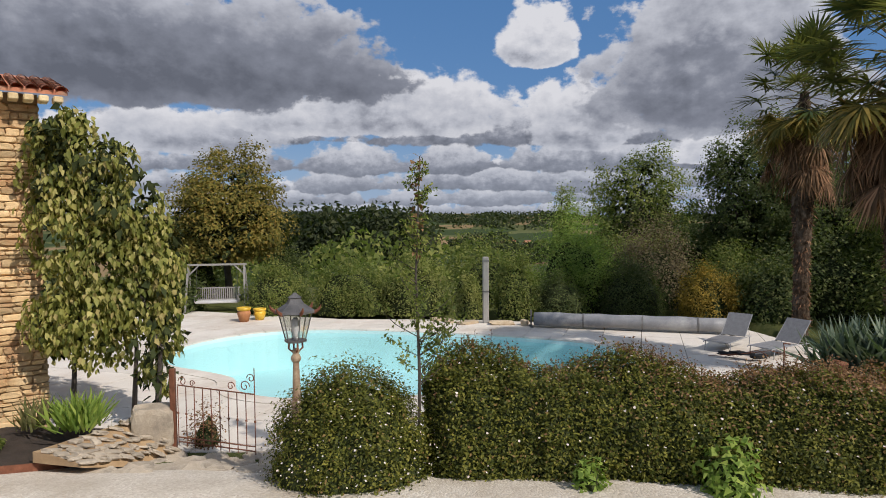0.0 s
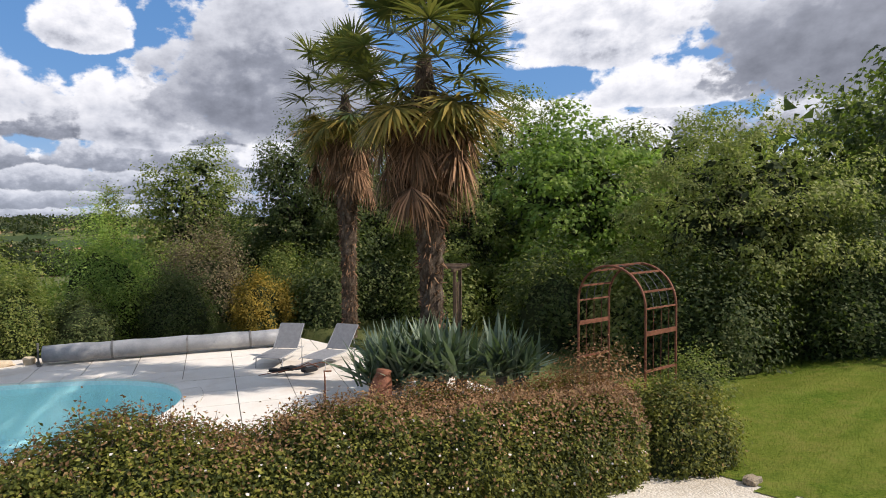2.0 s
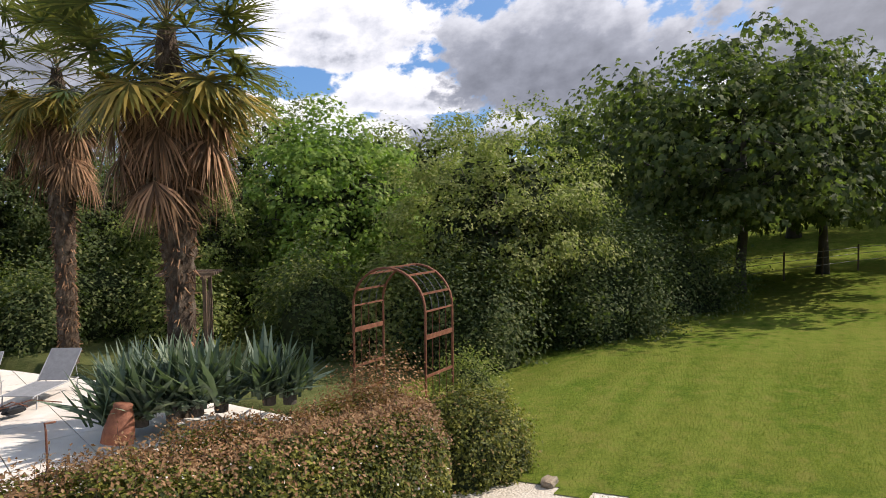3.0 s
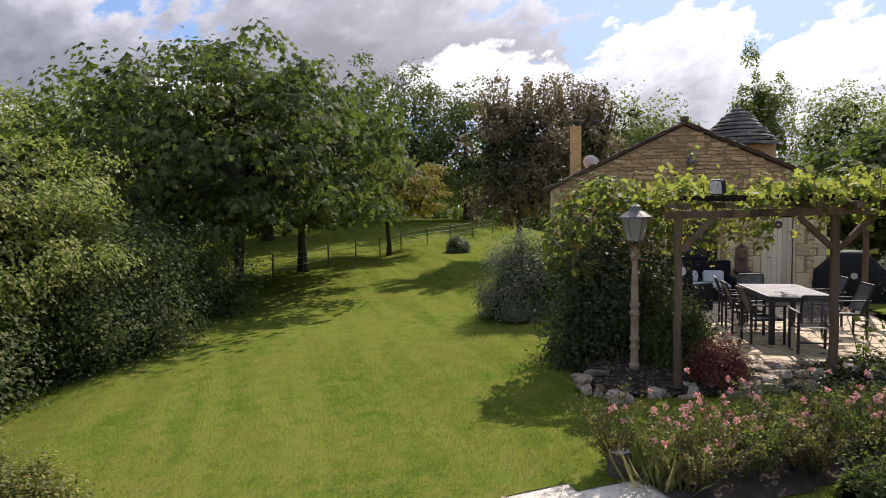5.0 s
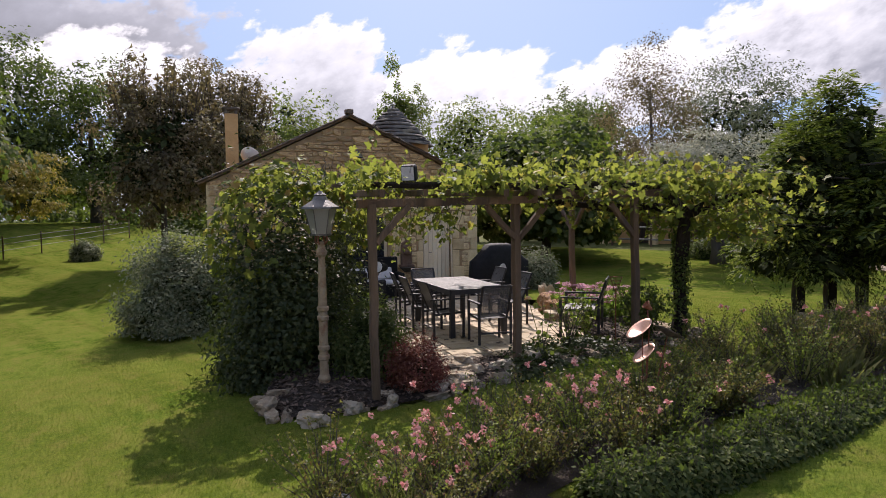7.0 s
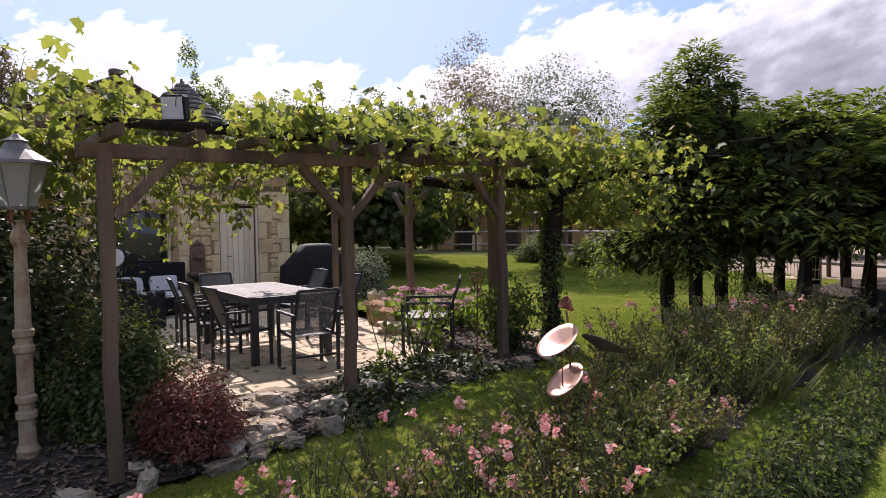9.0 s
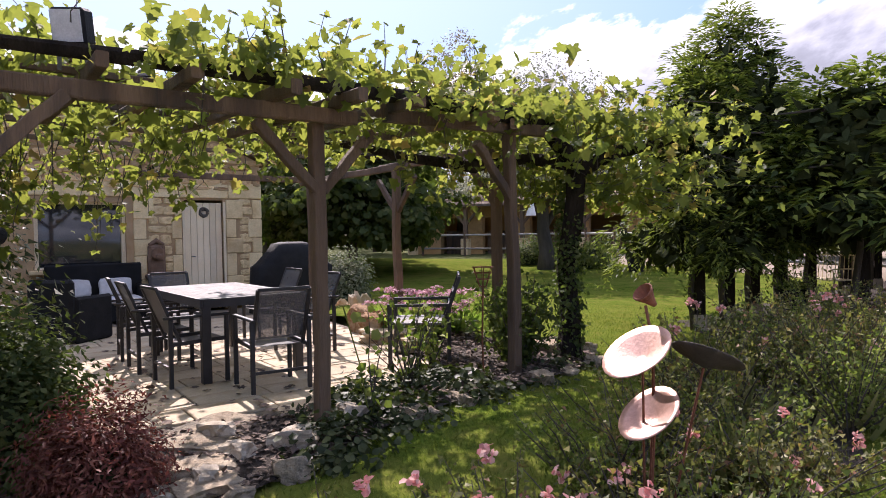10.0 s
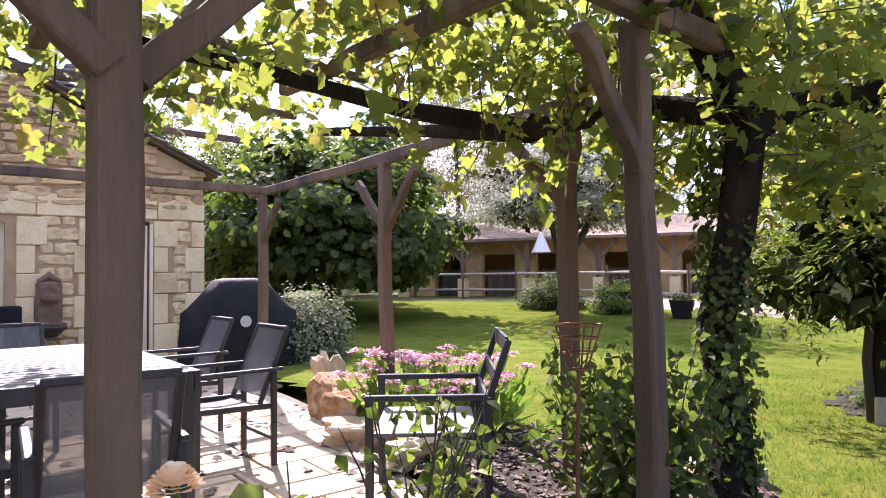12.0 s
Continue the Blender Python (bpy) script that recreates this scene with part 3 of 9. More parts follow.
def crown_points(rng, c, r, n, clumps=60, spread=0.2, hollow=0.55, flat_base=0.35, lump=0.25):
    """Leaf places in clumps through an uneven crown. r: (rx, ry, rz)."""
    clumps = int(clumps * 1.5)
    d = ball(rng, clumps)
    d[:, 2] = np.where(d[:, 2] < -flat_base, -flat_base - (d[:, 2] + flat_base) * -0.3, d[:, 2])
    rad = hollow + (1 - hollow) * rng.random(clumps) ** 0.5
    rad *= 1 + lump * rng.uniform(-1, 1, clumps)
    C = d * rad[:, None]
    w = rng.random(clumps) * 0.7 + 0.5
    k = rng.choice(clumps, n, p=w / w.sum())
    b = ball(rng, n)
    b[:, 2] = np.where(b[:, 2] < -0.5, b[:, 2] * -0.6, b[:, 2])
    o = b * (spread * 1.55 * w[k] * (0.45 + 0.6 * rng.random(n) ** 0.7) * np.where(rng.random(n) < 0.22, 1.25, 1.0))[:, None]
    o[:, 2] *= 0.9
    Q = C[k] + o
    out = b * 0.75 + Q / np.maximum(np.linalg.norm(Q, axis=1, keepdims=True), 1e-6) * 0.5
    return np.array(c) + Q * np.array(r), out


def limbs(bm, rng, base, top, r0, ends, bend=0.15):
    """A tapered trunk with limbs to the given ends."""
    base, top = Vector(base), Vector(top)
    pts, rad = [], []
    n = 7
    for i in range(n):
        t = i / (n - 1)
        p = base.lerp(top, t) + Vector((rng.normal() * bend * t * (1 - t) * 3, rng.normal() * bend * t * (1 - t) * 3, 0))
        pts.append(p)
        rad.append(r0 * (1.25 if i == 0 else 1.0) * (1 - 0.75 * t))
    tube(bm, pts, rad, 8, 0.2)
    for e in ends:
        i = int(rng.integers(2, n - 1))
        s, e = pts[i], Vector(e)
        m = s.lerp(e, 0.5) + Vector((0, 0, (e - s).length * 0.10))
        tube(bm, [s, s.lerp(m, 0.5), m, e], [rad[i] * 0.62, rad[i] * 0.5, rad[i] * 0.36, rad[i] * 0.12], 6, 0.15)
    return bm


def gz(x, y):
    """The lie of the land."""
    def step(a, b, v):
        t = np.clip((v - a) / (b - a), 0, 1)
        return t * t * (3 - 2 * t)
    x, y = np.asarray(x, float), np.asarray(y, float)
    z = -0.35 * step(-4.5, -0.5, y) - 0.60 * step(-0.5, 9, y) - 0.45 * step(8.3, 11.2, y)
    z -= 0.20 * step(10.5, 13.0, x) * step(-4, -1, y) * (1 - step(2, 7, y))
    z += 0.45 * step(20, 45, x) * step(-6, 2, y) * (1 - step(14, 20, y)) * 0.8
    z += 2.0 * step(42, 68, x) * step(-24, -14, y) * (1 - step(8, 16, y)) + 0.45 * step(13, 24, -y) * (1 - step(30, 40, x))
    z -= 15.0 * step(31, 130, y)
    z += 15.5 * step(230, 620, y) + 4.0 * step(620, 1400, y)
    z -= 4.0 * step(60, 200, x) * step(20, 90, y)
    return z


# trees and bushes ------------------------------------------------------------
def tree(name, label, x, y, top, r, mat, n=9000, leaf=0.16, bottom=None, trunk=0.16, shape=OVAL, clumps=70, spread=0.2, seed=1, droop=0.25, category="tree", squash=1.0, hollow=0.5, lump=0.25, core=True, group="", z0=None, bend=0.15):
    rng = np.random.default_rng(seed)
    if shape is OVAL:
        n, leaf, shape = int(n * 1.15), leaf * 0.89, TRI
    elif n > 12000:
        n, leaf = int(n * 0.70), leaf * 1.16
    z0 = float(gz(x, y)) if z0 is None else z0
    bottom = z0 + (top - z0) * 0.28 if bottom is None else bottom
    t = thing(name, label, category, pose(x, y, z0), group)
    c = np.array([0, 0, (top + bottom) / 2 - z0])
    rz = (top - bottom) / 2
    P, out = crown_points(rng, c, (r, r * squash, rz), n, clumps, spread, hollow, lump=lump)
    P[:, 2] = np.maximum(P[:, 2], 0.03)
    bm = bmesh.new()
    ends = [tuple(c + d * np.array([r, r * squash, rz]) * 0.75) for d in ball(rng, 9) if d[2] > -0.6]
    limbs(bm, rng, (0, 0, -0.15), (rng.normal() * bend, rng.normal() * bend, c[2] + rz * 0.55), trunk, ends, bend)
    part("trunk", bm, M["bark"], t, smooth=True)
    crown = leaves("crown", P, out, leaf, M[mat], t, shape, droop, rng=rng)
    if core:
        # dark filler leaves, painting the shade deep in the crown
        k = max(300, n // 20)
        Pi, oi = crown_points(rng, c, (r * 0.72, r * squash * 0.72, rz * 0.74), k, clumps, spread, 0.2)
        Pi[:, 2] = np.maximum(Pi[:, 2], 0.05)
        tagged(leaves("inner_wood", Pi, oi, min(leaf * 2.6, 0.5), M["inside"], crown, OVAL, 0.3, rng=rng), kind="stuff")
    return t


def bush(name, label, x, y, top, r, mat, n=5000, leaf=0.07, shape=OVAL, seed=1, squash=1.0, turn=0.0, z0=None, category="bush", lump=0.12, droop=0.1, group="", spread=0.10, clumps=120, tall=0.0):
    """A dense rounded shrub down to the ground."""
    rng = np.random.default_rng(seed)
    if shape is OVAL and leaf > 0.075:
        n, leaf, shape = int(n * 1.3), leaf * 0.9, TRI
    z0 = float(gz(x, y)) if z0 is None else z0
    t = thing(name, label, category, pose(x, y, z0, 0, 0, turn), group)
    h = top - z0
    d = ball(rng, clumps)
    d[:, 2] = np.abs(d[:, 2]) * 1.0
    C = d * (0.86 + lump * rng.uniform(-1.2, 1, clumps))[:, None]
    k = rng.integers(0, clumps, n)
    Q = C[k] + rng.normal(size=(n, 3)) * spread
    low = Q[:, 2] < 0.45
    f = np.where(low, 1 - 0.25 * (0.45 - Q[:, 2]), 1)
    P = Q * np.array([r, r * squash, h]) * np.stack([f, f, np.ones(n)], 1)
    P[:, 2] = np.clip(P[:, 2], 0.02, None)
    out = Q / np.maximum(np.linalg.norm(Q, axis=1, keepdims=True), 1e-6)
    # solid core whose dark colour stands for shade between the leaves
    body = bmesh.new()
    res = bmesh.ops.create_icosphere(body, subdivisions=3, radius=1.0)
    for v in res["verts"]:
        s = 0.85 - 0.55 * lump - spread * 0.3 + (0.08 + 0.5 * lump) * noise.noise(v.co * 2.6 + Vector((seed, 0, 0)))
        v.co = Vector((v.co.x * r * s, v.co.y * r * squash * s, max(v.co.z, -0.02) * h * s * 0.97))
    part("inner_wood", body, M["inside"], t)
    leaves("foliage", P, out, leaf, M[mat], t, shape, droop, rng=rng)
    return t

# ---- ground ----
def grid_axis(near0, near1, step, far0, far1):
    a = list(np.arange(near0, near1 + 1e-6, step))
    d, p = step, near1
    while p < far1:
        d *= 1.22
        p += d
        a.append(min(p, far1))
    d, p = step, near0
    while p > far0:
        d *= 1.22
        p -= d
        a.insert(0, max(p, far0))
    return np.array(a)


POOL = [(-8.25, 19.3), (-7.9, 21.2), (-6.3, 22.9), (-4.2, 23.3), (-1.8, 22.9), (0.4, 22.3), (2.6, 21.5), (4.5, 20.5), (5.55, 19.0), (5.3, 17.3), (4.0, 16.0), (1.8, 15.2), (-0.8, 14.6), (-3.2, 14.4), (-4.7, 15.0), (-5.3, 16.3), (-6.4, 17.1), (-7.5, 17.8)]


def closed_curve(pts, per=5):
    pts = [Vector((*p, 0)) for p in pts]
    out = []
    n = len(pts)
    for i in range(n):
        a, b, c, d = pts[i - 1], pts[i], pts[(i + 1) % n], pts[(i + 2) % n]
        for j in range(per):
            t = j / per
            p = 0.5 * ((2 * b) + (c - a) * t + (2 * a - 5 * b + 4 * c - d) * t * t + (3 * b - 3 * c + d - a) * t ** 3)
            out.append(p)
    return out


def offset_curve(pts, d):
    out = []
    n = len(pts)
    area = sum(pts[i - 1].x * pts[i].y - pts[i].x * pts[i - 1].y for i in range(n))
    s = -1 if area < 0 else 1
    for i in range(n):
        t = (pts[(i + 1) % n] - pts[i - 1]).normalized()
        out.append(pts[i] + Vector((t.y, -t.x, 0)) * d * s)
    return out


def inside(pts, x, y):
    c = False
    n = len(pts)
    for i in range(n):
        a, b = pts[i], pts[i - 1]
        if (a.y > y) != (b.y > y) and x < (b.x - a.x) * (y - a.y) / (b.y - a.y) + a.x:
            c = not c
    return c


pool_line = closed_curve(POOL)
pool_out = offset_curve(pool_line, 0.45)
DECK_Z = -1.40


TERRACE_RIM = [(13.5, -1.9), (12.7, -2.6), (11.9, -3.9), (11.5, -5.3), (12.4, -6.6), (13.6, -7.8), (15.6, -9.0), (18.9, -10.7), (20.6, -7.4), (21.8, -5.0), (18.0, -3.2), (15.0, -2.0)]
BED_LINE = [(13.9, -0.2), (13.3, 0.1), (12.85, 0.05), (12.45, -0.35), (12.15, -0.9), (11.75, -1.35), (11.4, -1.75), (11.1, -2.25), (10.9, -2.8), (10.75, -3.5), (10.5, -4.2), (10.2, -4.9), (9.95, -5.7), (9.8, -6.6), (10.2, -7.3), (11.2, -7.6), (12.4, -8.2)]
PAVED = BED_LINE + [(13.6, -8.1), (15.5, -9.2), (18.8, -10.8), (20.6, -7.4), (22.0, -4.6), (18.0, -3.0), (15.5, -1.2), (14.6, -0.6)]


def within_outline(pts, X, Y):
    c = np.zeros(X.shape, bool)
    for (ax, ay), (bx, by) in zip(pts, pts[-1:] + pts[:-1]):
        c ^= ((ay > Y) != (by > Y)) & (X < (bx - ax) * (Y - ay) / (by - ay + 1e-12) + ax)
    return c


def build_ground():
    xs = grid_axis(-14, 50, 0.75, -1600, 1600)
    ys = grid_axis(-46, 34, 0.75, -900, 2600)
    X, Y = np.meshgrid(xs, ys)
    Z = gz(X, Y) - 0.03
    # hollow under the pool and its deck
    hole = (X > -12.5) & (X < 11.5) & (Y > 12.2) & (Y < 27)
    Z = np.where(hole, -3.6, Z)
    Z = np.where(within_outline(PAVED, X, Y), -0.75, Z)
    far = (Y > 300)
    Z = Z + np.where(far, (2.5 * np.sin(X / 150 + 1.0) + 1.5 * np.sin(X / 60 + Y / 130)) * np.clip((Y - 300) / 200, 0, 1), 0)
    V = np.stack([X, Y, Z], -1).reshape(-1, 3)
    nx = len(xs)
    i = np.arange(len(ys) - 1)[:, None] * nx + np.arange(nx - 1)[None]
    F = np.stack([i, i + 1, i + nx + 1, i + nx], -1).reshape(-1, 4)
    me = array_mesh("ground", V, F)
    me.polygons.foreach_set("use_smooth", [True] * len(me.polygons))
    tagged(link_mesh("ground", me, M["ground"]), "rough grassy open ground reaching to the hills", "ground", kind="structure")


build_ground()


def sheet(name, label, category, test, x0, x1, y0, y1, step, lift, mat, ragged=0.12, kind="structure"):
    """A patch of surface that follows the land."""
    xs, ys = np.arange(x0, x1, step), np.arange(y0, y1, step)
    X, Y = np.meshgrid(xs, ys)
    keep = test(X, Y)
    V = np.stack([X, Y, gz(X, Y) + lift], -1).reshape(-1, 3)
    nx = len(xs)
    i = np.arange(len(ys) - 1)[:, None] * nx + np.arange(nx - 1)[None]
    ok = keep[:-1, :-1] & keep[1:, :-1] & keep[:-1, 1:] & keep[1:, 1:]
    F = np.stack([i, i + 1, i + nx + 1, i + nx], -1)[ok]
    used = np.unique(F)
    remap = np.zeros(len(V), int)
    remap[used] = np.arange(len(used))
    me = array_mesh(name, V[used], remap[F])
    me.polygons.foreach_set("use_smooth", [True] * len(me.polygons))
    return tagged(link_mesh(name, me, mat), label, category, kind=kind)


def lawn_test(X, Y):
    wob = 0.12 * np.sin(X * 3.1) + 0.1 * np.sin(Y * 4.3 + X)
    edge = np.where(Y > 1.0, 9.25 + 0.07 * (Y - 1), np.where(Y > -8, 4.6, 0.5))
    yard = Y < -18.5 - 0.53 * (X - 6.8)
    paved = within_outline(PAVED, X - 0.3, Y) & within_outline(PAVED, X + 0.3, Y) & within_outline(PAVED, X, Y - 0.3) & within_outline(PAVED, X, Y + 0.3)
    return ~paved & (X > edge + wob * 1.4 + 0.12 * np.sin(X * 9.0 + Y * 7.0)) & (Y < 12.5) & ~(yard & (X < 16))


sheet("lawn", "mown green lawn with paler mowing stripes", "lawn", lawn_test, 0, 75, -24, 13, 0.22, 0.0, M["grass"])
sheet("gravel_drive", "pale crushed limestone gravel drive", "gravel", lambda X, Y: ~within_outline(PAVED, X, Y), -14, 10.6, -6, 10.6, 0.5, -0.012, M["gravel"])
sheet("earth_yard", "beaten earth yard before the barn", "yard", lambda X, Y: Y < -17.9 - 0.53 * (X - 6.8), -14, 17, -33, -11, 0.4, -0.012, M["earth"])

# ---- pool and its terrace ----
def build_pool():
    pool = thing("swimming_pool", "kidney-shaped swimming pool with pale turquoise liner", "pool", kind="structure")
    bm = bmesh.new()
    top = [bm.verts.new((p.x, p.y, DECK_Z - 0.03)) for p in pool_line]
    low = [bm.verts.new((p.x, p.y, DECK_Z - 1.35)) for p in offset_curve(pool_line, -0.12)]
    n = len(top)
    for i in range(n):
        bm.faces.new((top[i - 1], top[i], low[i], low[i - 1]))
    bm.faces.new(low)
    part("basin", bm, M["liner"], pool)
    bm = bmesh.new()
    f = bm.faces.new([bm.verts.new((p.x, p.y, DECK_Z - 0.14)) for p in pool_line])
    f.normal_update()
    if f.normal.z < 0:
        f.normal_flip()
    w = part("water_surface", bm, M["water"], pool, "clear still turquoise water", sort=False)
    w.visible_shadow = False
    deck = thing("pool_deck", "pale stone slab terrace around the pool", "pavement", kind="structure")
    outer = [Vector(p) for p in ((-12.6, 11.2, 0), (11.4, 11.2, 0), (11.4, 17.5, 0), (10.6, 22.6, 0), (6, 23.9, 0), (1.0, 25.2, 0), (-4, 25.6, 0), (-12.6, 28.8, 0))]
    # bed under the slabs
    def filled(rim, z):
        b = bmesh.new()
        edges = []
        for loop in (rim, pool_line):
            vs = [b.verts.new((p.x, p.y, z)) for p in loop]
            edges += [b.edges.new((vs[i - 1], vs[i])) for i in range(len(vs))]
        bmesh.ops.triangle_fill(b, use_beauty=True, use_dissolve=False, edges=edges)
        return b
    part("bed", filled(outer, DECK_Z - 0.022), M["joint"], deck)
    # coping stones round the rim
    m = len(pool_line)
    seg = 2
    for i in range(0, m, seg):
        b = bmesh.new()
        a0, a1 = pool_line[i], pool_line[(i + seg) % m]
        mid0, mid1 = pool_line[(i + 1) % m], pool_out[(i + 1) % m]
        c0, c1 = pool_out[i], pool_out[(i + seg) % m]
        ring = [a0.lerp(a1, 0.012), mid0, a0.lerp(a1, 0.988), c0.lerp(c1, 0.988), mid1, c0.lerp(c1, 0.012)]
        up = [b.verts.new((p.x, p.y, DECK_Z + 0.012)) for p in ring]
        dn = [b.verts.new((p.x, p.y, DECK_Z - 0.05)) for p in ring]
        b.faces.new(up)
        for k in range(6):
            b.faces.new((up[k - 1], up[k], dn[k], dn[k - 1]))
        part("coping_stone", b, M["deck"], deck)
    return deck, outer


deck, deck_outer = build_pool()


def hedge_run(name, label, line, z_top, width, mat, n, leaf, seed, tips=None, flowers=0, lean=0.0):
    """A clipped or loose hedge along a line of (x, y); z_top: heights at the same points."""
    rng = np.random.default_rng(seed)
    t = thing(name, label, "hedge", pose(0, 0, 0))
    L = np.array(line, float)
    seglen = np.linalg.norm(np.diff(L, axis=0), axis=1)
    s = np.concatenate([[0], np.cumsum(seglen)])
    def at(u):
        return np.stack([np.interp(u, s, L[:, 0]), np.interp(u, s, L[:, 1])], 1), np.interp(u, s, z_top)
    def frame_of(u):
        a, _ = at(np.clip(u - 0.05, 0, s[-1]))
        b, _ = at(np.clip(u + 0.05, 0, s[-1]))
        d = b - a
        d /= np.linalg.norm(d, axis=1, keepdims=True)
        return np.stack([-d[:, 1], d[:, 0]], 1)
    def section(u, a, rr):
        """a: angle round the section, 0 front, pi back; squarish arch."""
        c, zt = at(u)
        nn = frame_of(u)
        ca, sa = np.cos(a), np.sin(a)
        k = (np.abs(ca) ** 3.2 + np.abs(sa) ** 3.2) ** (-1 / 3.2)
        zb = gz(c[:, 0], c[:, 1])
        lum = np.array([0.22 * noise.noise(Vector((float(p) * 0.8, float(q) * 1.5, seed))) + 0.11 * noise.noise(Vector((float(p) * 3.3, float(q) * 4.0, seed + 9.0))) for p, q in zip(u, a)])
        rr = rr + lum
        off = -ca * k * rr * width / 2
        endf = np.clip(np.minimum(u, s[-1] - u) / (width * 0.5), 0, 1)
        endf = np.sqrt(1 - (1 - endf) ** 2) * 0.9 + 0.1
        off = off * endf
        h = (zt - zb) * (0.72 + 0.28 * endf)
        z = zb + np.maximum(0.0, sa) * k * rr * h
        return np.stack([c[:, 0] + nn[:, 0] * off, c[:, 1] + nn[:, 1] * off, z], 1), np.stack([-nn[:, 0] * ca, -nn[:, 1] * ca, sa * 0.9 + 0.05], 1)
    # inner body, dark to stand for the shade inside the hedge
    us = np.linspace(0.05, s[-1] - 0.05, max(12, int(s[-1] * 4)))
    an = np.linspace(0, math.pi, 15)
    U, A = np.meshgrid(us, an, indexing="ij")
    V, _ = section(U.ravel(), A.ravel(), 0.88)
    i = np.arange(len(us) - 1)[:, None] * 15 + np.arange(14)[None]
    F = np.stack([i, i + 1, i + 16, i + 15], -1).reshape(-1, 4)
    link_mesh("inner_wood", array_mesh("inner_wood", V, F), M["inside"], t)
    u = rng.uniform(0, s[-1], n)
    a = rng.uniform(0.0, math.pi, n)
    P, out = section(u, a, 0.97 + rng.normal(size=n) * 0.05)
    leaves("foliage", P, out, leaf, M[mat], t, OVAL, 0.05, rng=rng)
    if tips:
        m = n // 7
        u = s[-1] * rng.random(m) ** 0.30
        a = np.clip(rng.normal(math.pi / 2, 0.45, m), 0.1, 3.0)
        P, out = section(u, a, 1.03 + np.abs(rng.normal(size=m)) * 0.06)
        leaves("young_growth", P, out, leaf * 0.9, M[tips], t, OVAL, -0.3, rng=rng, label="reddish young shoots")
    if flowers:
        u = rng.uniform(0, s[-1], flowers)
        a = rng.uniform(0.1, 2.6, flowers)
        P, out = section(u, a, 1.04)
        leaves("blossom", P, out, leaf * 0.7, M["petal_white"], t, ROUND, 0.0, rng=rng, label="tiny white flowers")
    # stray upright twigs over the top
    bm = bmesh.new()
    m = int(s[-1] * 62)
    u = rng.uniform(0, s[-1], m)
    P, out = section(u, rng.normal(math.pi / 2, 0.35, m), np.full(m, 0.98))
    tipsP = []
    for p in P:
        h = rng.uniform(0.08, 0.24) * (1.6 if rng.random() < 0.25 else 1.0)
        q = p + np.array([rng.normal() * 0.06, rng.normal() * 0.06, h])
        tube(bm, [p, q], [0.0035, 0.002], 3, cap=False)
        for j in range(7):
            tipsP.append(p + (q - p) * rng.uniform(0.3, 1.05) + rng.normal(size=3) * 0.018)
    tagged(part("twig", bm, M["bark"], t), kind="stuff")
    tipsP = np.array(tipsP)
    leaves("twig_leaves", tipsP, ball(rng, len(tipsP)), leaf * 0.8, M[tips or mat], t, OVAL, -0.2, rng=rng)
    return t


round_bush = bush("abelia_bush", "rounded clipped abelia bush with small white flowers", -1.35, 9.35, 0.60, 1.30, "leaf_hedge", 34000, 0.045, seed=3, squash=0.95, lump=0.06, spread=0.07, clumps=400)
hedge_run("abelia_hedge", "long clipped abelia hedge with reddish shoots beside the drive", [(-0.3, 9.85), (1.5, 9.85), (3.5, 9.6), (5.5, 9.2), (7.5, 8.75), (9.3, 8.35)], [0.45, 0.42, 0.33, 0.25, 0.18, 0.10], 1.75, "leaf_hedge", 105000, 0.050, 5, tips="leaf_redtip", flowers=420)
bush("abelia_bush", "loose abelia bush with pale variegated tips by the drive", 9.9, 8.0, 0.22, 1.15, "leaf_hedge", 20000, 0.05, seed=8, squash=0.85, lump=0.1, spread=0.08, clumps=300)

def bush_flowers(ob, c, r, h, n, seed):
    rng = np.random.default_rng(seed)
    d = ball(rng, n)
    d[:, 2] = np.abs(d[:, 2])
    leaves("blossom", d * np.array([r, r * 0.95, h]) * rng.uniform(0.93, 1.04, (n, 1)), d, 0.03, M["petal_white"], ob, ROUND, 0.0, rng=rng, label="tiny white flowers")


bush_flowers(round_bush, (0, 0, 0), 1.30, 1.55, 420, 33)

# ---- trees and shrubs round the pool ----
tree("maple_tree", "round green tree turning golden behind the swing seat", -10.3, 31.1, 5.6, 2.95, "leaf_gold", 22000, 0.17, bottom=-1.0, trunk=0.2, seed=11, clumps=120, spread=0.15, lump=0.12)
bush("clipped_bush", "low dark green clipped bush behind the pool", -7.1, 27.6, 0.75, 1.45, "leaf_green", 9000, 0.09, seed=12)
bush("clipped_bush", "long rounded clipped bush behind the pool", -3.9, 27.4, 0.95, 1.9, "leaf_green", 11000, 0.09, seed=13, squash=0.7)
bush("clipped_bush", "long rounded clipped bush behind the pool", -1.2, 27.2, 1.05, 1.75, "leaf_light", 11000, 0.09, seed=14, squash=0.7)
bush("variegated_bush", "yellow and green variegated bush beside the wooden post", 1.0, 25.7, 0.45, 0.55, "leaf_light", 4500, 0.08, seed=15)
bush("shrub", "dense green shrub beside the wooden post", 2.9, 26.0, 1.15, 1.0, "leaf_green", 8000, 0.09, seed=16)
bush("shrub", "bright green shrub behind the pool cover", 5.6, 28.0, 2.6, 1.9, "leaf_bright", 21000, 0.093, seed=17, lump=0.2, spread=0.13)
bush("shrub", "dark green shrub with white flecks behind the pool cover", 4.6, 25.9, 0.4, 1.2, "leaf_dark", 7000, 0.08, seed=18)
bush("shrub", "dark reddish shrub behind the pool cover", 9.3, 29.0, 2.2, 1.9, "leaf_plum", 10000, 0.11, seed=19, lump=0.2, spread=0.13)
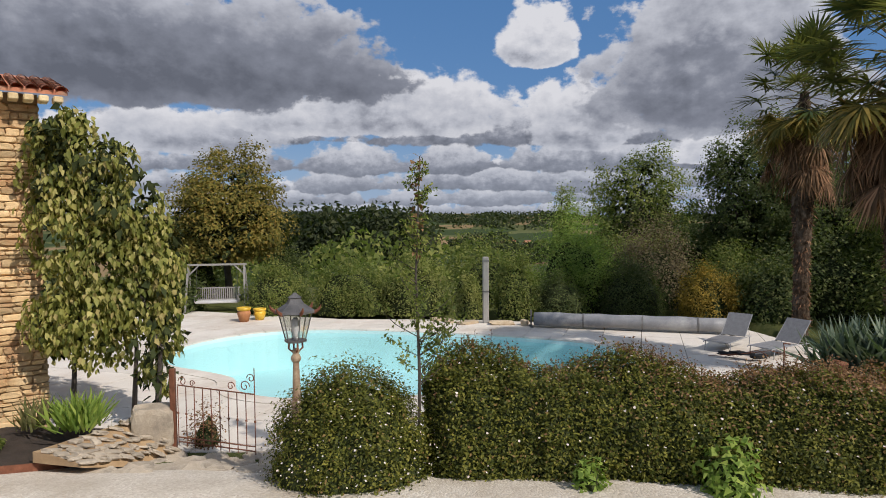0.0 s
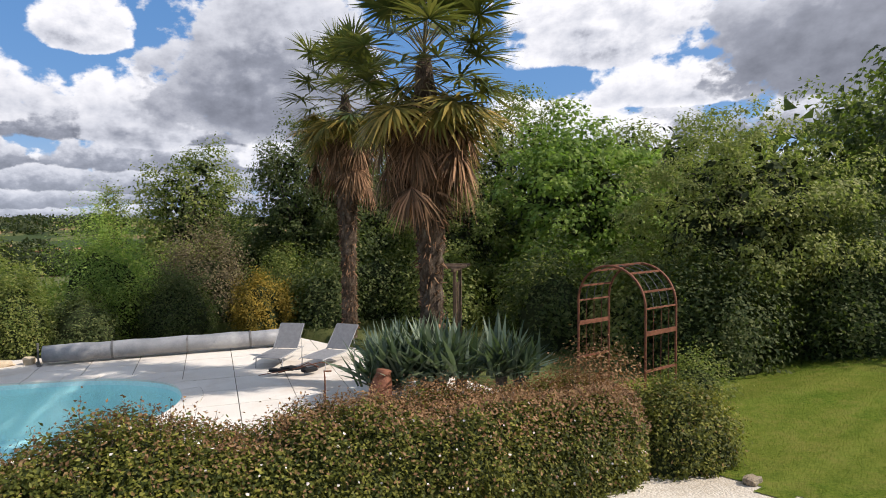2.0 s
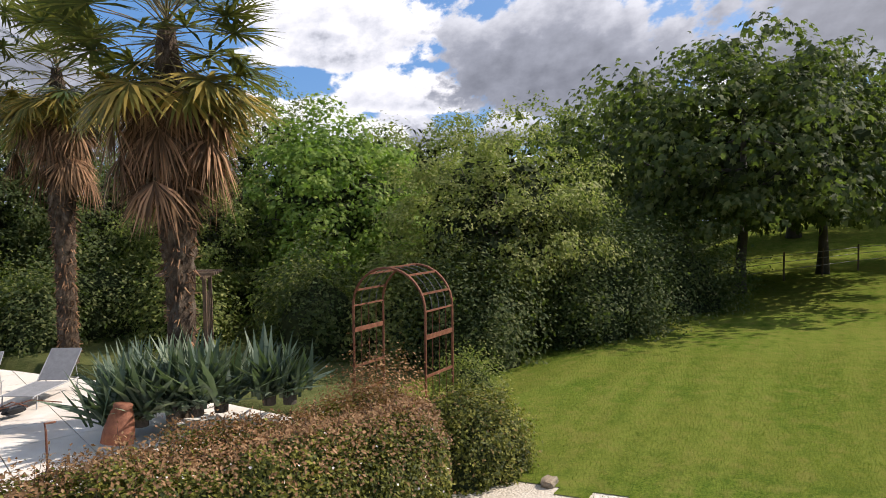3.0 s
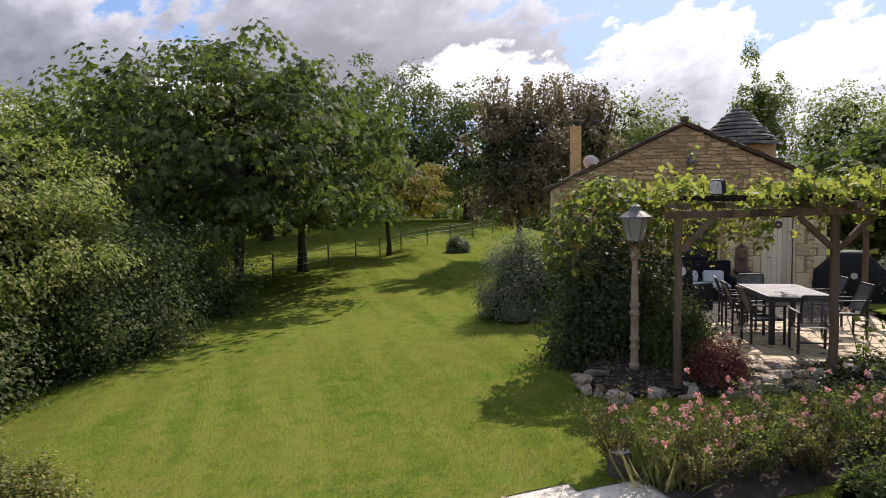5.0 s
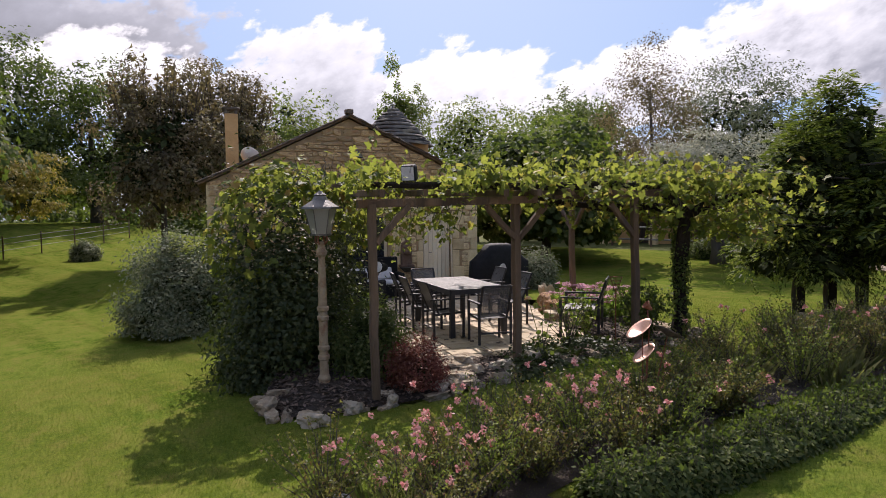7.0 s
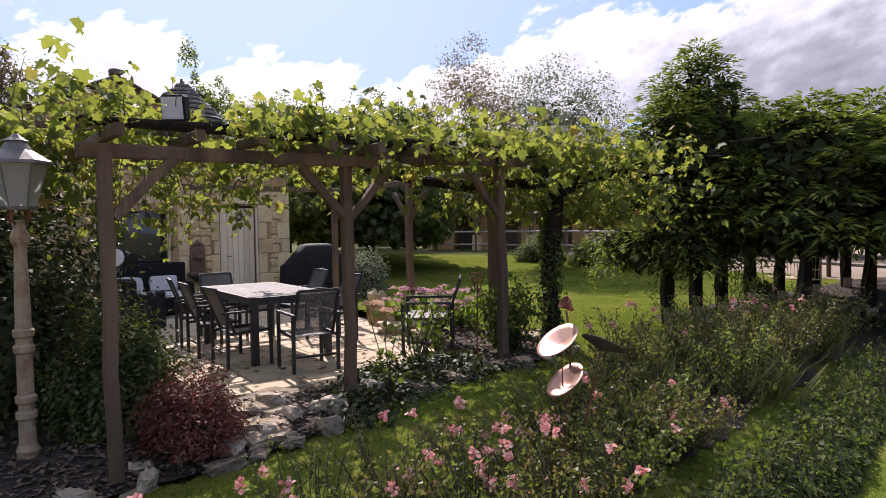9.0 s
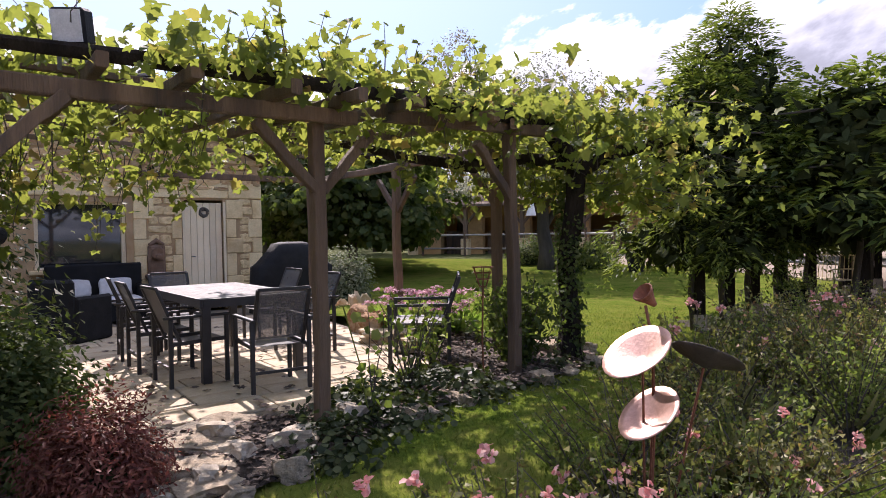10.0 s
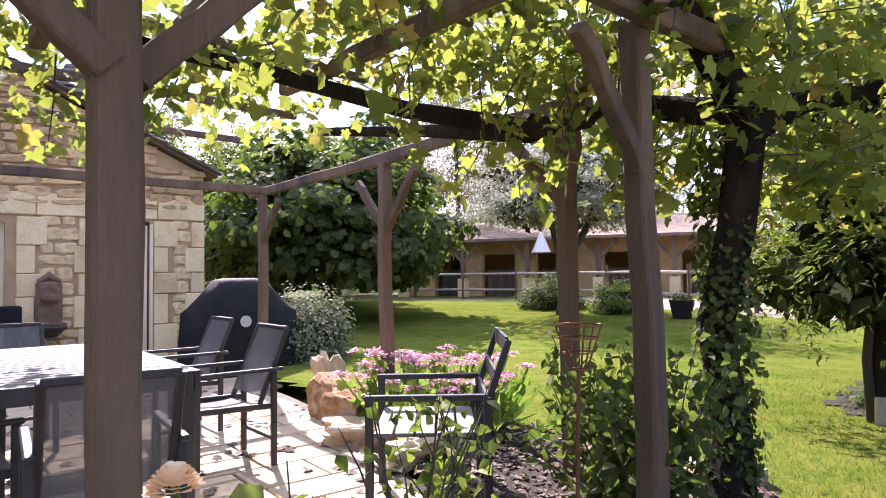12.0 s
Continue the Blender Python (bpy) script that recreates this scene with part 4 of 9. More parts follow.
bush("shrub", "dark green shrub behind the pool cover", 7.6, 26.5, 0.9, 1.5, "leaf_dark", 9000, 0.09, seed=20)
bush("shrub", "yellow-leaved shrub behind the pool cover", 10.6, 25.9, 0.65, 1.25, "leaf_yellow", 9000, 0.09, seed=21, lump=0.18)
bush("shrub", "broad green shrub beside the palms", 12.0, 27.5, 1.4, 1.7, "leaf_green", 9000, 0.1, seed=22, lump=0.2)
bush("oleander_bush", "dark green bush with white flowers", -7.7, 31.5, 1.5, 1.2, "leaf_dark", 7000, 0.1, seed=23, lump=0.2)
tree("oak_tree", "large green tree beyond the garden", 13.9, 46.2, 6.9, 3.5, "leaf_green", 15000, 0.22, bottom=-2.5, trunk=0.3, seed=24, clumps=110, spread=0.15)
tree("poplar_tree", "small slender tree far beyond the garden", 14.0, 75.3, 5.6, 1.5, "leaf_green", 3500, 0.3, bottom=-6, trunk=0.2, seed=25)
tree("holm_oak_tree", "dark evergreen tree behind the palms", 14.2, 30.6, 6.8, 2.5, "leaf_dark", 22500, 0.145, bottom=-1.2, trunk=0.22, seed=26, clumps=110, spread=0.15)
tree("holm_oak_tree", "dark evergreen tree behind the palms", 17.0, 28.5, 5.2, 2.9, "leaf_dark", 22500, 0.145, bottom=-1.2, trunk=0.22, seed=27, clumps=110, spread=0.15)
tree("oak_tree", "tall green tree behind the palms", 29.4, 32.5, 9.8, 4.4, "leaf_green", 16000, 0.23, bottom=-0.5, trunk=0.3, seed=28, clumps=120, spread=0.14)
tree("oak_tree", "tall green tree at the edge of the wood", 22.0, 33.0, 6.2, 4.2, "leaf_green", 15000, 0.22, bottom=-1.2, trunk=0.3, seed=29, clumps=120, spread=0.15)
tree("ash_tree", "bright feathery green tree behind the arch", 22.0, 20.5, 6.0, 3.6, "leaf_bright", 30000, 0.16, bottom=-1.2, trunk=0.2, seed=30, clumps=190, spread=0.13, shape=SPRAY)
tree("ash_tree", "bright feathery green tree behind the arch", 18.3, 23.5, 4.0, 2.6, "leaf_green", 21000, 0.136, bottom=-1.2, trunk=0.2, seed=31, clumps=110, spread=0.14)
tree("plum_tree", "pale green spreading tree beside the arch", 20.0, 12.6, 5.0, 3.2, "leaf_light", 36000, 0.115, bottom=-1.0, trunk=0.16, seed=32, clumps=170, spread=0.12)
tree("oak_tree", "tall green tree at the edge of the wood", 30.0, 22.0, 7.6, 4.5, "leaf_green", 16000, 0.22, bottom=-0.8, trunk=0.3, seed=33, clumps=120, spread=0.15)

for k, (x, y, top, r, mat) in enumerate([(12.8, 25.0, 1.0, 1.6, "leaf_dark"), (15.0, 25.5, 2.0, 2.2, "leaf_dark"), (18.0, 26.5, 2.4, 2.6, "leaf_green"), (21.5, 26.0, 2.6, 2.8, "leaf_dark"), (15.6, 21.5, 1.2, 1.7, "leaf_green"), (18.3, 19.0, 0.9, 1.9, "leaf_green"), (16.3, 16.6, 1.6, 1.7, "leaf_dark"), (20.5, 16.5, 1.0, 2.2, "leaf_green"), (24.5, 17.0, 2.0, 2.6, "leaf_green"), (25.5, 22.5, 3.0, 3.0, "leaf_dark"), (8.2, 31.5, 1.8, 2.4, "leaf_green"), (12.0, 31.5, 2.6, 2.6, "leaf_dark"), (2.0, 30.5, 1.4, 2.2, "leaf_green"), (-11.8, 28.3, 0.4, 1.3, "leaf_dark"), (-13.0, 32.0, 2.6, 2.6, "leaf_green"), (30.0, 14.0, 3.4, 3.2, "leaf_dark"), (35.0, 11.0, 3.0, 3.2, "leaf_dark"), (17.2, 14.2, 1.3, 1.5, "leaf_light")]):
    bush("shrub", "dense shrub in the thicket round the garden", x, y, top, r, mat, 5500, 0.145, seed=120 + k, lump=0.25, spread=0.14)

# ---- trees beside and beyond the lawn ----
tree("walnut_tree", "broad dark green tree overhanging the lawn", 31.0, 6.9, 8.9, 6.5, "leaf_dark", 30000, 0.23, bottom=0.0, trunk=0.26, seed=41, clumps=240, spread=0.11, shape=SPRAY, droop=0.6)
tree("walnut_tree", "broad dark green tree overhanging the lawn", 38.5, 4.0, 8.8, 5.0, "leaf_dark", 11000, 0.25, bottom=1.0, trunk=0.24, seed=42, clumps=160, spread=0.13, shape=SPRAY, droop=0.6)
bush("shrub", "dark undergrowth below the trees", 21.5, 9.9, 2.2, 2.6, "leaf_dark", 22500, 0.111, seed=43, lump=0.25, spread=0.14)
bush("shrub", "dark undergrowth below the trees", 26.5, 9.0, 2.4, 3.0, "leaf_dark", 19500, 0.119, seed=44, lump=0.25, spread=0.14)
bush("shrub", "dark undergrowth below the trees", 17.3, 11.9, 1.4, 1.9, "leaf_dark", 12000, 0.12, seed=45, lump=0.25, spread=0.14)
tree("oak_tree", "large green oak at the end of the lawn", 64.4, -4.8, 15.9, 6.0, "leaf_dark", 15000, 0.36, bottom=1.5, trunk=0.45, seed=46, clumps=120, spread=0.14)
tree("oak_tree", "large green oak at the end of the lawn", 66.0, -13.5, 14.9, 6.0, "leaf_dark", 15000, 0.36, bottom=1.0, trunk=0.45, seed=47, clumps=120, spread=0.14)
tree("oak_tree", "large green oak at the end of the lawn", 56.0, 6.0, 12.5, 6.0, "leaf_dark", 14000, 0.35, bottom=0.6, trunk=0.45, seed=48, clumps=120, spread=0.15)
tree("oak_tree", "large green oak at the end of the lawn", 48.0, 12.0, 10.5, 6.0, "leaf_green", 14000, 0.33, bottom=0.0, trunk=0.45, seed=49, clumps=120, spread=0.15)
tree("oak_tree", "large green oak at the end of the lawn", 40.0, 15.0, 9.5, 5.5, "leaf_green", 14000, 0.30, bottom=-0.5, trunk=0.4, seed=50, clumps=120, spread=0.15)
tree("cherry_tree", "small tree with yellowing leaves on the lawn", 45.4, -1.9, 6.5, 3.9, "leaf_gold", 21000, 0.170, bottom=1.3, trunk=0.18, seed=51, clumps=110, spread=0.14)
plum_a = tree("plum_tree", "upright purple-leaved plum tree", 36.5, -7.6, 9.6, 2.7, "leaf_plum", 17000, 0.19, bottom=0.4, trunk=0.2, seed=52, clumps=110, spread=0.13, lump=0.3, hollow=0.3)
plum_b = tree("plum_tree", "upright purple-leaved plum tree", 38.5, -12.0, 10.0, 2.8, "leaf_plum", 17000, 0.19, bottom=0.4, trunk=0.2, seed=53, clumps=110, spread=0.13, lump=0.3, hollow=0.3)
tree("oak_tree", "green tree behind the cottage", 46.5, -20.4, 10.9, 4.2, "leaf_green", 13000, 0.27, bottom=1.0, trunk=0.3, seed=54, clumps=100)
for t_, x, y, top, r in ((plum_a, 36.5, -7.6, 9.9, 2.8), (plum_b, 38.5, -12.0, 10.3, 2.9)):
    z0_ = float(gz(x, y))
    rng_ = np.random.default_rng(int(top * 10))
    bm, P = bmesh.new(), []
    for k in range(46):
        a, q = rng_.uniform(0, 6.28), r * 0.75 * math.sqrt(rng_.random())
        base = np.array([q * math.cos(a), q * math.sin(a), top - z0_ - 1.6 - 0.8 * q])
        tip = base + np.array([math.cos(a) * q * 0.25, math.sin(a) * q * 0.25, rng_.uniform(1.0, 2.5)])
        tube(bm, [base, tip], [0.035, 0.01], 4, cap=False)
        for f in np.linspace(0.15, 1.0, 34):
            P.append(base + (tip - base) * f + rng_.normal(size=3) * 0.13 * (1.15 - f))
    part("shoot", bm, M["bark"], t_)
    leaves("shoot_leaves", np.array(P), ball(rng_, len(P)), 0.22, M["leaf_plum"], t_, OVAL, -0.3, rng=rng_)
bush("lavender_bush", "rounded grey-green bush on the lawn", 20.9, -1.9, 1.85, 1.55, "leaf_grey", 24000, 0.085, seed=55, lump=0.2, spread=0.11)
bush("shrub", "small grey-green shrub on the lawn", 43.9, -6.2, 1.1, 0.85, "leaf_grey", 3500, 0.13, seed=56)
tree("poplar_tree", "slender pale poplar behind the cottage", 44.9, -30.3, 14.0, 2.2, "leaf_green", 9000, 0.24, bottom=4, trunk=0.25, seed=57, clumps=40, lump=0.4, hollow=0.1, spread=0.16, core=False)
tree("oak_tree", "green tree behind the cottage", 40.8, -34.4, 11.0, 4.6, "leaf_green", 13000, 0.27, bottom=1.0, trunk=0.3, seed=58, clumps=100)
tree("oak_tree", "dark green tree behind the cottage", 30.5, -30.5, 8.3, 4.8, "leaf_green", 15000, 0.24, bottom=0.8, trunk=0.3, seed=59, clumps=100)
tree("oak_tree", "dark green tree far behind the cottage", 43.6, -53.1, 14.2, 5.0, "leaf_dark", 12000, 0.36, bottom=1.0, trunk=0.3, seed=60, clumps=100)
tree("almond_tree", "thin-leaved brownish tree behind the garden", 24.4, -32.4, 11.8, 3.1, "leaf_plum", 12000, 0.16, bottom=3, trunk=0.2, seed=61, clumps=60, core=False)
tree("olive_tree", "tall greyish tree behind the garden", 22.3, -40.5, 11.5, 5.2, "leaf_grey", 22000, 0.20, bottom=1.5, trunk=0.3, seed=62, clumps=100)
tree("oak_tree", "dark green tree far behind the cottage", 39.0, -46.0, 12.0, 4.5, "leaf_dark", 11000, 0.34, bottom=1.0, trunk=0.3, seed=63)
tree("magnolia_tree", "broad dark glossy evergreen tree behind the terrace", 21.5, -17.8, 5.4, 3.4, "leaf_dark", 26000, 0.19, bottom=0.0, trunk=0.25, seed=64, clumps=160, spread=0.13, shape=ROUND)
tree("magnolia_tree", "broad dark glossy evergreen tree behind the terrace", 26.0, -21.0, 5.6, 3.6, "leaf_dark", 14000, 0.21, bottom=0.0, trunk=0.25, seed=65, clumps=120, spread=0.13, shape=ROUND)
tree("olive_tree", "old olive tree with silvery leaves", 14.9, -19.8, 5.3, 2.9, "leaf_olive", 24000, 0.11, bottom=1.9, trunk=0.28, seed=66, clumps=150, spread=0.13)

# ---- cottage ----
COT = pose(22.56, -3.39, 0, 0, 0, -115.81)   # x runs along the gable wall, y into the house
FLOOR_Z = -0.10


def build_cottage():
    c = thing("stone_cottage", "small stone cottage with a gable wall and slab-edged roof", "house", COT)
    W, D, EAVE, APEX = 8.18, 9.0, 3.3, 5.22
    holes = [(3.55, 5.22, 0.95, 2.32), (6.42, 7.28, 0.0, 2.40)]
    # the gable wall in strips so that the openings go through it
    def prof(x):
        return EAVE + (APEX - EAVE) * (1 - abs(x - W / 2) / (W / 2))
    bm = bmesh.new()
    xs = sorted({0.0, W / 2, W, *[h[0] for h in holes], *[h[1] for h in holes]})
    def slab(x0, x1, z0a, z1a, z1b):
        v = [bm.verts.new(p) for p in ((x0, 0, z0a), (x1, 0, z0a), (x1, 0, z1b), (x0, 0, z1a), (x0, 0.5, z0a), (x1, 0.5, z0a), (x1, 0.5, z1b), (x0, 0.5, z1a))]
        for f in ((0, 1, 2, 3), (5, 4, 7, 6), (0, 4, 5, 1), (1, 5, 6, 2), (2, 6, 7, 3), (3, 7, 4, 0)):
            bm.faces.new([v[i] for i in f])
    for a, b in zip(xs, xs[1:]):
        mid = (a + b) / 2
        cut = [h for h in holes if h[0] <= mid <= h[1]]
        if cut:
            if cut[0][2] > 0:
                slab(a, b, -0.4, cut[0][2], cut[0][2])
            slab(a, b, cut[0][3], prof(a), prof(b))
        else:
            slab(a, b, -0.4, prof(a), prof(b))
    bmesh.ops.remove_doubles(bm, verts=bm.verts, dist=0.001)
    gable = part("gable_wall", bm, M["mortar"], c, "rough golden limestone gable wall")
    bm = bmesh.new()
    for x in (0.25, W - 0.25):
        box(bm, (x, 0.5 + (D - 0.5) / 2, 1.45), (0.5, D - 0.5, 3.7))
    box(bm, (W / 2, D - 0.25, 1.45), (W - 1.0, 0.5, 3.7))
    part("side_wall", bm, M["mortar"], c)
    for s in (-1, 1):
        bm = bmesh.new()
        x0, x1 = W / 2, W / 2 + s * (W / 2 + 0.22)
        z0, z1 = APEX + 0.04, APEX + 0.04 - (APEX - EAVE) / (W / 2) * (W / 2 + 0.22)
        v = [bm.verts.new(p) for p in ((x0, -0.14, z0), (x1, -0.14, z1), (x1, D + 0.2, z1), (x0, D + 0.2, z0), (x0, -0.14, z0 + 0.09), (x1, -0.14, z1 + 0.09), (x1, D + 0.2, z1 + 0.09), (x0, D + 0.2, z0 + 0.09))]
        for f in ((0, 1, 2, 3), (7, 6, 5, 4), (0, 4, 5, 1), (1, 5, 6, 2), (2, 6, 7, 3), (3, 7, 4, 0)):
            bm.faces.new([v[i] for i in f])
        part("roof", bm, M["verge"], c, "roof slope edged with brown stone slabs")
    return c, gable


cottage, gable_wall = build_cottage()


# ---- terrace and pergola ----
def build_terrace():
    t = thing("terrace", "pale stone terrace under the pergola", "terrace", kind="structure")
    bm = bmesh.new()
    rim = TERRACE_RIM
    up = [bm.verts.new((x, y, FLOOR_Z - 0.02)) for x, y in rim]
    dn = [bm.verts.new((x, y, FLOOR_Z - 0.5)) for x, y in rim]
    bm.faces.new(up)
    for i in range(len(rim)):
        bm.faces.new((up[i - 1], up[i], dn[i], dn[i - 1]))
    part("bed", bm, M["joint"], t)
    return t, rim


terrace, terrace_rim = build_terrace()


bush("bay_bush", "tall dark bush at the end of the pergola", 15.0, -1.35, 2.35, 1.3, "leaf_bay", 24000, 0.1, seed=71, lump=0.34, spread=0.17)


def row_tree(x, y, seed, r, top, low):
    """A squared post with rosettes of long leaflets in tiers above it."""
    rng = np.random.default_rng(seed)
    z0 = float(gz(x, y))
    t = thing("wisteria_tree", "wisteria trained up a dark timber post into a tiered green head", "tree", pose(x, y, z0), "row of trained trees")
    h = top - z0
    bm = bmesh.new()
    box(bm, (0, 0, (low - z0 + 0.9) / 2 + 0.1), (0.15, 0.15, low - z0 + 0.9), rng.uniform(0, 0.5), 0.012)
    part("post", bm, M["vinebark"], t, "dark squared timber post")
    bm = bmesh.new()
    box(bm, (0, 0, 0.08), (0.19, 0.19, 0.34), 0.3, 0.015)
    part("post_foot", bm, M["greystone"], t, "pale stone foot")
    bm = bmesh.new()
    tube(bm, [(0.09, 0.02, 0), (0.12, 0.07, 0.6), (0.05, 0.12, 1.2), (0.0, 0.06, low - z0 + 0.4), (0, 0, h * 0.85)], [0.05, 0.045, 0.04, 0.035, 0.02], 7, 0.3)
    for k in range(10):
        a = k * 2.4
        zz = low - z0 + 0.2 + 0.16 * k
        tube(bm, [(0, 0, zz), (math.cos(a) * r * 0.4, math.sin(a) * r * 0.4, zz + 0.15), (math.cos(a) * r * 0.8, math.sin(a) * r * 0.8, zz + 0.1)], [0.035, 0.025, 0.01], 5)
    part("stem", bm, M["bark"], t, smooth=True)
    near = seed < 304 or seed == 312
    P, along, nor, size = [], [], [], []
    tiers = 100 if near else 44
    for k in range(tiers):
        f = (k + 0.5) / tiers
        rr = r * (1 - 0.25 * f - 0.60 * f ** 4) * math.sqrt(rng.uniform(0.12, 1.0)) * (1.0 if f < 0.95 else 0.15)
        a = k * 2.39996 + rng.normal() * 0.4
        s = (0.44 if near else 0.56) * (1 - 0.25 * f)
        n = 110 if near else 90
        c = np.array([math.cos(a) * rr, math.sin(a) * rr, (low - z0) + (top - low) * f + rng.normal() * 0.06])
        phi, q = rng.uniform(0, 6.283, n), np.sqrt(rng.random(n))
        lift = rng.uniform(0.1, 0.7, n)
        P.append(c + np.stack([np.cos(phi) * q * s, np.sin(phi) * q * s, 0.10 * rng.random(n) - 0.34 * q ** 2 * (1 - 0.6 * f)], 1))
        along.append(np.stack([np.cos(phi), np.sin(phi), lift - 1.1 * q * (1 - f * 0.7)], 1))
        nor.append(np.stack([-0.3 * np.cos(phi), -0.3 * np.sin(phi), 1 + 0 * q], 1) + rng.normal(size=(n, 3)) * 0.4)
        size.append((0.125 if near else 0.19) * rng.uniform(0.65, 1.2, n))
    for k in range(26 if near else 0):
        a, n = rng.uniform(0, 6.283), 44
        drop = np.linspace(0.3, -rng.uniform(0.1, 0.7), n)
        q = r * rng.uniform(0.75, 1.15) + 0.1 * rng.random(n)
        P.append(np.stack([np.cos(a) * q, np.sin(a) * q, low - z0 + drop], 1) + rng.normal(size=(n, 3)) * 0.05)
        along.append(rng.normal(size=(n, 3)) * 0.6 + np.array([math.cos(a) * 0.3, math.sin(a) * 0.3, -0.7]))
        nor.append(rng.normal(size=(n, 3)) + np.array([math.cos(a), math.sin(a), 0.4]))
        size.append(0.085 * rng.uniform(0.65, 1.2, n))
    V, F = leaf_arrays(np.concatenate(P), np.concatenate(along), np.concatenate(nor), np.concatenate(size), LANCE)
    crown = link_mesh("crown", array_mesh("crown", V, F), M["leaf_wist"], t)
    # dark leaves under and within the head stand for its shade
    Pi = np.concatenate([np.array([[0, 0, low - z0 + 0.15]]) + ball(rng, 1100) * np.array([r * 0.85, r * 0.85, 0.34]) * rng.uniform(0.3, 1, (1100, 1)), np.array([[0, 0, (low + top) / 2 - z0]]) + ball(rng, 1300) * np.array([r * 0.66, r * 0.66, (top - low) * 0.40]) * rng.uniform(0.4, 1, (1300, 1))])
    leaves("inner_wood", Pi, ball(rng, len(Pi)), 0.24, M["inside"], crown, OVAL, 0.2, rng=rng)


for i, (x, y, r, top, low) in enumerate([(9.02, -9.55, 1.22, 4.0, 1.15), (8.65, -10.34, 1.25, 4.95, 1.40), (8.33, -11.43, 1.3, 3.95, 1.50), (7.38, -13.84, 1.5, 4.2, 1.65), (6.7, -15.2, 1.5, 4.3, 1.70), (6.0, -16.6, 1.5, 4.3, 1.70), (6.9, -9.6, 1.4, 3.75, 1.55), (5.9, -11.3, 1.5, 3.9, 1.60), (4.9, -13.0, 1.6, 4.0, 1.60), (3.9, -14.8, 1.6, 4.2, 1.70), (4.8, -17.5, 1.6, 4.3, 1.70), (3.2, -18.0, 1.6, 4.3, 1.70), (7.9, -12.6, 1.4, 4.1, 1.60), (5.0, -9.4, 1.5, 3.7, 1.50), (4.0, -11.2, 1.6, 3.9, 1.60)]):
    row_tree(x, y, 300 + i, r, top, low)

# soil bed, its dark sheet widened to stand for the trees' shade
sheet("tree_bed", "bare soil under the trained trees, spread dark for their shade", "flower bed", lambda X, Y: within_outline([(9.35, -9.9), (8.7, -8.6), (6.5, -7.9), (4.0, -7.6), (2.0, -12), (1.0, -19.5), (5.5, -18.5), (7.6, -15.2), (9.0, -12.2), (9.5, -10.4)], X, Y), 0, 11, -20, -8, 0.15, 0.012, M["soil"])
for k, (x, y, top, r) in enumerate([(7.5, -26.5, 3.8, 2.2), (3.5, -25.0, 4.2, 2.4), (-0.5, -23.5, 4.2, 2.4), (-4.5, -21.5, 4.5, 2.6), (-8.0, -18.0, 4.5, 2.8)]):
    tree("laurel_tree", "dense dark evergreen beyond the yard", x, y, top, r, "leaf_dark", 6500, 0.21, bottom=-0.1, trunk=0.12, seed=340 + k, clumps=90, spread=0.18)

# ---- things by the pool ----
def slab_tiles():
    """Deck slabs, cut where they meet the coping and the rim."""
    b = bmesh.new()
    edges = []
    for loop in (deck_outer, offset_curve(pool_line, 0.46)):
        vs = [b.verts.new((p.x, p.y, 0)) for p in loop]
        edges += [b.edges.new((vs[i - 1], vs[i])) for i in range(len(vs))]
    bmesh.ops.triangle_fill(b, use_beauty=True, use_dissolve=False, edges=edges)
    turn = radians(-17)
    ca, sa = math.cos(turn), math.sin(turn)
    size = 1.25
    for k in range(-24, 40):
        for n in ((ca, sa, 0), (-sa, ca, 0)):
            bmesh.ops.bisect_plane(b, geom=b.verts[:] + b.edges[:] + b.faces[:], dist=1e-5, plane_co=Vector(n) * k * size, plane_no=n)
    cells = {}
    for f in b.faces:
        c = f.calc_center_median()
        cells.setdefault((math.floor((c.x * ca + c.y * sa) / size), math.floor((-c.x * sa + c.y * ca) / size)), []).append(f)
    for key in sorted(cells):
        fs = cells[key]
        cen = Vector(((key[0] + 0.5) * size * ca - (key[1] + 0.5) * size * sa, (key[0] + 0.5) * size * sa + (key[1] + 0.5) * size * ca, 0))
        t = bmesh.new()
        vm = {}
        for f in fs:
            vv = []
            for v in f.verts:
                if v.index not in vm or True:
                    q = (round(v.co.x, 4), round(v.co.y, 4))
                    if q not in vm:
                        d = Vector((v.co.x, v.co.y, 0)) - cen
                        vm[q] = t.verts.new((cen.x + d.x * 0.985, cen.y + d.y * 0.985, DECK_Z))
                    vv.append(vm[q])
            if len(set(vv)) == len(vv) and f.calc_area() > 1e-5:
                t.faces.new(vv)
        if not t.faces:
            t.free()
            continue
        r = bmesh.ops.extrude_face_region(t, geom=t.faces[:])
        for v in r["geom"]:
            if isinstance(v, bmesh.types.BMVert):
                v.co.z -= 0.02
        part("slab", t, M["deck"], deck)
    b.free()


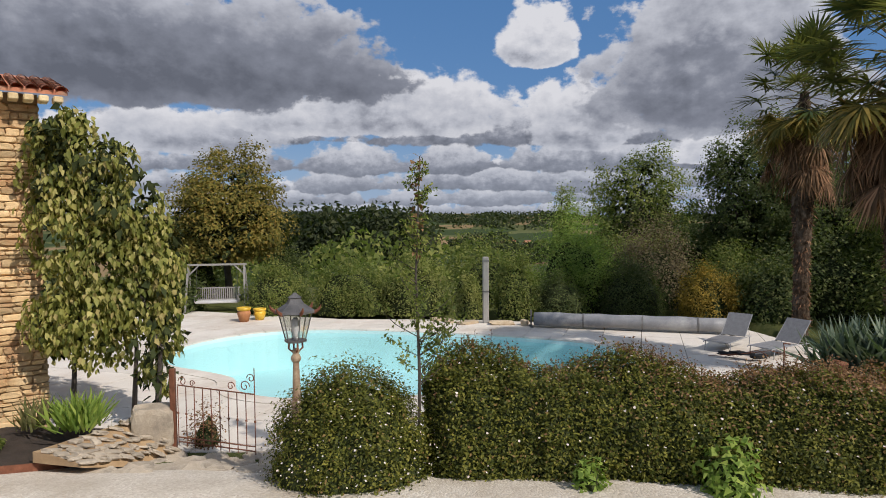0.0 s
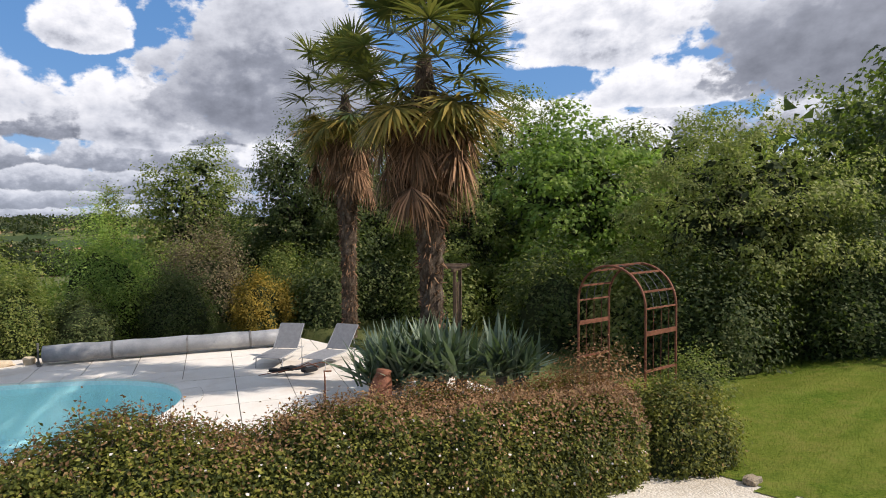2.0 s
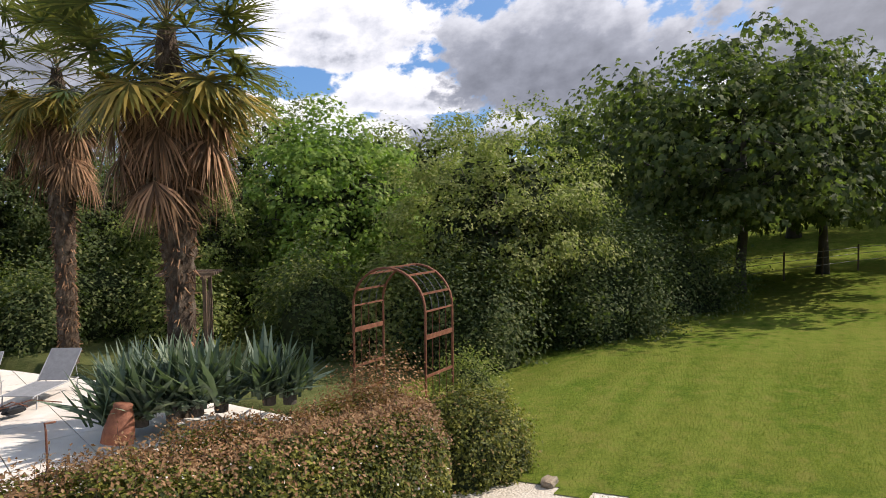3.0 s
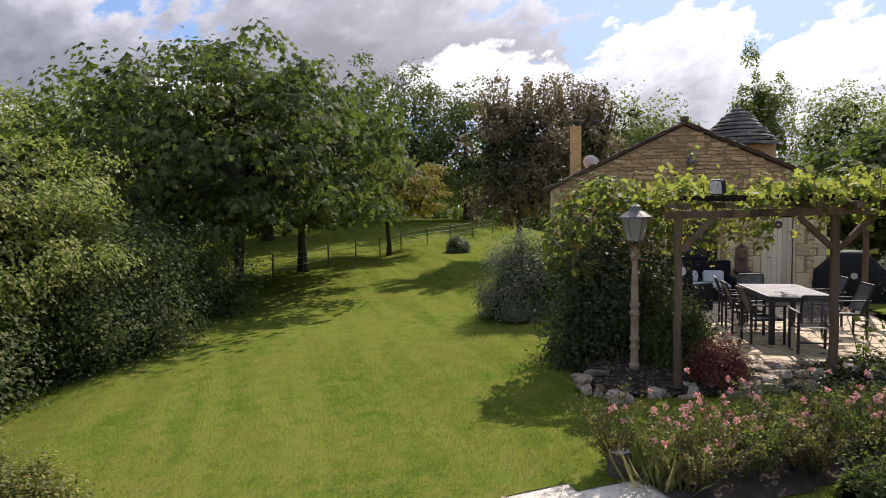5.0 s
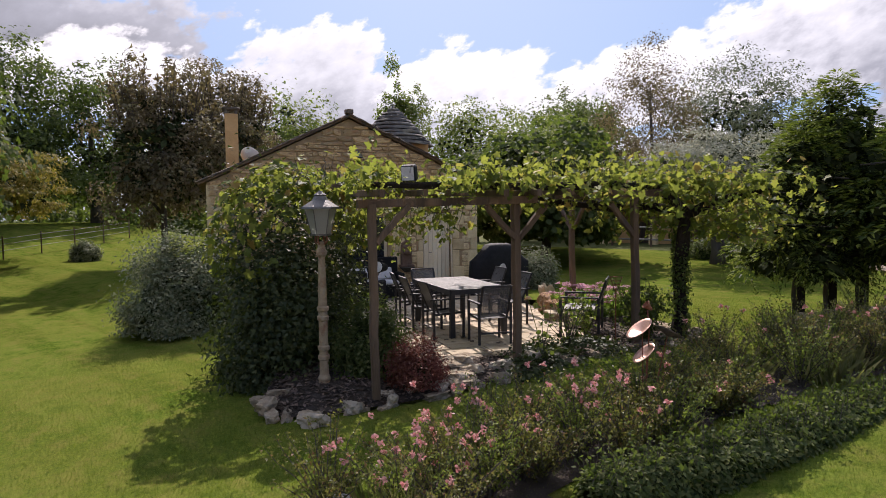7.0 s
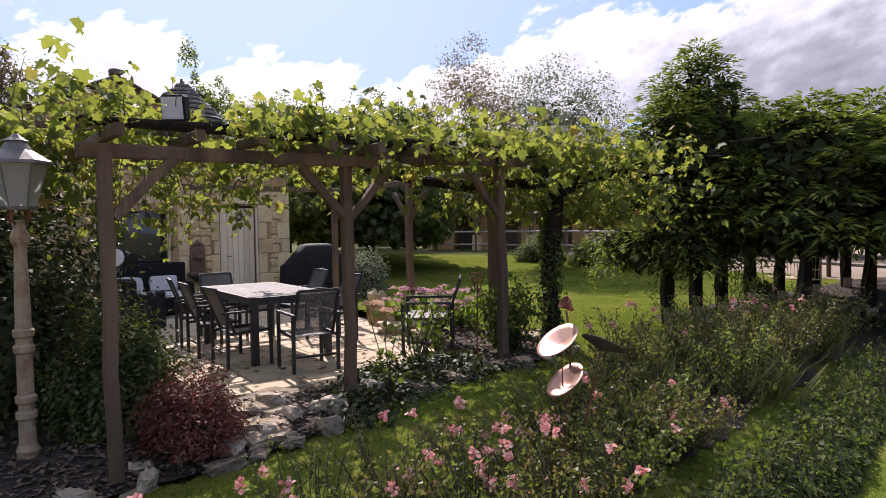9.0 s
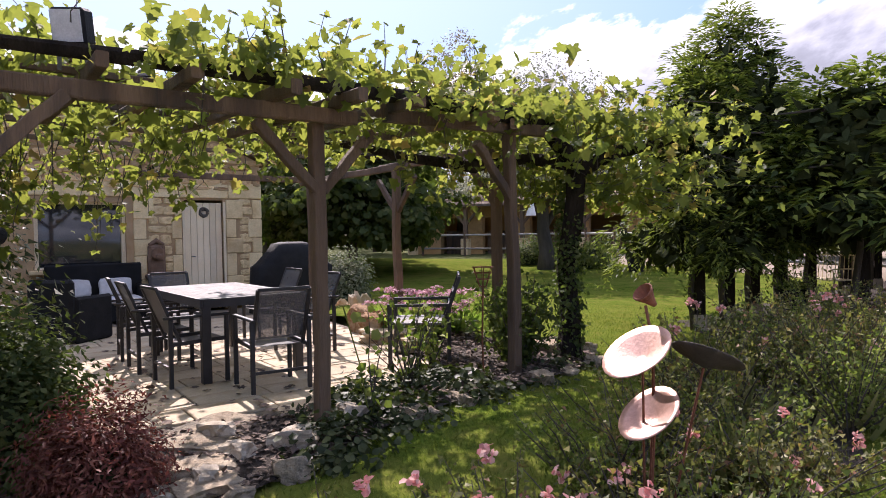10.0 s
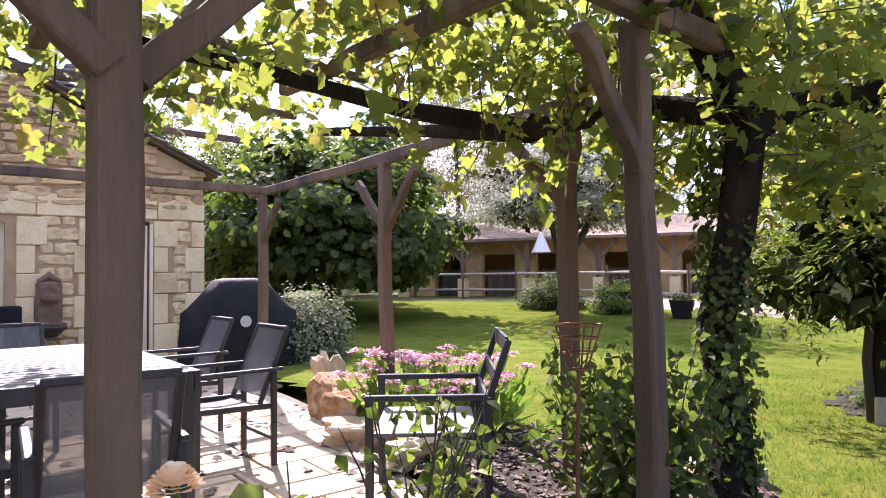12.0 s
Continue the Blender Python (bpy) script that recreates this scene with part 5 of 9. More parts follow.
def fan_leaf(rng, root, d, length, blades, blade, hang, limp=0.0):
    """The pleated blades of one fan-shaped palm leaf, joined near the stalk; limp: how far they hang."""
    d = d / np.linalg.norm(d)
    tip = root + d * length - np.array([0, 0, hang * length * 0.5])
    side = np.cross(d, [0, 0, 1.0])
    side /= max(np.linalg.norm(side), 1e-6)
    fwd = d - np.array([0, 0, hang * 0.9])
    fwd /= np.linalg.norm(fwd)
    nor = np.cross(side, fwd)
    V, F = [], []
    for k in range(blades):
        a = (k / (blades - 1) - 0.5) * radians(285 * (1 - 0.45 * limp))
        w = fwd * math.cos(a) + side * math.sin(a) + nor * (0.10 * rng.normal() + 0.10 * (k % 2))
        w = w * (1 - 0.55 * limp) + np.array([rng.normal() * 0.12, rng.normal() * 0.12, -1.0]) * 0.75 * limp
        w /= np.linalg.norm(w)
        ln = blade * (0.80 + 0.20 * math.cos(a * 0.6)) * rng.uniform(0.86, 1.08)
        wid = np.cross(w, nor)
        wid /= max(np.linalg.norm(wid), 1e-6)
        half = ln * (0.047 - 0.034 * limp)
        m = tip + w * ln * 0.52 + nor * 0.02
        e = tip + w * ln - np.array([0, 0, ln * (0.04 + 0.40 * hang * rng.uniform(0.2, 1.4))])
        i = len(V)
        V += [tip - wid * 0.012, tip + wid * 0.012, m - wid * half, m + wid * half, e]
        F += [(i, i + 1, i + 3), (i, i + 3, i + 2), (i + 2, i + 3, i + 4)]
    return np.array(V), np.array(F), tip


def palm(x, y, z0, crown_z, reach, seed, thick, lean, greens, ageing, deads, skirt):
    rng = np.random.default_rng(seed)
    t = thing("fan_palm", "tall windmill palm with a skirt of dead brown leaves", "palm", pose(x, y, z0), "palms by the pool")
    h = crown_z - z0
    bm = bmesh.new()
    n = 60
    pts = [(lean[0] * k ** 1.4, lean[1] * k ** 1.4, h * k) for k in np.linspace(0, 1, n)]
    tube(bm, [(0, 0, -0.2)] + pts, [thick * 1.25] + [thick * (0.92 + 0.42 * max(0.0, min(1.0, (k - 0.3) / 0.3)) - 3.4 * max(0.0, k - 0.75) + 0.10 * rng.random()) for k in np.linspace(0, 1, n)], 18, 0.30)
    part("trunk", bm, M["palm_fibre"], t, "fibrous brown trunk")
    # old leaf bases and loose fibre, like pegs round the trunk
    bm = bmesh.new()
    for k in range(900):
        f = rng.uniform(0.02, 0.85)
        a = rng.uniform(0, 6.28)
        c = Vector((lean[0] * f ** 1.4, lean[1] * f ** 1.4, h * f))
        o = Vector((math.cos(a), math.sin(a), 0))
        r = thick * (0.95 + 0.42 * max(0.0, min(1.0, (f - 0.3) / 0.3)))
        tube(bm, [c + o * r * 0.85, c + o * r * rng.uniform(1.05, 1.4) + Vector((rng.normal() * 0.04, rng.normal() * 0.04, rng.uniform(-0.22, 0.10)))], [0.022, 0.006], 4, cap=False)
    tagged(part("leaf_base", bm, M["palm_dead"], t), kind="stuff")
    top = np.array([lean[0], lean[1], h])
    sets = {"green": ([], []), "ageing": ([], []), "dead": ([], [])}
    stems = bmesh.new()
    for k in range(greens + ageing + deads):
        kind = "green" if k < greens else "ageing" if k < greens + ageing else "dead"
        a = k * 2.39996 + rng.normal() * 0.2
        if kind == "dead":
            f = rng.random()
            el = rng.uniform(-1.2, -0.25)
            length, hang, limp = reach * rng.uniform(0.18, 0.46), rng.uniform(0.3, 0.9), rng.uniform(0.45, 1.0)
            root = top - np.array([0, 0, 0.6 + (skirt - 1.6) * f])
            size = reach * rng.uniform(0.30, 0.40)
        elif kind == "ageing":
            el = rng.uniform(-0.7, 0.05)
            length, hang, limp = reach * rng.uniform(0.42, 0.60), rng.uniform(0.15, 0.45), rng.uniform(0.0, 0.35)
            root = top - np.array([0, 0, rng.uniform(0.1, 0.9)])
            size = reach * rng.uniform(0.34, 0.40)
        else:
            el = 1.40 - 1.75 * (k / greens) ** 0.8 + rng.normal() * 0.12
            length, hang, limp = reach * rng.uniform(0.46, 0.66), 0.14 * (k / greens), 0.08 * rng.random()
            root = top + np.array([0, 0, 0.30 - 0.7 * k / greens])
            size = reach * rng.uniform(0.35, 0.42)
        d = np.array([math.cos(a) * math.cos(el), math.sin(a) * math.cos(el), math.sin(el)])
        V, F, tip = fan_leaf(rng, root, d, length, 34 if kind != "dead" else 32, size, hang, limp)
        s = sets[kind]
        n0 = sum(len(v) for v in s[0])
        s[0].append(V)
        s[1].append(F + n0)
        mid = root + (tip - root) * 0.5 + np.array([0, 0, 0.05])
        tube(stems, [root, mid, tip], [0.018, 0.013, 0.010], 4, cap=False)
    part("leaf_stalk", stems, M["palm_stalk"], t)
    for key, mat, name, lab in (("green", "palm_green", "green_frond", "stiff green fan leaves"), ("ageing", "palm_ageing", "ageing_frond", "yellowing fan leaves"), ("dead", "palm_dead", "dead_frond", "hanging dead brown fan leaves")):
        link_mesh(name, array_mesh(name, np.concatenate(sets[key][0]), np.concatenate(sets[key][1])), M[mat], t, lab)
    return t


palm(10.5, 14.9, -1.25, 6.35, 2.70, 5, 0.27, (-0.15, 0.05), 38, 15, 80, 3.15)
palm(11.95, 21.7, -1.4, 6.6, 2.45, 6, 0.24, (-0.08, -0.1), 30, 26, 50, 3.0)


def yucca(x, y, z0, n, length, seed):
    rng = np.random.default_rng(seed)
    t = thing("yucca_plant", "clump of blue-green sword-shaped yucca leaves", "plant", pose(x, y, z0), "yuccas below the palm")
    P = np.stack([rng.normal(size=n) * 0.16, rng.normal(size=n) * 0.16, rng.uniform(0.05, 0.25, n)], 1)
    a, el = rng.uniform(0, 6.28, n), np.radians(rng.uniform(12, 86, n))
    d = np.stack([np.cos(a) * np.cos(el), np.sin(a) * np.cos(el), np.sin(el)], 1)
    nor = np.stack([-np.cos(a) * np.sin(el), -np.sin(a) * np.sin(el), np.cos(el)], 1) + rng.normal(size=(n, 3)) * 0.25
    V, F = leaf_arrays(P, d, nor, length * rng.uniform(0.7, 1.1, n), BLADE)
    link_mesh("blade", array_mesh("blade", V, F), M["leaf_blue"], t)
    bm = bmesh.new()
    lathe(bm, [(0.13, -0.1), (0.14, 0.1), (0.10, 0.25)], 9)
    part("stem", bm, M["bark"], t)


for i, (x, y, z, ln) in enumerate([(9.1, 14.3, -1.05, 1.25), (9.55, 14.0, -1.05, 1.35), (9.9, 13.8, -1.0, 1.3), (10.3, 13.6, -1.0, 1.2), (9.3, 14.9, -1.1, 1.3), (10.0, 14.5, -1.1, 1.4), (10.95, 13.0, -0.95, 1.2), (11.2, 12.7, -0.95, 1.0), (8.75, 14.6, -1.1, 1.05)]):
    yucca(x, y, z, 90, ln, 400 + i)


def lounger(m):
    t = thing("sun_lounger", "grey sling-fabric sun lounger with raised back", "lounger", m, "loungers by the pool")
    W, L = 0.84, 1.45
    ang = radians(46)
    bl = 0.98
    bx, bz = math.cos(ang) * bl, math.sin(ang) * bl
    for s in (-1, 1):
        bm = bmesh.new()
        tube(bm, [(0, s * W / 2, 0.30), (0.1, s * W / 2, 0.33), (L, s * W / 2, 0.34), (L + 0.55, s * W / 2, 0.32)], 0.017, 6)
        part("side_rail", bm, M["greypaint"], t)
        bm = bmesh.new()
        tube(bm, [(L, s * (W / 2 - 0.02), 0.35), (L + bx, s * (W / 2 - 0.02), 0.35 + bz)], 0.015, 6)
        part("back_rail", bm, M["greypaint"], t)
        for x in (0.18, L + 0.4):
            bm = bmesh.new()
            tube(bm, [(x, s * W / 2, 0.33), (x - 0.05, s * W / 2, 0.0)], 0.016, 6)
            part("leg", bm, M["greypaint"], t)
    bm = bmesh.new()
    box(bm, (L / 2 + 0.02, 0, 0.335), (L - 0.06, W - 0.05, 0.012), bevel=0.003)
    part("seat_sling", bm, M["loungefabric"], t)
    bm = bmesh.new()
    bar(bm, (L + 0.02, 0, 0.365), (L + bx, 0, 0.35 + bz + 0.01), W - 0.07, 0.012)
    part("back_sling", bm, M["loungefabric"], t)
    bm = bmesh.new()
    tube(bm, [(L + bx * 0.6, -W / 2 + 0.05, 0.35 + bz * 0.6), (L + 0.5, -W / 2 + 0.05, 0.32), (L + 0.5, W / 2 - 0.05, 0.32), (L + bx * 0.6, W / 2 - 0.05, 0.35 + bz * 0.6)], 0.012, 6)
    part("prop", bm, M["greypaint"], t)
    return t


lounger(pose(7.98, 18.98, DECK_Z, 0, 0, 45) @ Matrix.Scale(0.88, 4))
lounger(pose(8.86, 18.18, DECK_Z, 0, 0, 30) @ Matrix.Scale(0.88, 4))


def beach_bag():
    t = thing("folded_parasol", "dark folded cloth with thin hoops lying on the deck", "cloth", pose(8.3, 17.95, DECK_Z, 0, 0, -40))
    bm = bmesh.new()
    for k in range(4):
        boulder(bm, (-0.45 + 0.28 * k, 0.08 * (k % 2), 0.13 + 0.03 * (k % 3)), (0.26, 0.10, 0.05 + 0.02 * (k % 2)), k + 3, 2, 0.4, 0.3 * k)
    part("cloth", bm, M["black"], t)
    for k, (a, b) in enumerate((((-0.9, -0.1, 0.02), (1.3, -0.25, 0.30)), ((-0.5, 0.1, 0.02), (0.6, 0.2, 0.16)))):
        bm = bmesh.new()
        a, b = Vector(a), Vector(b)
        tube(bm, [a, a.lerp(b, 0.4) + Vector((0, 0, 0.06)), a.lerp(b, 0.75) + Vector((0, 0, 0.16)), b], 0.012, 5)
        part("hoop", bm, M["rust"], t)


beach_bag()


def pool_roller():
    t = thing("pool_cover_roller", "rolled grey pool cover on a winder", "pool cover")
    a, b = Vector((3.3, 23.5, -1.10)), Vector((9.5, 21.75, -1.10))
    bm = bmesh.new()
    pts = [a.lerp(b, k / 14) for k in range(15)]
    tube(bm, pts, [0.23 + 0.012 * ((k * 7) % 3) for k in range(15)], 18, 0.03)
    part("rolled_cover", bm, M["greypaint"], t, smooth=True)
    for k in (0.27, 0.58, 0.86):
        p = a.lerp(b, k)
        d = (b - a).normalized()
        bm = bmesh.new()
        tube(bm, [p - d * 0.03, p + d * 0.03], 0.252, 18)
        part("strap", bm, M["zinc"], t)
    bm = bmesh.new()
    p = a - (b - a).normalized() * 0.12
    bar(bm, (p.x, p.y, DECK_Z), (p.x, p.y, -0.78), 0.05)
    box(bm, (p.x, p.y, DECK_Z + 0.03), (0.1, 0.5, 0.05))
    part("end_stand", bm, M["zinc"], t)
    bm = bmesh.new()
    p = b + (b - a).normalized() * 0.12
    bar(bm, (p.x, p.y, DECK_Z), (p.x, p.y, -0.78), 0.05)
    box(bm, (p.x, p.y, DECK_Z + 0.03), (0.1, 0.5, 0.05))
    part("end_stand", bm, M["zinc"], t)


pool_roller()


def swing_seat():
    t = thing("garden_swing", "weathered wooden swing seat hanging in a frame", "swing", pose(-9.75, 28.0, DECK_Z, 0, 0, 8))
    H, W = 2.02, 2.3
    for s in (-1, 1):
        for q in (-1, 1):
            bm = bmesh.new()
            bar(bm, (s * W / 2 + s * 0.08, q * 0.55, 0), (s * W / 2, q * 0.06, H), 0.07)
            part("frame_leg", bm, M["greywood"], t)
        bm = bmesh.new()
        bar(bm, (s * (W / 2 + 0.05), -0.42, 0.35), (s * (W / 2 + 0.05), 0.42, 0.35), 0.06)
        part("cross_rail", bm, M["greywood"], t)
        bm = bmesh.new()
        bar(bm, (s * (W / 2 - 0.02), 0, H - 0.42), (s * (W / 2 - 0.42), 0, H - 0.02), 0.06)
        part("brace", bm, M["greywood"], t)
        bm = bmesh.new()
        tube(bm, [(s * 0.82, 0, H), (s * 0.88, 0.1, 0.55)], 0.008, 5)
        part("chain", bm, M["zinc"], t)
    bm = bmesh.new()
    bar(bm, (-W / 2 - 0.1, 0, H), (W / 2 + 0.1, 0, H), 0.08)
    part("top_beam", bm, M["greywood"], t)
    bm = bmesh.new()
    box(bm, (0, 0, 0.42), (1.75, 0.5, 0.10), bevel=0.02)
    part("seat", bm, M["cushion"], t, "pale seat cushion")
    for z in (0.48, 0.98):
        bm = bmesh.new()
        bar(bm, (-0.9, 0.28 + (z - 0.48) * 0.2, z), (0.9, 0.28 + (z - 0.48) * 0.2, z), 0.05)
        part("back_rail", bm, M["greywood"], t)
    for k in range(22):
        x = -0.84 + k * 0.08
        bm = bmesh.new()
        bar(bm, (x, 0.28, 0.48), (x, 0.38, 0.98), 0.035, 0.015)
        part("slat", bm, M["greywood"], t)
    for s in (-1, 1):
        bm = bmesh.new()
        bar(bm, (s * 0.9, -0.25, 0.68), (s * 0.9, 0.32, 0.68), 0.05)
        bar(bm, (s * 0.9, -0.22, 0.42), (s * 0.9, -0.22, 0.68), 0.04)
        part("armrest", bm, M["greywood"], t)


swing_seat()


def pot(x, y, r, h, mat, label):
    t = thing("plant_pot", label, "pot", pose(x, y, DECK_Z), "pots by the swing")
    bm = bmesh.new()
    lathe(bm, [(r * 0.62, 0), (r * 0.95, h * 0.55), (r * 0.86, h * 0.78)], 18)
    part("belly", bm, M["terracotta"] if mat == "terracotta" else M["yellowpot"], t, smooth=True)
    bm = bmesh.new()
    lathe(bm, [(r * 0.86, h * 0.78), (r, h * 0.86), (r, h), (r * 0.86, h), (r * 0.84, h * 0.9)], 18)
    part("rim", bm, M["yellowpot"], t, smooth=True)


pot(-7.75, 25.2, 0.27, 0.55, "terracotta", "terracotta pot with a yellow glazed rim")
pot(-7.25, 25.6, 0.25, 0.45, "yellow", "yellow glazed pot beside the swing")


def pool_post():
    t = thing("wooden_post", "tall grey weathered wooden post behind the pool", "post", pose(1.6, 24.45, DECK_Z))
    bm = bmesh.new()
    bar(bm, (0, 0, -0.1), (0.0, 0, 2.5), 0.23, 0.2, 0.03)
    part("timber", bm, M["greywood"], t)
    for z in (2.35, 1.2):
        bm = bmesh.new()
        box(bm, (0, -0.11, z), (0.24, 0.02, 0.05))
        part("iron_band", bm, M["zinc"], t)


pool_post()
for i, (x, y, s) in enumerate([(2.2, 24.1, (0.55, 0.3, 0.10)), (0.9, 24.3, (0.5, 0.25, 0.08)), (3.0, 23.9, (0.2, 0.16, 0.14)), (0.2, 24.6, (0.3, 0.2, 0.1)), (-0.3, 25.0, (0.25, 0.2, 0.1))]):
    bm = bmesh.new()
    boulder(bm, (0, 0, s[2] * 0.6), s, i, 2, 0.25)
    ob = part("edging_stone", bm, M["flag"], None, at=pose(x, y, DECK_Z, 0, 0, i * 37))
    tagged(ob, "flat pale edging stone behind the pool", "stone", "stones behind the pool")


def arch():
    t = thing("garden_arch", "rusty iron rose arch with open lattice sides", "arch", pose(12.15, 11.0, -1.05))
    r, dep, leg = 0.85, 1.0, 1.85
    for x in (0.0, dep):
        bm = bmesh.new()
        pts = [(x, -r, 0), (x, -r, leg)] + [(x, -r * math.cos(a), leg + r * 0.93 * math.sin(a)) for a in np.linspace(0.15, math.pi - 0.15, 16)] + [(x, r, leg), (x, r, 0)]
        tube(bm, pts, 0.026, 6)
        part("hoop", bm, M["rust"], t)
    for s in (-1, 1):
        for z, w in ((1.36, 0.09), (0.62, 0.05), (0.1, 0.05), (1.85, 0.03)):
            bm = bmesh.new()
            bar(bm, (0, s * r, z), (dep, s * r, z), 0.025, w)
            part("side_rail", bm, M["rust"], t)
        for x in (0.25, 0.5, 0.75):
            bm = bmesh.new()
            tube(bm, [(x, s * r, 0.05), (x, s * r, leg)], 0.008, 5)
            part("side_rod", bm, M["rust"], t)
    for a in np.linspace(0.42, math.pi - 0.42, 5):
        bm = bmesh.new()
        bar(bm, (0, -r * math.cos(a), leg + r * 0.93 * math.sin(a)), (dep, -r * math.cos(a), leg + r * 0.93 * math.sin(a)), 0.025, 0.04)
        part("cross_bar", bm, M["rust"], t)
    for x in (0.25, 0.5, 0.75):
        bm = bmesh.new()
        tube(bm, [(x, -r * math.cos(a), leg + r * 0.93 * math.sin(a)) for a in np.linspace(0.0, math.pi, 14)], 0.008, 5)
        part("top_rod", bm, M["zinc"], t)


arch()


def lamp_post(x, y, z0, h, label, seed):
    t = thing("lamp_post", label, "lamp", pose(x, y, z0), "garden lamp posts")
    hh = h - 0.86
    bm = bmesh.new()
    lathe(bm, [(0.17, 0), (0.17, 0.10), (0.13, 0.12)], 8)
    part("plinth", bm, M["lampstone"], t)
    bm = bmesh.new()
    prof = [(0.13, 0.10), (0.135, 0.20), (0.10, 0.30), (0.085, 0.36), (0.095, 0.40), (0.07, 0.46)]
    for k in (0.30, 0.36, 0.55, 0.61):
        z = k * hh
        if z > 0.5:
            prof += [(0.066, z - 0.05), (0.085, z - 0.03), (0.088, z + 0.02), (0.066, z + 0.04)]
    prof += [(0.058, hh * 0.80), (0.048, hh * 0.93), (0.075, hh * 0.95), (0.08, hh * 0.97), (0.05, hh), (0.06, hh + 0.05), (0.03, hh + 0.08)]
    lathe(bm, [(q * (1.05 if seed == 2 else 0.9), z) for q, z in prof], 14)
    part("column", bm, M["lampstone"], t, smooth=False)
    for k in range(4):
        a = k * math.pi / 2 + 0.5
        o = Vector((math.cos(a), math.sin(a), 0))
        bm = bmesh.new()
        tube(bm, [Vector((0, 0, hh + 0.02)) + o * 0.03, Vector((0, 0, hh + 0.08)) + o * 0.10, Vector((0, 0, hh + 0.20)) + o * 0.09], 0.014, 6)
        part("bracket", bm, M["rust"], t)
    z0l, z1l, r0, r1 = hh + 0.2, hh + 0.58, 0.14, 0.235
    for k in range(6):
        a, b = k * math.pi / 3, (k + 1) * math.pi / 3
        bm = bmesh.new()
        tube(bm, [(r0 * math.cos(a), r0 * math.sin(a), z0l), (r1 * math.cos(a), r1 * math.sin(a), z1l)], 0.009, 5)
        part("lantern_bar", bm, M["zinc"], t)
        bm = bmesh.new()
        q = [bm.verts.new(p) for p in ((r0 * math.cos(a), r0 * math.sin(a), z0l), (r0 * math.cos(b), r0 * math.sin(b), z0l), (r1 * math.cos(b), r1 * math.sin(b), z1l), (r1 * math.cos(a), r1 * math.sin(a), z1l))]
        bm.faces.new(q)
        g = part("pane", bm, M["glass" if seed == 1 else "frosted"], t)
        g.visible_shadow = False
    bm = bmesh.new()
    lathe(bm, [(r0 + 0.015, z0l - 0.03), (r0 + 0.02, z0l)], 6)
    part("lantern_base", bm, M["zinc"], t)
    bm = bmesh.new()
    lathe(bm, [(r1 + 0.06, z1l), (r1 + 0.05, z1l + 0.03), (0.13, z1l + 0.13), (0.085, z1l + 0.20), (0.10, z1l + 0.215), (0.05, z1l + 0.25), (0.02, z1l + 0.28)], 6)
    part("roof", bm, M["zinc"], t)
    if seed == 1:
        for k in range(6):
            a = k * math.pi / 3
            o = Vector((math.cos(a), math.sin(a), 0))
            bm = bmesh.new()
            tube(bm, [o * (r1 + 0.02) + Vector((0, 0, z1l)), o * (r1 + 0.10) + Vector((0, 0, z1l + 0.05)), o * (r1 + 0.13) + Vector((0, 0, z1l + 0.11))], [0.03, 0.022, 0.004], 5)
            part("corner_finial", bm, M["rust"], t)
    bm = bmesh.new()
    lathe(bm, [(0.03, z0l), (0.035, z0l + 0.1), (0.06, z0l + 0.16), (0.062, z0l + 0.25), (0.03, z0l + 0.31)], 12)
    part("bulb", bm, M["cushion"], t, smooth=True)


lamp_post(-2.06, 9.15, -1.06, 2.66, "antique iron lamp post with a glass lantern by the gate", 1)
lamp_post(13.19, -0.87, -0.58, 3.30, "antique carved lamp post with a glass lantern on the lawn", 2)


def gate():
    t = thing("garden_gate", "low rusty wrought-iron gate with scrolls", "gate")
    a, b = Vector((-4.69, 11.24, -1.38)), Vector((-3.06, 10.67, -1.30))
    bm = bmesh.new()
    bar(bm, a, a + Vector((0, 0, 1.43)), 0.09, 0.09, 0.008)
    part("post", bm, M["rust"], t)
    d = b - a
    def on(k, z):
        p = a + d * k
        return (p.x, p.y, a.z + z)
    for z in (0.16, 0.24, 1.12):
        bm = bmesh.new()
        tube(bm, [on(0.06, z + (0.03 if z > 1 else 0)), on(0.96, z)], 0.012, 5)
        part("rail", bm, M["rust"], t)
    for k in np.linspace(0.06, 0.97, 10):
        bm = bmesh.new()
        hgt = 1.56 if k > 0.95 else 1.13
        tube(bm, [on(k, 0.10), on(k, 0.58), on(k, hgt)], 0.009, 5)
        boulder(bm, on(k, 0.66), (0.022, 0.022, 0.03), 1, 1, 0.0)
        part("bar", bm, M["rust"], t)
    for k0, z0, s, r in ((0.86, 1.24, 1, 0.10), (0.93, 1.38, -1, 0.08), (0.70, 1.22, 1, 0.08), (0.12, 1.22, -1, 0.09), (0.24, 1.20, 1, 0.06)):
        bm = bmesh.new()
        pts = []
        for q in np.linspace(0, 1, 18):
            ang = q * 7.5
            rr = r * (1 - 0.75 * q)
            pts.append(on(k0 + s * rr * math.cos(ang) / d.length, z0 + rr * math.sin(ang)))
        tube(bm, pts, 0.008, 5)
        part("scroll", bm, M["rust"], t)


gate()


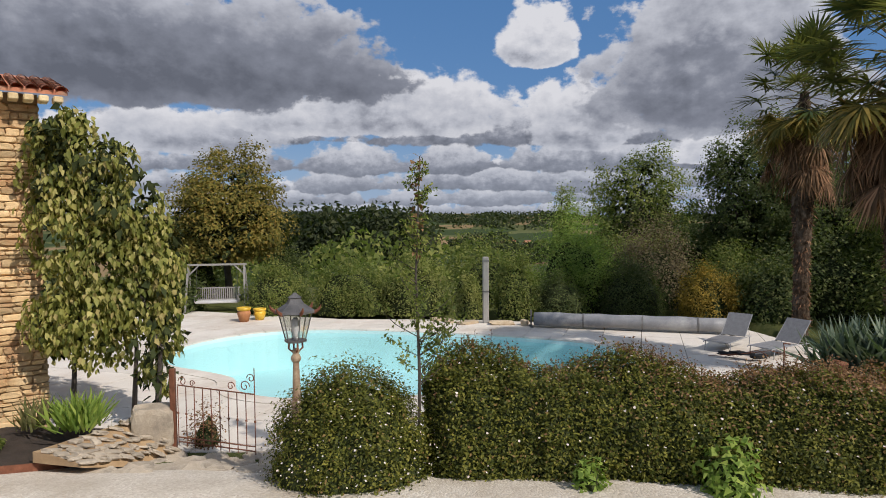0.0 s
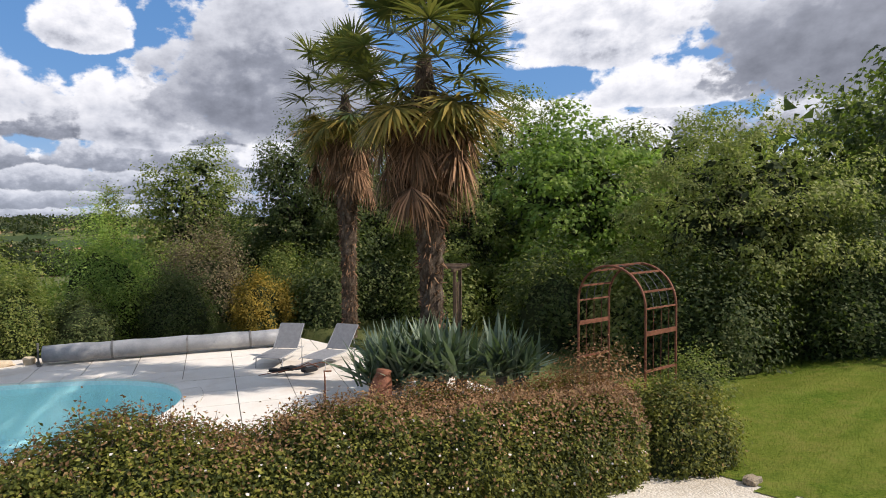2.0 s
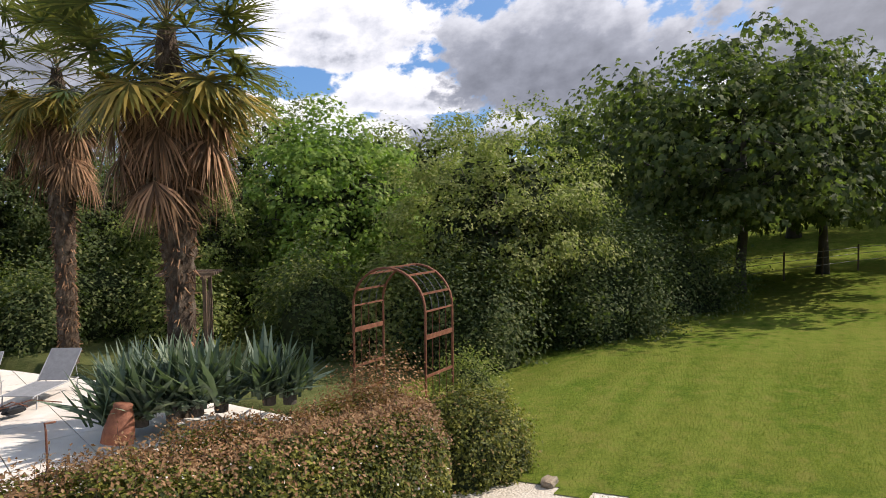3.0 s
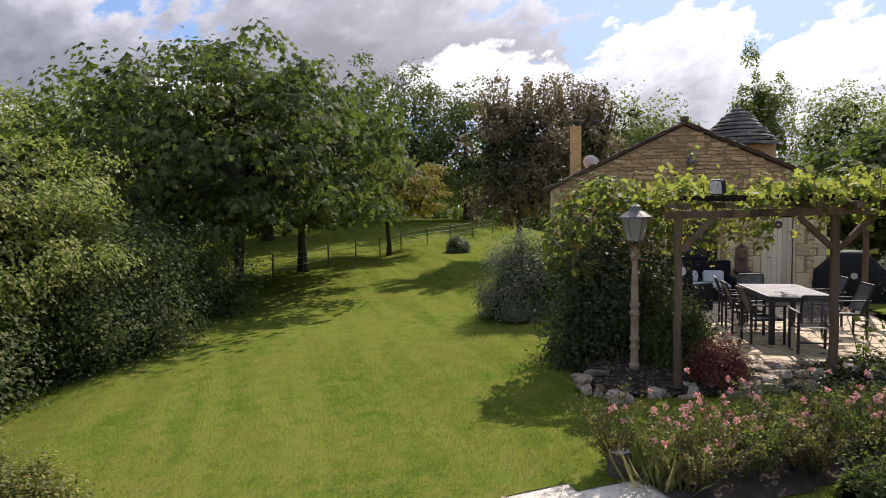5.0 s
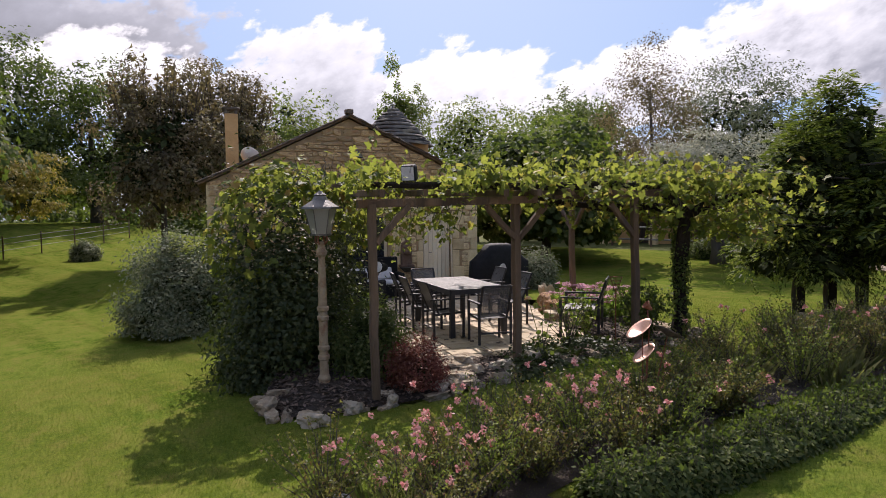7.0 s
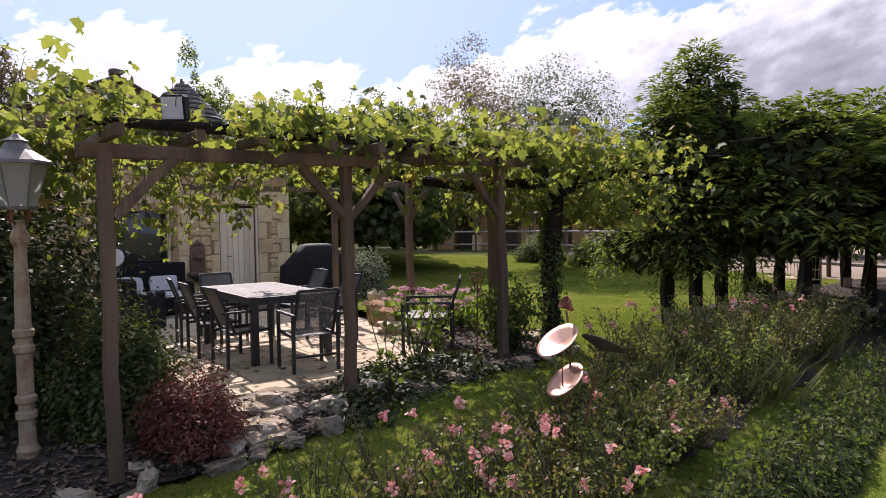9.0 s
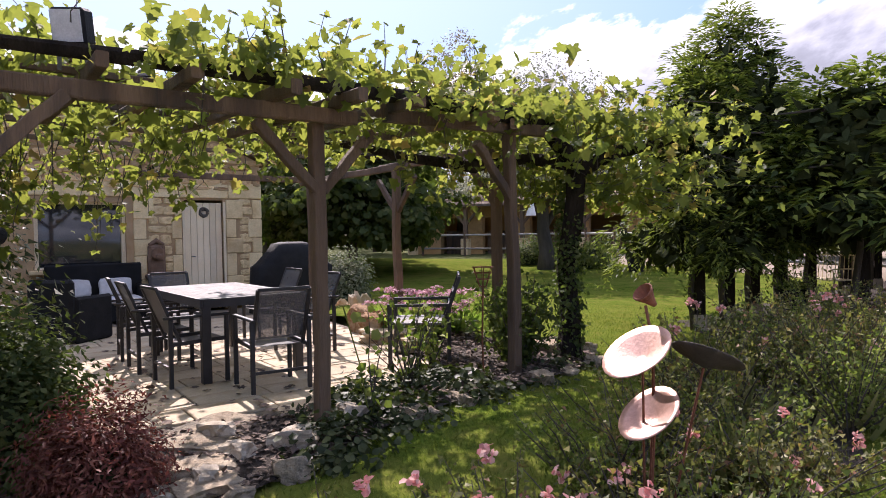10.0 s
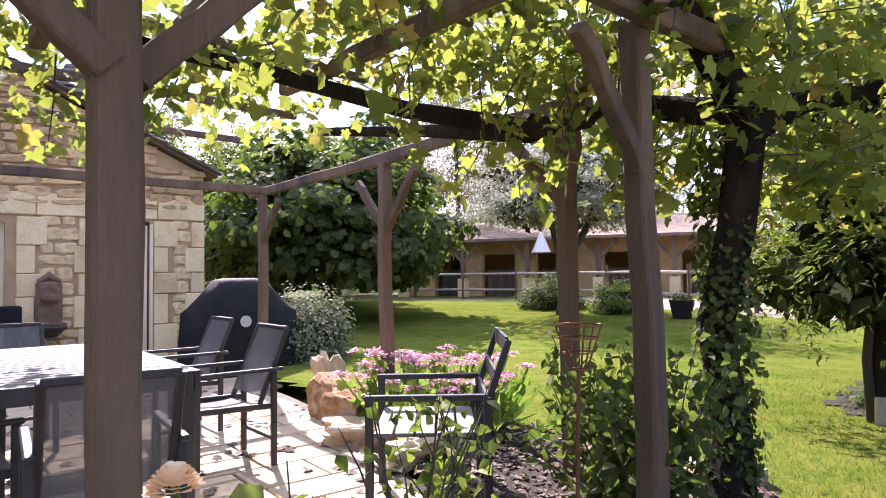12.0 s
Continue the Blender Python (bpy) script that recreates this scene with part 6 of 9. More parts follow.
def old_house():
    t = thing("stone_house", "golden stone house corner under a clay tile roof", "house", pose(-7.65, 12.55, -1.3, 0, 0, 36))
    bm = bmesh.new()
    box(bm, (-3.5, 2.6, 3.1), (7.0, 5.2, 6.4))
    part("wall", bm, M["mortar"], t, "rough golden rubble stone wall")
    rng = np.random.default_rng(9)
    # courses of rubble on the seen face and its corner
    z = 0.0
    wall = t.children[0]
    k = 0
    while z < 6.1:
        h = rng.uniform(0.06, 0.17)
        x = -1.6 - rng.uniform(0, 0.2)
        while x < -0.02:
            w = min(rng.uniform(0.10, 0.46), 0.0 - x + 0.01)
            if w > 0.07:
                bm = bmesh.new()
                boulder(bm, (x + w / 2, -0.015, z + h / 2), (w * 0.58, 0.05, h * rng.uniform(0.48, 0.62)), k, 2, 0.34)
                part("stone", bm, M["limestone"], wall)
            k += 1
            x += w
        z += h
    bm = bmesh.new()
    rise = 0.24
    v = [bm.verts.new(p) for p in ((0.45, -0.5, 6.25), (-8, -0.5, 6.25), (-8, 3.0, 6.25 + rise * 3.5), (0.45, 3.0, 6.25 + rise * 3.5), (0.45, -0.5, 6.33), (-8, -0.5, 6.33), (-8, 3.0, 6.33 + rise * 3.5), (0.45, 3.0, 6.33 + rise * 3.5))]
    for f in ((0, 1, 2, 3), (7, 6, 5, 4), (0, 4, 5, 1), (1, 5, 6, 2), (2, 6, 7, 3), (3, 7, 4, 0)):
        bm.faces.new([v[i] for i in f])
    roof = part("roof", bm, M["tile"], t)
    # canal tiles at the eave
    for i in range(9):
        for row in range(7):
            bm = bmesh.new()
            n = 7
            a = [bm.verts.new((0.105 * math.cos(math.pi * j / n), 0, 0.09 * math.sin(math.pi * j / n))) for j in range(n + 1)]
            b = [bm.verts.new((0.085 * math.cos(math.pi * j / n), 0.5, 0.075 * math.sin(math.pi * j / n) + 0.12)) for j in range(n + 1)]
            for j in range(n):
                bm.faces.new((a[j], a[j + 1], b[j + 1], b[j]))
            bmesh.ops.solidify(bm, geom=bm.faces[:], thickness=0.014)
            part("canal_tile", bm, M["tile"], roof, at=pose(0.36 - i * 0.235, -0.58 + row * 0.42, 6.31 + row * 0.42 * rise))
    # dentil course below the eave
    for i in range(8):
        bm = bmesh.new()
        box(bm, (0.30 - i * 0.235, -0.32, 6.17), (0.16, 0.36, 0.12), bevel=0.02)
        part("eave_stone", bm, M["palestone"], t)


old_house()


def house_creeper():
    t = thing("climbing_plant", "broad-leaved climber with drooping leaves on the house corner", "climber", pose(-6.45, 12.3, -1.2) @ Matrix.Diagonal((0.92, 1, 1.13, 1)))
    rng = np.random.default_rng(21)
    bm = bmesh.new()
    for k, (x, y) in enumerate([(-0.75, 0.15), (0.9, 0.4), (1.05, 0.1), (0.3, 0.6)]):
        tube(bm, [(x, y, 0), (x + 0.1, y, 1.2), (x * 0.6, y + 0.1, 2.4), (x * 0.4, y, 3.6)], [0.06, 0.045, 0.03, 0.015], 7, 0.3)
    part("stem", bm, M["bark"], t)
    n = 17000
    # cushions of growth from the wall out over the terrace
    cs = np.array([(-0.9, 0, 4.7, .55), (-0.4, 0.1, 4.5, .7), (-1.1, -0.1, 3.9, .7), (0.1, 0.2, 3.9, .75), (0.6, 0.3, 3.3, .75), (-0.6, 0, 3.2, .85), (0.0, 0, 2.7, .8), (1.0, 0.3, 2.7, .65), (-1.1, 0.1, 2.4, .6), (1.15, 0.3, 2.0, .5), (0.5, 0.1, 2.0, .7), (-0.3, -0.1, 1.7, .8), (-1.0, -0.2, 1.7, .6), (1.15, 0.4, 1.35, .4), (0.9, 0.3, 0.85, .34), (1.15, 0.3, 0.6, .22), (0.2, 0.2, 1.3, .42), (-0.8, 0, 1.5, .40), (-0.55, 0, 4.95, .35), (0.35, 0.2, 4.35, .4), (0.9, 0.3, 3.7, .42), (1.3, 0.3, 3.1, .33), (-1.35, 0, 4.3, .35)] + [(rng.uniform(-1.4, 1.5), rng.uniform(-0.3, 0.4), rng.uniform(1.4, 4.9), rng.uniform(0.22, 0.36)) for q in range(16)])
    cs[:, 0] = np.minimum(np.maximum(cs[:, 0], -0.85), 1.12 - 0.42 * np.maximum(cs[:, 2] - 2.9, 0))
    k = rng.choice(len(cs), n, p=cs[:, 3] ** 2 / (cs[:, 3] ** 2).sum())
    b = ball(rng, n)
    P = cs[k, :3] + b * (cs[k, 3] * (0.5 + 0.55 * rng.random(n)))[:, None] * np.array([1, 0.8, 1])
    gap = np.array([noise.noise(Vector((float(q[0]) * 1.5, float(q[1]) * 1.5, float(q[2]) * 1.5))) for q in P])
    keep = gap > -0.22
    leaves("foliage", P[keep], b[keep], 0.112, M["leaf_creeper"], t, OVAL_WIDE, 1.5, rng=rng, wild=1.0)
    # dark filler leaves put shade into the gaps of the climber
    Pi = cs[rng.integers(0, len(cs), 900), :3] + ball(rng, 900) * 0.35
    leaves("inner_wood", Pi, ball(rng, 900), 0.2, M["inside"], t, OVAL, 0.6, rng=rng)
    # long loose shoots
    P2 = np.array([(-0.35 + 0.35 * q, -0.2, 4.9 + 0.12 * math.sin(q * 3)) for q in np.linspace(0, 1.6, 14)])
    leaves("shoot", P2 + rng.normal(size=P2.shape) * 0.06, ball(rng, 14), 0.15, M["leaf_creeper"], t, ROUND, 1.0, rng=rng)


house_creeper()


def sapling():
    t = thing("young_tree", "slender young tree with sparse leaves growing in the hedge", "tree", pose(-0.35, 9.3, -1.0))
    rng = np.random.default_rng(31)
    bm = bmesh.new()
    tube(bm, [(0, 0, 0), (0.02, 0, 1.4), (-0.02, 0, 2.8), (0.05, 0, 4.5)], [0.03, 0.025, 0.016, 0.005], 6)
    P = []
    for k in range(58):
        z = rng.uniform(1.1, 4.2)
        a = rng.uniform(0, 6.28)
        ln = (1.0 - 0.17 * z) * rng.uniform(0.45, 1.1) if z < 3.2 else rng.uniform(0.12, 0.32)
        e = Vector((math.cos(a) * ln, math.sin(a) * ln, z + ln * 0.7))
        tube(bm, [(0, 0, z), (e.x * 0.5, e.y * 0.5, z + ln * 0.25), e], [0.009, 0.006, 0.002], 4)
        for q in range(46 if z < 3 else 18):
            f = rng.uniform(0.25, 1.05)
            P.append((e.x * f, e.y * f, z + (e.z - z) * f))
    part("trunk", bm, M["bark"], t)
    P = np.array(P)
    leaves("foliage", P + rng.normal(size=P.shape) * 0.04, ball(rng, len(P)), 0.062, M["leaf_green"], t, OVAL, 0.4, rng=rng)
    P = np.stack([rng.normal(size=90) * 0.05, rng.normal(size=90) * 0.05, rng.uniform(3.1, 4.55, 90)], 1)
    leaves("tip_leaves", P, ball(rng, 90), 0.08, M["leaf_redtip"], t, OVAL, 0.4, rng=rng)


sapling()


def flower_bed():
    t = thing("flower_bed", "narrow planted bed against the house wall", "flower bed", kind="structure")
    bm = bmesh.new()
    rim = [(-8.6, 9.6), (-6.9, 9.5), (-6.0, 10.2), (-5.6, 11.1), (-5.7, 12.2), (-8.6, 12.4)]
    up = [bm.verts.new((x, y, float(gz(x, y)) + 0.07)) for x, y in rim]
    mid = bm.verts.new((-7.0, 11.2, -0.95))
    for i in range(len(rim)):
        bm.faces.new((up[i - 1], up[i], mid))
    part("soil", bm, M["soil"], t)
    bm = bmesh.new()
    for a, b in zip(rim[:4], rim[1:4]):
        bar(bm, (a[0], a[1], float(gz(*a)) + 0.03), (b[0], b[1], float(gz(*b)) + 0.03), 0.03, 0.16)
    part("edging", bm, M["rust"], t, "rust-red edging board")


flower_bed()


def tuft(name, label, x, y, z, n, length, mat, seed, spread=0.15, lean=0.5, category="plant", group=""):
    rng = np.random.default_rng(seed)
    t = thing(name, label, category, pose(x, y, z), group)
    P = np.stack([rng.normal(size=n) * spread, rng.normal(size=n) * spread, np.full(n, 0.0)], 1)
    d = np.stack([rng.normal(size=n) * lean + P[:, 0], rng.normal(size=n) * lean + P[:, 1], np.ones(n)], 1)
    V, F = leaf_arrays(P, d, ball(rng, n), length * rng.uniform(0.6, 1.1, n), BLADE)
    link_mesh("blade", array_mesh("blade", V, F), M[mat], t)
    return t


tuft("iris_clump", "clump of bright green strap leaves in the bed", -6.15, 10.9, -0.85, 240, 0.62, "leaf_bright", 41, 0.16, 0.45)
bush("perennial", "low green perennial in the bed", -7.2, 10.1, -0.72, 0.28, "leaf_green", 900, 0.06, seed=42, z0=-0.92, category="plant")
bush("perennial", "wispy reddish plant beside the gate", -4.25, 11.6, -0.75, 0.32, "leaf_redtip", 900, 0.05, seed=43, z0=-1.4, category="plant", lump=0.3, spread=0.2)
tuft("lavender_plant", "thin flowering stems in the bed", -6.9, 10.9, -0.85, 60, 0.55, "grass_dry", 44, 0.12, 0.4)


def dry_wall():
    t = thing("dry_stone_wall", "tumbled dry stone wall sloping down to the gate", "wall", kind="structure")
    rng = np.random.default_rng(51)
    bm = bmesh.new()
    a, b = Vector((-5.75, 9.75, -1.0)), Vector((-4.95, 11.25, -1.35))
    # rough slabs laid up the slope, row over row
    for r in range(5):
        u = 0.0
        while u < 1.0:
            w = rng.uniform(0.07, 0.16)
            p = a.lerp(b, min(u + w / 2, 1.0))
            f = (r + rng.uniform(-0.2, 0.2)) / 4
            rise = (0.10 + 0.40 * u) * f
            bm = bmesh.new()
            boulder(bm, (0, 0, 0), (w * 1.05, rng.uniform(0.10, 0.15), rng.uniform(0.025, 0.05)), r * 17 + int(u * 90), 2, 0.3)
            part("stone", bm, M["greystone"], t, at=pose(p.x + 0.30 - 0.62 * f, p.y - 0.12 + 0.20 * f, p.z + 0.02 + rise, rng.normal() * 6, 14 + 16 * u + rng.normal() * 6, 60 + rng.normal() * 12))
            u += w
    core = bmesh.new()
    rows = [[core.verts.new((p.x + dx, p.y + dy, p.z + dz * (0.10 + 0.40 * q))) for dx, dy, dz in ((0.38, -0.15, -0.5), (0.30, -0.12, 0.0), (-0.32, 0.08, 0.95), (-0.55, 0.15, 0.9), (-0.55, 0.15, -0.8))] for q, p in ((q, a.lerp(b, q)) for q in (0.0, 0.25, 0.5, 0.75, 1.0))]
    for r0, r1 in zip(rows, rows[1:]):
        for k in range(5):
            core.faces.new((r0[k], r0[(k + 1) % 5], r1[(k + 1) % 5], r1[k]))
    core.faces.new(rows[0])
    core.faces.new(rows[-1])
    part("core", core, M["mortar"], t)
    bm = bmesh.new()
    boulder(bm, (0, 0, 0), (0.42, 0.30, 0.48), 7, 3, 0.15)
    part("end_block", bm, M["greystone"], t, "large pale end block", at=pose(-5.05, 11.25, -0.98, 0, 0, 20))


dry_wall()


def threshold():
    t = thing("stone_threshold", "worn flagstones before the gate", "pavement", kind="structure")
    rng = np.random.default_rng(52)
    for k in range(34):
        x, y = rng.uniform(-5.4, -2.3), rng.uniform(9.8, 11.0)
        bm = bmesh.new()
        boulder(bm, (0, 0, 0), (rng.uniform(0.2, 0.4), rng.uniform(0.15, 0.3), 0.05), k, 2, 0.25)
        part("flagstone", bm, M["greystone"], t, at=pose(x, y, float(gz(x, y)) - 0.015, 0, 0, rng.uniform(0, 180)))


threshold()


def rust_urn():
    t = thing("garden_urn", "old rusty-brown broken urn among the yuccas", "urn", pose(8.35, 13.85, -1.15, 0, 12, 0))
    bm = bmesh.new()
    lathe(bm, [(0.26, 0), (0.25, 0.2), (0.20, 0.45), (0.15, 0.58), (0.16, 0.64), (0.12, 0.66)], 14)
    part("body", bm, M["rust"], t, smooth=True)


rust_urn()
t_ = thing("hooked_rod", "thin rusty iron rod standing in the hedge", "rod", pose(5.35, 10.2, -1.0))
bm = bmesh.new()
tube(bm, [(0, 0, 0), (0, 0, 1.55), (0.0, 0.02, 1.62), (0.12, 0.05, 1.60)], 0.011, 6)
part("rod", bm, M["rust"], t_)


def wood_arbour():
    t = thing("timber_arbour", "small grey timber arbour behind the palms", "arbour", pose(13.7, 18.2, -1.25, 0, 0, 40))
    for x in (0, 0.8):
        for y in (0, 0.9):
            bm = bmesh.new()
            bar(bm, (x, y, 0), (x, y, 2.2), 0.09)
            part("post", bm, M["wood"], t)
    for y in (0, 0.9):
        bm = bmesh.new()
        bar(bm, (-0.3, y, 2.22), (1.1, y, 2.22), 0.09)
        part("beam", bm, M["wood"], t)
    for x in np.linspace(-0.15, 0.95, 5):
        bm = bmesh.new()
        bar(bm, (x, -0.3, 2.31), (x, 1.2, 2.31), 0.07)
        part("rafter", bm, M["wood"], t)
    for s in range(4):
        bm = bmesh.new()
        bar(bm, (0.1 + 0.2 * s, 0, 0.2), (0.1 + 0.2 * s, 0, 1.8), 0.03)
        part("lattice_lath", bm, M["wood"], t)


wood_arbour()
bush("rose_bush", "low rose bush with reddish shoots by the arch", 11.3, 10.6, -0.1, 0.9, "leaf_redtip", 5000, 0.06, seed=45, lump=0.3, spread=0.18)
bush("rose_bush", "low green rose bush by the arch", 13.9, 10.2, -0.35, 0.8, "leaf_green", 4000, 0.06, seed=46, lump=0.3, spread=0.18)
bush("laurel_shoot", "glossy bright green young laurel at the foot of the hedge", 3.75, 8.45, -0.35, 0.4, "leaf_bright", 380, 0.13, seed=47, lump=0.3, spread=0.2)
bush("laurel_shoot", "glossy bright green young laurel at the foot of the hedge", 1.95, 8.6, -0.62, 0.22, "leaf_bright", 160, 0.11, seed=48, lump=0.3, spread=0.2)
slab_tiles()

# ---- pergola ----
def build_pergola():
    p = thing("vine_pergola", "rustic weathered timber pergola carrying an old grapevine", "pergola")
    posts = [(12.01, -0.94, -0.30, 2.48), (11.34, -3.33, -0.25, 2.50), (10.45, -5.48, -0.12, 2.62), (11.21, -6.86, -0.12, 2.60), (13.47, -8.03, -0.10, 2.60), (16.26, -9.28, -0.10, 2.60)]
    rng = np.random.default_rng(3)

    def timber(name, a, b, w, h, label=""):
        a, b = Vector(a), Vector(b)
        bm = bmesh.new()
        n = 7
        q = (b - a).to_track_quat("Z", "Y").to_matrix()
        rings = []
        for i in range(n):
            c = a.lerp(b, i / (n - 1)) + Vector((rng.normal(), rng.normal(), rng.normal() * 0.5)) * 0.006
            k = 1 + rng.normal() * 0.03
            ring = []
            for sx, sy in ((-1, -0.8), (-0.8, -1), (0.8, -1), (1, -0.8), (1, 0.8), (0.8, 1), (-0.8, 1), (-1, 0.8)):
                ring.append(bm.verts.new(c + q @ Vector((sx * w / 2 * k, sy * h / 2 * k, 0))))
            rings.append(ring)
        for r0, r1 in zip(rings, rings[1:]):
            for j in range(8):
                bm.faces.new((r0[j], r0[(j + 1) % 8], r1[(j + 1) % 8], r1[j]))
        bm.faces.new(rings[0][::-1])
        bm.faces.new(rings[-1])
        return part(name, bm, M["wood"], p, label)
    for x, y, z0, z1 in posts:
        timber("post", (x, y, z0), (x + 0.02, y - 0.01, z1), 0.115, 0.115)
    timber("beam", (12.15, -0.78, 2.49), (11.14, -3.58, 2.55), 0.085, 0.12)
    timber("beam", (10.98, -3.82, 2.60), (10.15, -6.0, 2.66), 0.085, 0.12)
    timber("beam", (10.3, -5.2, 2.66), (11.4, -7.2, 2.66), 0.08, 0.11)
    timber("beam", (11.0, -6.75, 2.64), (13.9, -8.25, 2.66), 0.08, 0.11)
    timber("beam", (13.1, -7.85, 2.64), (16.7, -9.5, 2.64), 0.08, 0.11)
    timber("beam", (16.26, -9.5, 2.66), (17.6, -6.3, 2.66), 0.08, 0.11)
    # struts
    for (px, py), (dx, dy) in (((12.01, -0.94), (-0.27, -0.96)), ((11.34, -3.33), (0.30, 0.95)), ((11.34, -3.33), (-0.30, -0.95)), ((11.21, -6.86), (0.88, -0.47)), ((11.21, -6.86), (-0.40, 0.90)), ((13.47, -8.03), (-0.88, 0.47)), ((13.47, -8.03), (0.88, -0.42)), ((16.26, -9.28), (-0.88, 0.47)), ((10.45, -5.48), (0.28, 0.95))):
        timber("strut", (px + dx * 0.04, py + dy * 0.04, 1.93), (px + dx * 0.58, py + dy * 0.58, 2.46), 0.07, 0.085)
    # rafters running back over the terrace, their ends proud of the front beam
    for k, (x, y) in enumerate([(11.86, -0.93), (11.72, -1.62), (11.48, -2.12), (11.18, -2.75), (10.95, -3.25), (10.72, -3.75), (10.4, -4.6)]):
        L = 2.7
        timber("rafter", (x - 0.2, y + 0.09, 2.63 + 0.01 * (k % 3)), (x + L * 0.91, y - L * 0.42, 2.72), 0.08, 0.10)
    for k in range(4):
        a = Vector((12.9 + 1.1 * k, -0.9 - 0.6 * k, 2.79))
        timber("batten", a, a + Vector((-1.55, -4.6, 0.03)), 0.05, 0.06)
    return p


build_pergola()


def vine():
    v = thing("grapevine", "old grapevine spreading yellow-green leaves over the pergola", "vine")
    rng = np.random.default_rng(77)
    back = np.array([0.91, -0.42])
    front0, front1 = np.array([12.35, -0.4]), np.array([10.0, -6.3])

    def place(n, u0, u1, w0, w1, z0, z1):
        u, w = rng.uniform(u0, u1, n), rng.uniform(w0, w1, n)
        b = front0 + (front1 - front0) * u[:, None] + back * w[:, None]
        return np.stack([b[:, 0], b[:, 1], rng.uniform(z0, z1, n)], 1)
    # shoots: each a run of leaves along a wandering cane
    runs = []
    for s in np.concatenate([place(230, -0.05, 1.12, -0.45, 1.6, 2.70, 2.98), place(110, -0.05, 1.0, 1.4, 3.0, 2.72, 2.95), place(30, 0.0, 0.8, 2.8, 4.6, 2.74, 2.9)]):
        d = np.array([rng.normal(), rng.normal(), 0.12 * rng.normal()])
        d /= np.linalg.norm(d)
        k = np.linspace(0, rng.uniform(0.5, 1.3), 15)
        runs.append(s + d * k[:, None] + np.stack([0 * k, 0 * k, -0.05 * k ** 2], 1) + rng.normal(size=(15, 3)) * 0.055)
    # upright shoots along the front, and hanging ones below the beams
    upright = len(runs)
    for s in place(120, -0.08, 1.15, -0.35, 1.2, 2.75, 2.95):
        far = np.hypot(s[0] - front0[0], s[1] - front0[1])
        k = np.linspace(0, rng.uniform(0.12, 0.28) + 0.22 * min(far / 4, 1.0), 8)
        runs.append(s + np.stack([0.25 * k * rng.normal(), 0.25 * k * rng.normal(), k], 1) + rng.normal(size=(8, 3)) * 0.05)
    for s in np.concatenate([place(50, 0.05, 1.1, -0.2, 2.6, 2.5, 2.7), place(26, 0.12, 0.42, 1.6, 3.4, 2.4, 2.6), place(30, 0.85, 1.25, -0.5, 1.0, 2.4, 2.7)]):
        k = np.linspace(0, rng.uniform(0.2, 0.75), 9)
        runs.append(s + np.stack([0.15 * k, 0.1 * k, -k], 1) + rng.normal(size=(9, 3)) * 0.06)
    for s in place(16, 0.12, 0.36, 2.0, 3.4, 2.45, 2.65):
        k = np.linspace(0, rng.uniform(0.5, 1.05), 13)
        runs.append(s + np.stack([0.12 * k, 0.1 * k, -k], 1) + rng.normal(size=(13, 3)) * 0.06)
    # the far side beyond the trunk
    for s in np.concatenate([place(70, 1.0, 1.3, -0.9, 1.8, 2.2, 3.05), place(110, 1.02, 1.32, -1.0, 0.9, 1.9, 3.2)]):
        k = np.linspace(0, 0.8, 10)
        runs.append(s + np.stack([k * rng.normal() * 0.6, k * rng.normal() * 0.6, -0.2 * k], 1) + rng.normal(size=(10, 3)) * 0.07)
    # a curtain over the bush at the end
    c = np.array([14.95, -1.35, 1.9])
    b = ball(rng, 2200)
    b = b[(b[:, 2] > 0.30 + 0.25 * rng.normal(size=len(b))) | ((b[:, 1] > 0.55) & (b[:, 2] > -0.5) & (rng.random(len(b)) < 0.5))]
    canes = bmesh.new()
    for q in runs[upright:]:
        tube(canes, [q[0], q[len(q) // 2], q[-1]], [0.006, 0.004, 0.002], 4, cap=False)
    tagged(part("cane", canes, M["bark"], v), kind="stuff")
    P = np.concatenate(runs)
    P = P[np.hypot(P[:, 0] - 11.8, P[:, 1] + 1.55) > 0.42]
    P = P[(np.hypot(P[:, 0] - 13.1, P[:, 1] + 0.8) > 0.75) & ~((P[:, 0] > 12.1) & (P[:, 1] > -0.75))]
    leaves("foliage", P, np.tile([(0, 0, 0.8)], (len(P), 1)), 0.094, M["leaf_vine"], v, LOBED, 0.55, rng=rng, wild=1.5, vary=0.5)
    Pb = c + b * np.array([1.35, 1.25, 1.25]) * rng.uniform(0.92, 1.12, (len(b), 1))
    leaves("end_foliage", Pb, b, 0.125, M["leaf_vine"], v, LOBED, 0.6, rng=rng, wild=0.9, vary=0.5)
    bm = bmesh.new()
    tube(bm, [(10.2, -6.62, -0.2), (10.16, -6.6, 0.5), (10.24, -6.68, 1.1), (10.10, -6.55, 1.7), (10.02, -6.42, 2.3), (10.25, -6.0, 2.75)], [0.19, 0.13, 0.11, 0.105, 0.10, 0.09], 12, 0.5)
    part("trunk", bm, M["vinebark"], v, "gnarled dark vine trunk")
